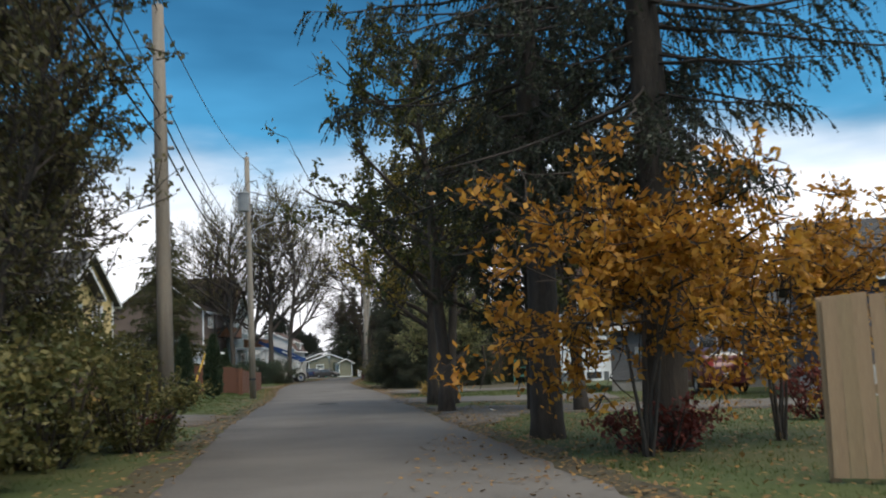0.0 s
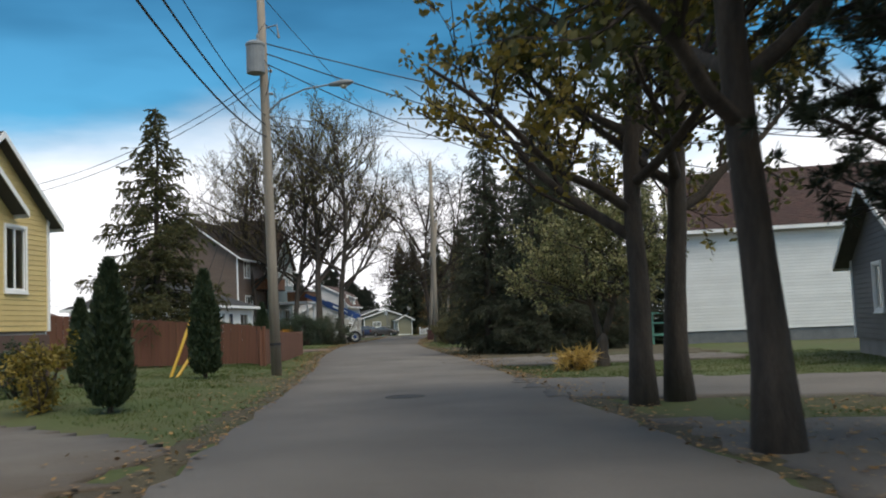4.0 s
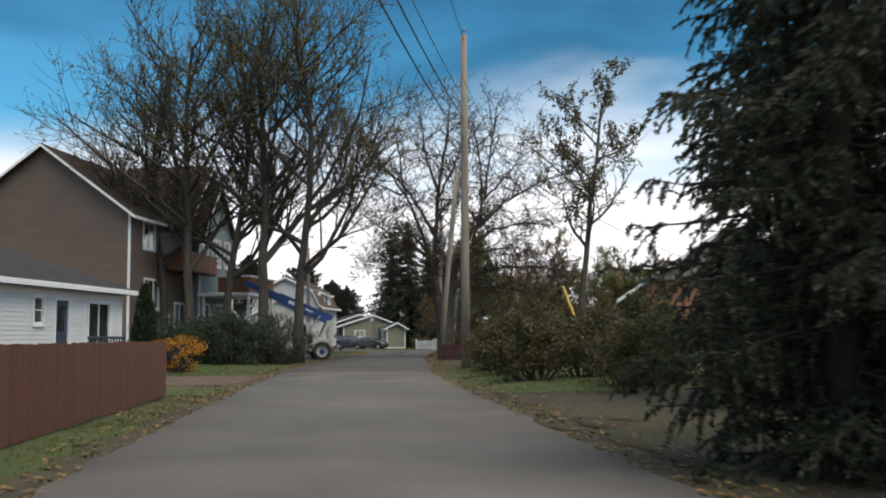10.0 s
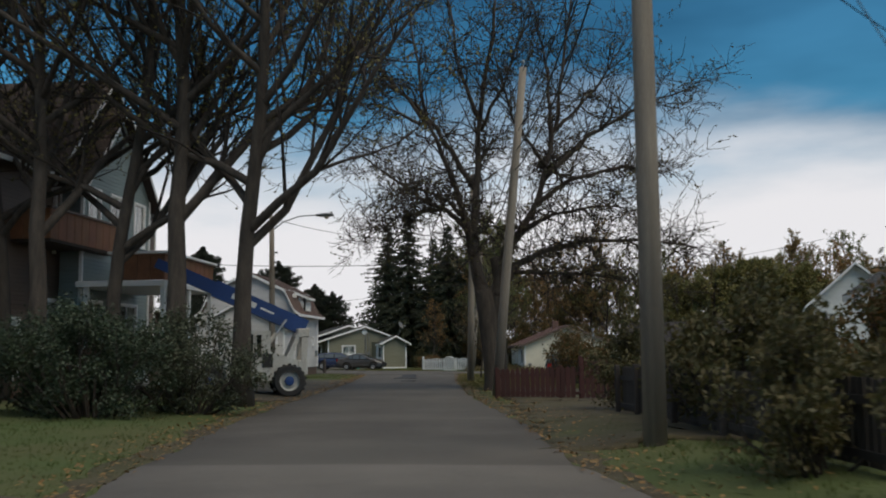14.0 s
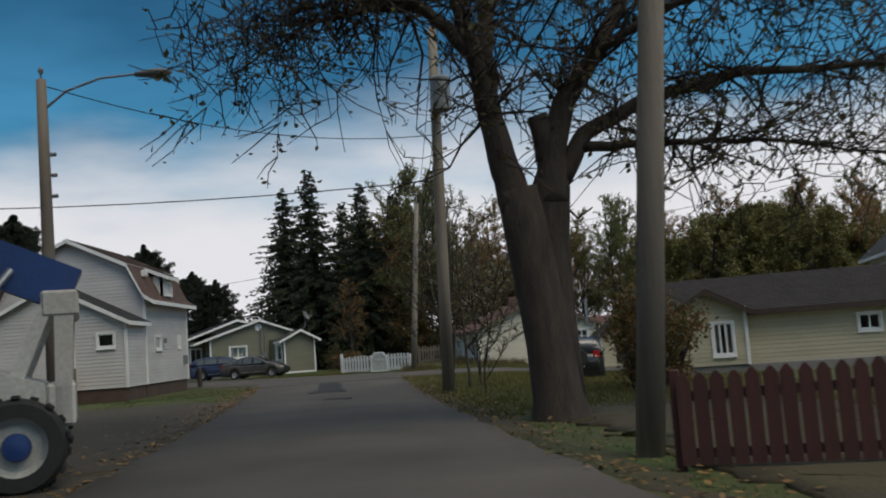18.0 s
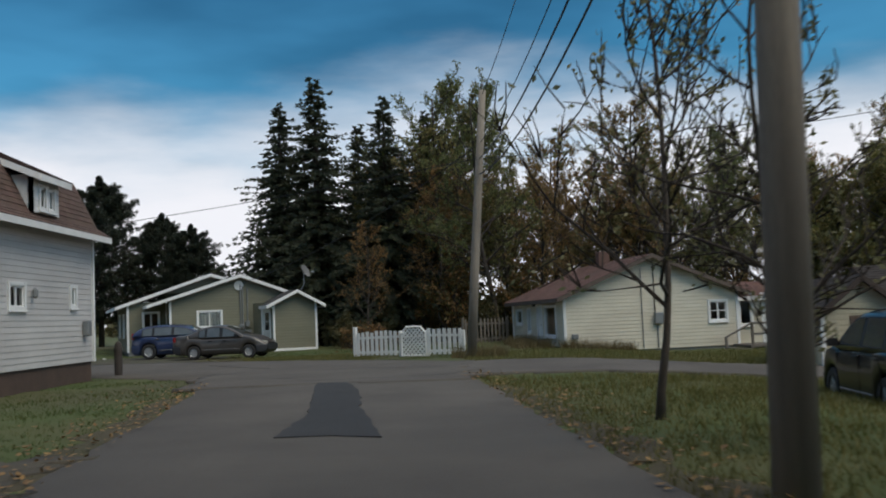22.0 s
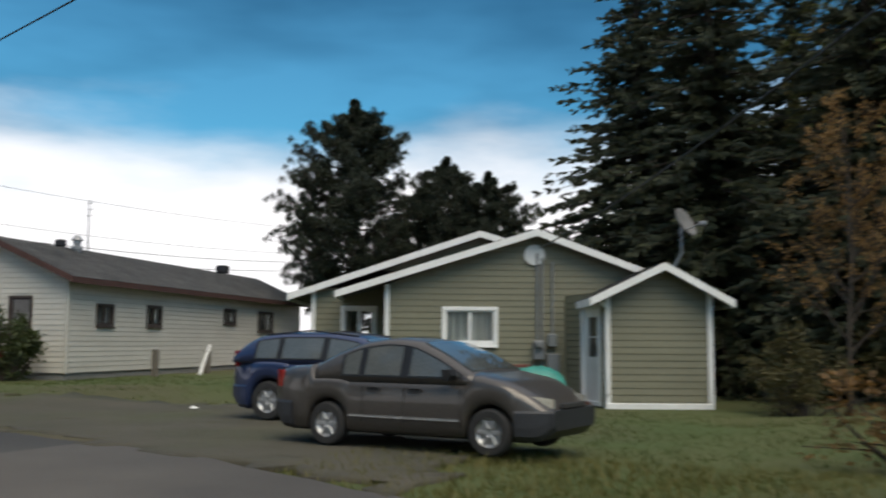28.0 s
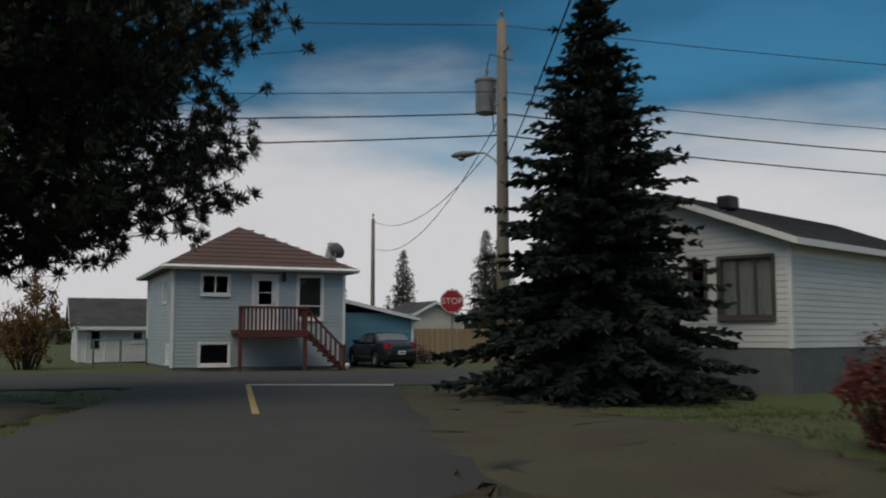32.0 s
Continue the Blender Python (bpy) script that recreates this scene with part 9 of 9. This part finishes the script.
bed(lambda: shrub("wild_bush", "overgrown bush with dull green leaves", 2.6, 2.4, 1.9, 113, L_DULL, 5200, 0.1, 22), [(-4.6, 88.6, 0, 1.0), (-5.7, 92.0, 90, 0.9), (-3.3, 90.3, 150, 1.15), (-2.0, 87.0, 200, 1.1), (-6.2, 95.3, 40, 0.85), (-4.4, 96.3, 250, 1.2), (-1.0, 92.5, 10, 1.3), (0.6, 88.8, 80, 1.3), (-6.0, 100.5, 120, 1.2), (-4.4, 104.0, 290, 1.3), (-6.6, 107.5, 30, 1.1), (-2.4, 84.5, 70, 0.8)])
bed(lambda: shrub("rust_bush", "bush with rust and green leaves", 2.6, 2.4, 2.6, 114, L_MIXED, 3300, 0.12, 22), [(-7.9, 127.0, 0, 1.0), (-6.9, 129.5, 80, 1.05), (-6.0, 131.8, 160, 0.8), (-3.2, 100.6, 60, 1.0), (-0.5, 97.8, 0, 1.0)])
bed(lambda: broadleaf("sapling", "thin sapling with sparse pale leaves", 3.6, 115, 0.03, L_PALE, BARK, first=0.15, limbs=9, spread=0.45, up=0.8, leaves=520, leaf=0.08, sub=4, subsub=4, gap=0.1), [(-11.3, 130.2, 120, 1.0), (-11.2, 134.2, 40, 1.0)])
again(wd, -18.4, 172.2, 10, 0.62)
put(broadleaf("roadside_tree", "slim leafy sapling beside the pole", 6.4, 116, 0.055, L_PALE, BARK, first=0.22, limbs=13, spread=0.42, up=0.6, leaves=1150, leaf=0.09, sub=5, subsub=4, gap=0.1), -12.05, 136.5)
again(bpy.data.objects["roadside_tree"], -11.6, 133.2, 140, 0.8)
put(arborvitae("columnar_cedar", "columnar green cedar shrub", 2.6, 0.36, 117), -7.5, 54.9)
again(bpy.data.objects["columnar_cedar"], -5.95, 46.6, 50, 0.93)
again(bpy.data.objects["columnar_cedar"], -9.6, 52.5, 150, 0.75)
again(bpy.data.objects["columnar_cedar"], -20.3, 99.2, 150, 1.25)
put(shrub("flower_clump", "clump of orange autumn foliage behind the fence", 1.8, 1.2, 1.1, 118, L_RUST, 1900, 0.07, 14), -17.6, 163.6, 0, 1.35)


# undergrowth of the woods
put(shrub("rust_shrub", "tall rust-orange shrub beyond the cross street", 3.6, 3.0, 3.6, 120, L_RUST, 5200, 0.14, 22), -76.2, 158.6)
ug = bpy.data.objects["wild_bush"]
for k in range(9):
    again(ug, -19 + k * 4.9 + wr.uniform(-0.5, 0.5), 182.5 + wr.uniform(-3, 3) - max(0, -14 + k * 4.9) * 0.3, wr.uniform(0, 360), wr.uniform(0.8, 1.3))
again(ug, -19.2, 171.8, 40, 0.85)
rb2 = bpy.data.objects["rust_bush"]
for k in range(16):
    x = -17.5 + k * 1.9 + wr.uniform(-0.6, 0.6)
    again(rb2 if k % 3 else ug, x, 174.6 + wr.uniform(-0.8, 2.5), wr.uniform(0, 360), wr.uniform(1.0, 1.7))
for x, y, sc in ((-95, 186, 0.8), (-101, 181, 0.75), (-108, 190, 1.0), (-112, 178, 0.9), (-98, 192, 0.7), (-104, 174, 0.6)):
    again(sp, x, y, x * 7, sc)


def far_woods():
    """A belt of distant trees all round the horizon, pointed and round crowns."""
    rng = np.random.default_rng(77)
    pos = []
    for k in range(1100):
        a, r = rng.uniform(0, 6.283), rng.uniform(165, 235)
        h, w, n = rng.uniform(2.5, 5.5), rng.uniform(1.4, 2.8), 60
        t = rng.random(n)
        prof = (1 - t) if rng.random() < 0.45 else np.sin(np.pi * np.clip(t * 0.9 + 0.1, 0, 1)) ** 0.6
        b = rng.uniform(0, 6.283, n)
        q = w * prof * np.sqrt(rng.random(n))
        pos.append(np.stack([-25 + math.cos(a) * r + np.cos(b) * q, 95 + math.sin(a) * r * 1.15 + np.sin(b) * q, t * h], 1))
    me = quads_mesh("far_woods", leaf_quads(np.concatenate(pos), 1.25, rng, 0.7), 4, L_DULL)
    tagged(part("far_woods", me, None), "distant belt of autumn woods", "woods", kind="stuff")


far_woods()


# ---- grass and fallen leaves ----
def inside_pave(x, y):
    """Where the sheet is paved."""
    a = (x > np.interp(y, _sy, _sl) - 0.03) & (x < np.interp(y, _sy, _sr) + 0.03) & (y < 149)
    s2 = sorted(STREET2)
    xx = np.array([r[0] for r in s2], float)
    n, f = np.interp(x, xx, [r[1] for r in s2]), np.interp(x, xx, [r[2] for r in s2])
    b = (x < -14.2) & (x > -60.5) & (y > n) & (y < f)
    c = (x < -59) & (x > -70.6) & (y > 119)
    d = (x > -15) & (x < 6) & (y > 145.5 - 0.2 * (x + 14)) & (y < 152.8 - 0.3 * (x + 14))
    e = (x > -9) & (x < -2.2) & (y > 36.5 - (x + 2) * 0.3) & (y < 42.0 - (x + 2) * 0.85)
    g = (x > -1) & (x < 8) & (y > 47.5 - x * 0.2) & (y < 52.4 - x * 0.2)
    h = (x > -18.5) & (x < -12) & (y > 88.2) & (y < 94.0)
    return a | b | c | d | e | g | h


def tufts(name, label, n, seed, mat, h, boxes):
    """Blades in tufts over a list of (x0, x1, y0, y1, share)."""
    rng = np.random.default_rng(seed)
    P = []
    for x0, x1, y0, y1, sh in boxes:
        m = int(n * sh)
        P.append(np.stack([rng.uniform(x0, x1, m), rng.uniform(y0, y1, m)], 1))
    P = np.concatenate(P)
    P = P[~inside_pave(P[:, 0], P[:, 1])]
    P = np.repeat(P, 3, 0) + rng.normal(0, 0.05, (len(P) * 3, 2))
    m = len(P)
    z = ground_z(P[:, 0], P[:, 1]) - 0.03
    base = np.stack([P[:, 0], P[:, 1], z], 1)
    a = rng.uniform(0, 6.283, m)
    side = np.stack([np.cos(a), np.sin(a), 0 * a], 1) * rng.uniform(0.006, 0.014, (m, 1))
    tip = base + np.stack([rng.normal(0, 0.35, m), rng.normal(0, 0.35, m), np.ones(m)], 1) * (h * rng.uniform(0.5, 1.3, (m, 1)))
    q = np.stack([base - side, base + side, tip], 1).reshape(-1, 3)
    ob = part(name, quads_mesh(name, q, 3, mat), None)
    tagged(ob, label, "grass", kind="stuff")


VERGES = [(-9, 0, 15, 36, 0.07), (-12, -2, 40, 64, 0.16), (-13.5, -7, 62, 92, 0.08), (-22, -12, 92, 118, 0.10), (4, 14, 16, 47, 0.14), (-1, 10, 50, 64, 0.13), (-7, 0, 70, 98, 0.08), (-12, -5, 95, 145, 0.13), (-27, -19, 140, 156, 0.06), (-14, -2, 150, 162, 0.07), (-24, -14, 156, 171, 0.08), (-42, -26, 162, 176, 0.08), (-62, -40, 164, 174, 0.09), (-62, -45, 154, 163, 0.05), (-24, -17, 118, 142, 0.05)]
tufts("grass", "rough autumn grass", 95000, 7, BLADE, 0.075, VERGES)


tufts("weeds", "tall dry weeds along the foot of the cream house", 1900, 10, leafmat("dry_weeds", (0.10, 0.085, 0.035), (0.19, 0.14, 0.06)), 0.42, [(-11.9, -10.4, 161.2, 168.5, 0.4), (-10.2, -7.4, 160.8, 161.5, 0.2), (-14.4, -12.6, 155.3, 157.4, 0.15)])
tufts("dry_grass", "yellowing unmown grass beside the lane", 40000, 9, leafmat("yellow_blades", (0.10, 0.105, 0.022), (0.19, 0.165, 0.05), trans=0.3), 0.13, [(-14.5, -3, 122, 134, 0.28), (-14.5, -2, 134, 147.5, 0.36), (-14, -2, 151, 160, 0.2), (-24, -17, 156, 163, 0.1)])


def litter(n, seed):
    """Fallen leaves that gather along the edges of the street."""
    rng = np.random.default_rng(seed)
    y = rng.uniform(14, 147, n)
    side = rng.random(n) < 0.5
    off = np.abs(rng.normal(0, 0.7, n)) - 0.15
    x = np.where(side, np.interp(y, _sy, _sr) + off, np.interp(y, _sy, _sl) - off)
    m = n // 3
    x[:m], y[:m] = rng.uniform(4, 12, m), rng.uniform(18, 46, m)
    z = ground_z(x, y) + 0.045 + rng.uniform(0, 0.03, n)
    z = np.where(off < 0, 0.03, z)
    p = np.stack([x, y, z], 1)
    d = rng.normal(size=(n, 3)) * np.array([1, 1, 0.25])
    d /= np.linalg.norm(d, axis=1)[:, None]
    s = np.cross(d, np.array([0, 0, 1.0])) + rng.normal(0, 0.15, (n, 3))
    L = rng.uniform(0.05, 0.11, (n, 1))
    q = np.stack([p, p + d * L * 0.5 + s * L * 0.35, p + d * L, p + d * L * 0.5 - s * L * 0.35], 1).reshape(-1, 3)
    tagged(part("fallen_leaves", quads_mesh("fallen_leaves", q, 4, leafmat("fallen_leaf", (0.16, 0.085, 0.03), (0.32, 0.19, 0.06), trans=0.1)), None), "brown and yellow fallen leaves", "leaves", kind="stuff")


litter(15000, 8)
flat("driveway_2", [(-2.3, 37.2), (-2.9, 42.0), (-8.0, 46.0), (-12.5, 50.3), (-14.0, 46.0), (-6.0, 38.5)], lambda x, y: gz(x, y) + 0.045, GRAVEL, "grey gravel driveway of the yellow house", "driveway", wob=0.2)
flat("driveway_3", [(1.6, 47.2), (0.5, 53.0), (3.4, 52.0), (9.0, 50.6), (9.0, 45.5)], lambda x, y: gz(x, y) + 0.05, ASPHALT, "asphalt driveway apron", "driveway", wob=0.1)
flat("driveway_4", [(-12.6, 87.9), (-14.0, 94.6), (-18.5, 93.2), (-19.3, 92.6), (-19.3, 88.5), (-17.0, 88.8)], lambda x, y: gz(x, y) + 0.045, REDGRAVEL, "reddish gravel driveway", "driveway", wob=0.2)
flat("driveway_5", [(-2.2, 60.5), (-3.0, 66.0), (0.0, 66.2), (7.0, 63.4), (7.0, 60.0), (1.5, 59.8)], lambda x, y: gz(x, y) + 0.045, GRAVEL, "gravel driveway beside the spruces", "driveway", wob=0.2)
flat("driveway_6", [(-22.0, 159.8), (-28.0, 162.2), (-34.0, 163.8), (-35.0, 167.6), (-28.0, 169.5), (-23.4, 164.5)], lambda x, y: gz(x, y) + 0.045, DIRTGRAVEL, "grey gravel parking strip with weeds", "driveway", wob=0.25)
flat("driveway_7", [(-16.3, 113.2), (-17.6, 126.0), (-18.6, 135.0), (-24.0, 136.0), (-25.0, 118.0), (-22.0, 113.0)], lambda x, y: gz(x, y) + 0.045, surf("bare_earth", (0.075, 0.064, 0.046), (0.055, 0.048, 0.034), 0.95, scale=0.5, fine=30, bump=0.8), "bare earth and gravel yard by the crane", "driveway", wob=0.25)
flat("driveway_8", [(4.4, 33.6), (2.7, 43.6), (6, 43.0), (14, 41.2), (14, 37.0), (5.5, 38.4), (5.0, 35.0)], lambda x, y: gz(x, y) + 0.04, GRAVEL, "gravel driveway below the trees", "driveway", wob=0.15)
flat("verge_1", [(-27.0, 161.3), (-34.0, 163.2), (-45.0, 165.3), (-57.6, 167.6), (-57.0, 171.0), (-44.0, 168.6), (-35.0, 167.2), (-28.0, 165.0)], lambda x, y: gz(x, y) + 0.034, SOIL, "bare leafy soil beside the street", "verge", wob=0.3)
flat("verge_2", [(-46.0, 159.6), (-54.4, 161.3), (-57.6, 160.0), (-58.6, 156.0), (-52.0, 152.5), (-45.0, 154.0)], lambda x, y: gz(x, y) + 0.034, SOIL, "leaf-strewn soil below the large pine", "verge", wob=0.25)
for k, (x, y) in enumerate(((-29.6, 167.0), (4.9, 38.9), (-18.3, 119.0))):
    pp = thing("paper_scrap", "crumpled white paper scrap on the ground", "litter", pose(x, y, max(0.0, gz(x, y)) + 0.06, 8, 5, k * 50) @ Matrix.Scale(0.6, 4))
    part("sheet", Mesh().ring([[(-0.12, -0.08, 0.0), (0.1, -0.1, 0.02), (0.12, 0.08, 0.0), (-0.1, 0.1, 0.03)], [(-0.11, -0.08, 0.015), (0.1, -0.09, 0.035), (0.11, 0.08, 0.015), (-0.1, 0.09, 0.05)]]), WHITEP, pp, fix=True)
bp = thing("brushwood_pile", "heap of cut brushwood beside the parked sedan", "brushwood", pose(-79.2, 175.0, 0))
bs_, rb = Mesh(), np.random.default_rng(12)
for k in range(150):
    a, q = rb.uniform(0, 6.283), rb.random() ** 0.5
    c = np.array([math.cos(a) * q * 1.3, math.sin(a) * q * 1.1, rb.random() * 1.2 * (1 - q * 0.7)])
    d = rb.normal(0, 1, 3) * np.array([1, 1, 0.35])
    d = d / np.linalg.norm(d) * rb.uniform(0.4, 0.9)
    bs_.tube([c - d / 2 + np.array([0, 0, 0.1]), c + d / 2 + np.array([0, 0, 0.1])], [0.035, 0.025], 5)
tagged(part("sticks", bs_, surf("cut_wood", (0.22, 0.15, 0.10), (0.13, 0.09, 0.065), 0.9, isl=0.3), bp), kind="stuff")
flat("verge_3", [(-1.7, 66.6), (-2.1, 68.5), (-4.4, 79.0), (-5.5, 84.0), (0.0, 86.0), (5.0, 80.0), (6.5, 68.5), (6.8, 64.2), (0.0, 66.5)], lambda x, y: gz(x, y) + 0.03, SOIL, "needle-strewn soil below the spruces", "verge", wob=0.25)
flat("verge_4", [(-8.9, 99.0), (-9.9, 113.5), (-10.6, 123.0), (-5.5, 124.0), (-4.5, 114.0), (-4.0, 99.0)], lambda x, y: gz(x, y) + 0.036, SOIL, "leaf-strewn bare soil along the picket fence", "verge", wob=0.3)
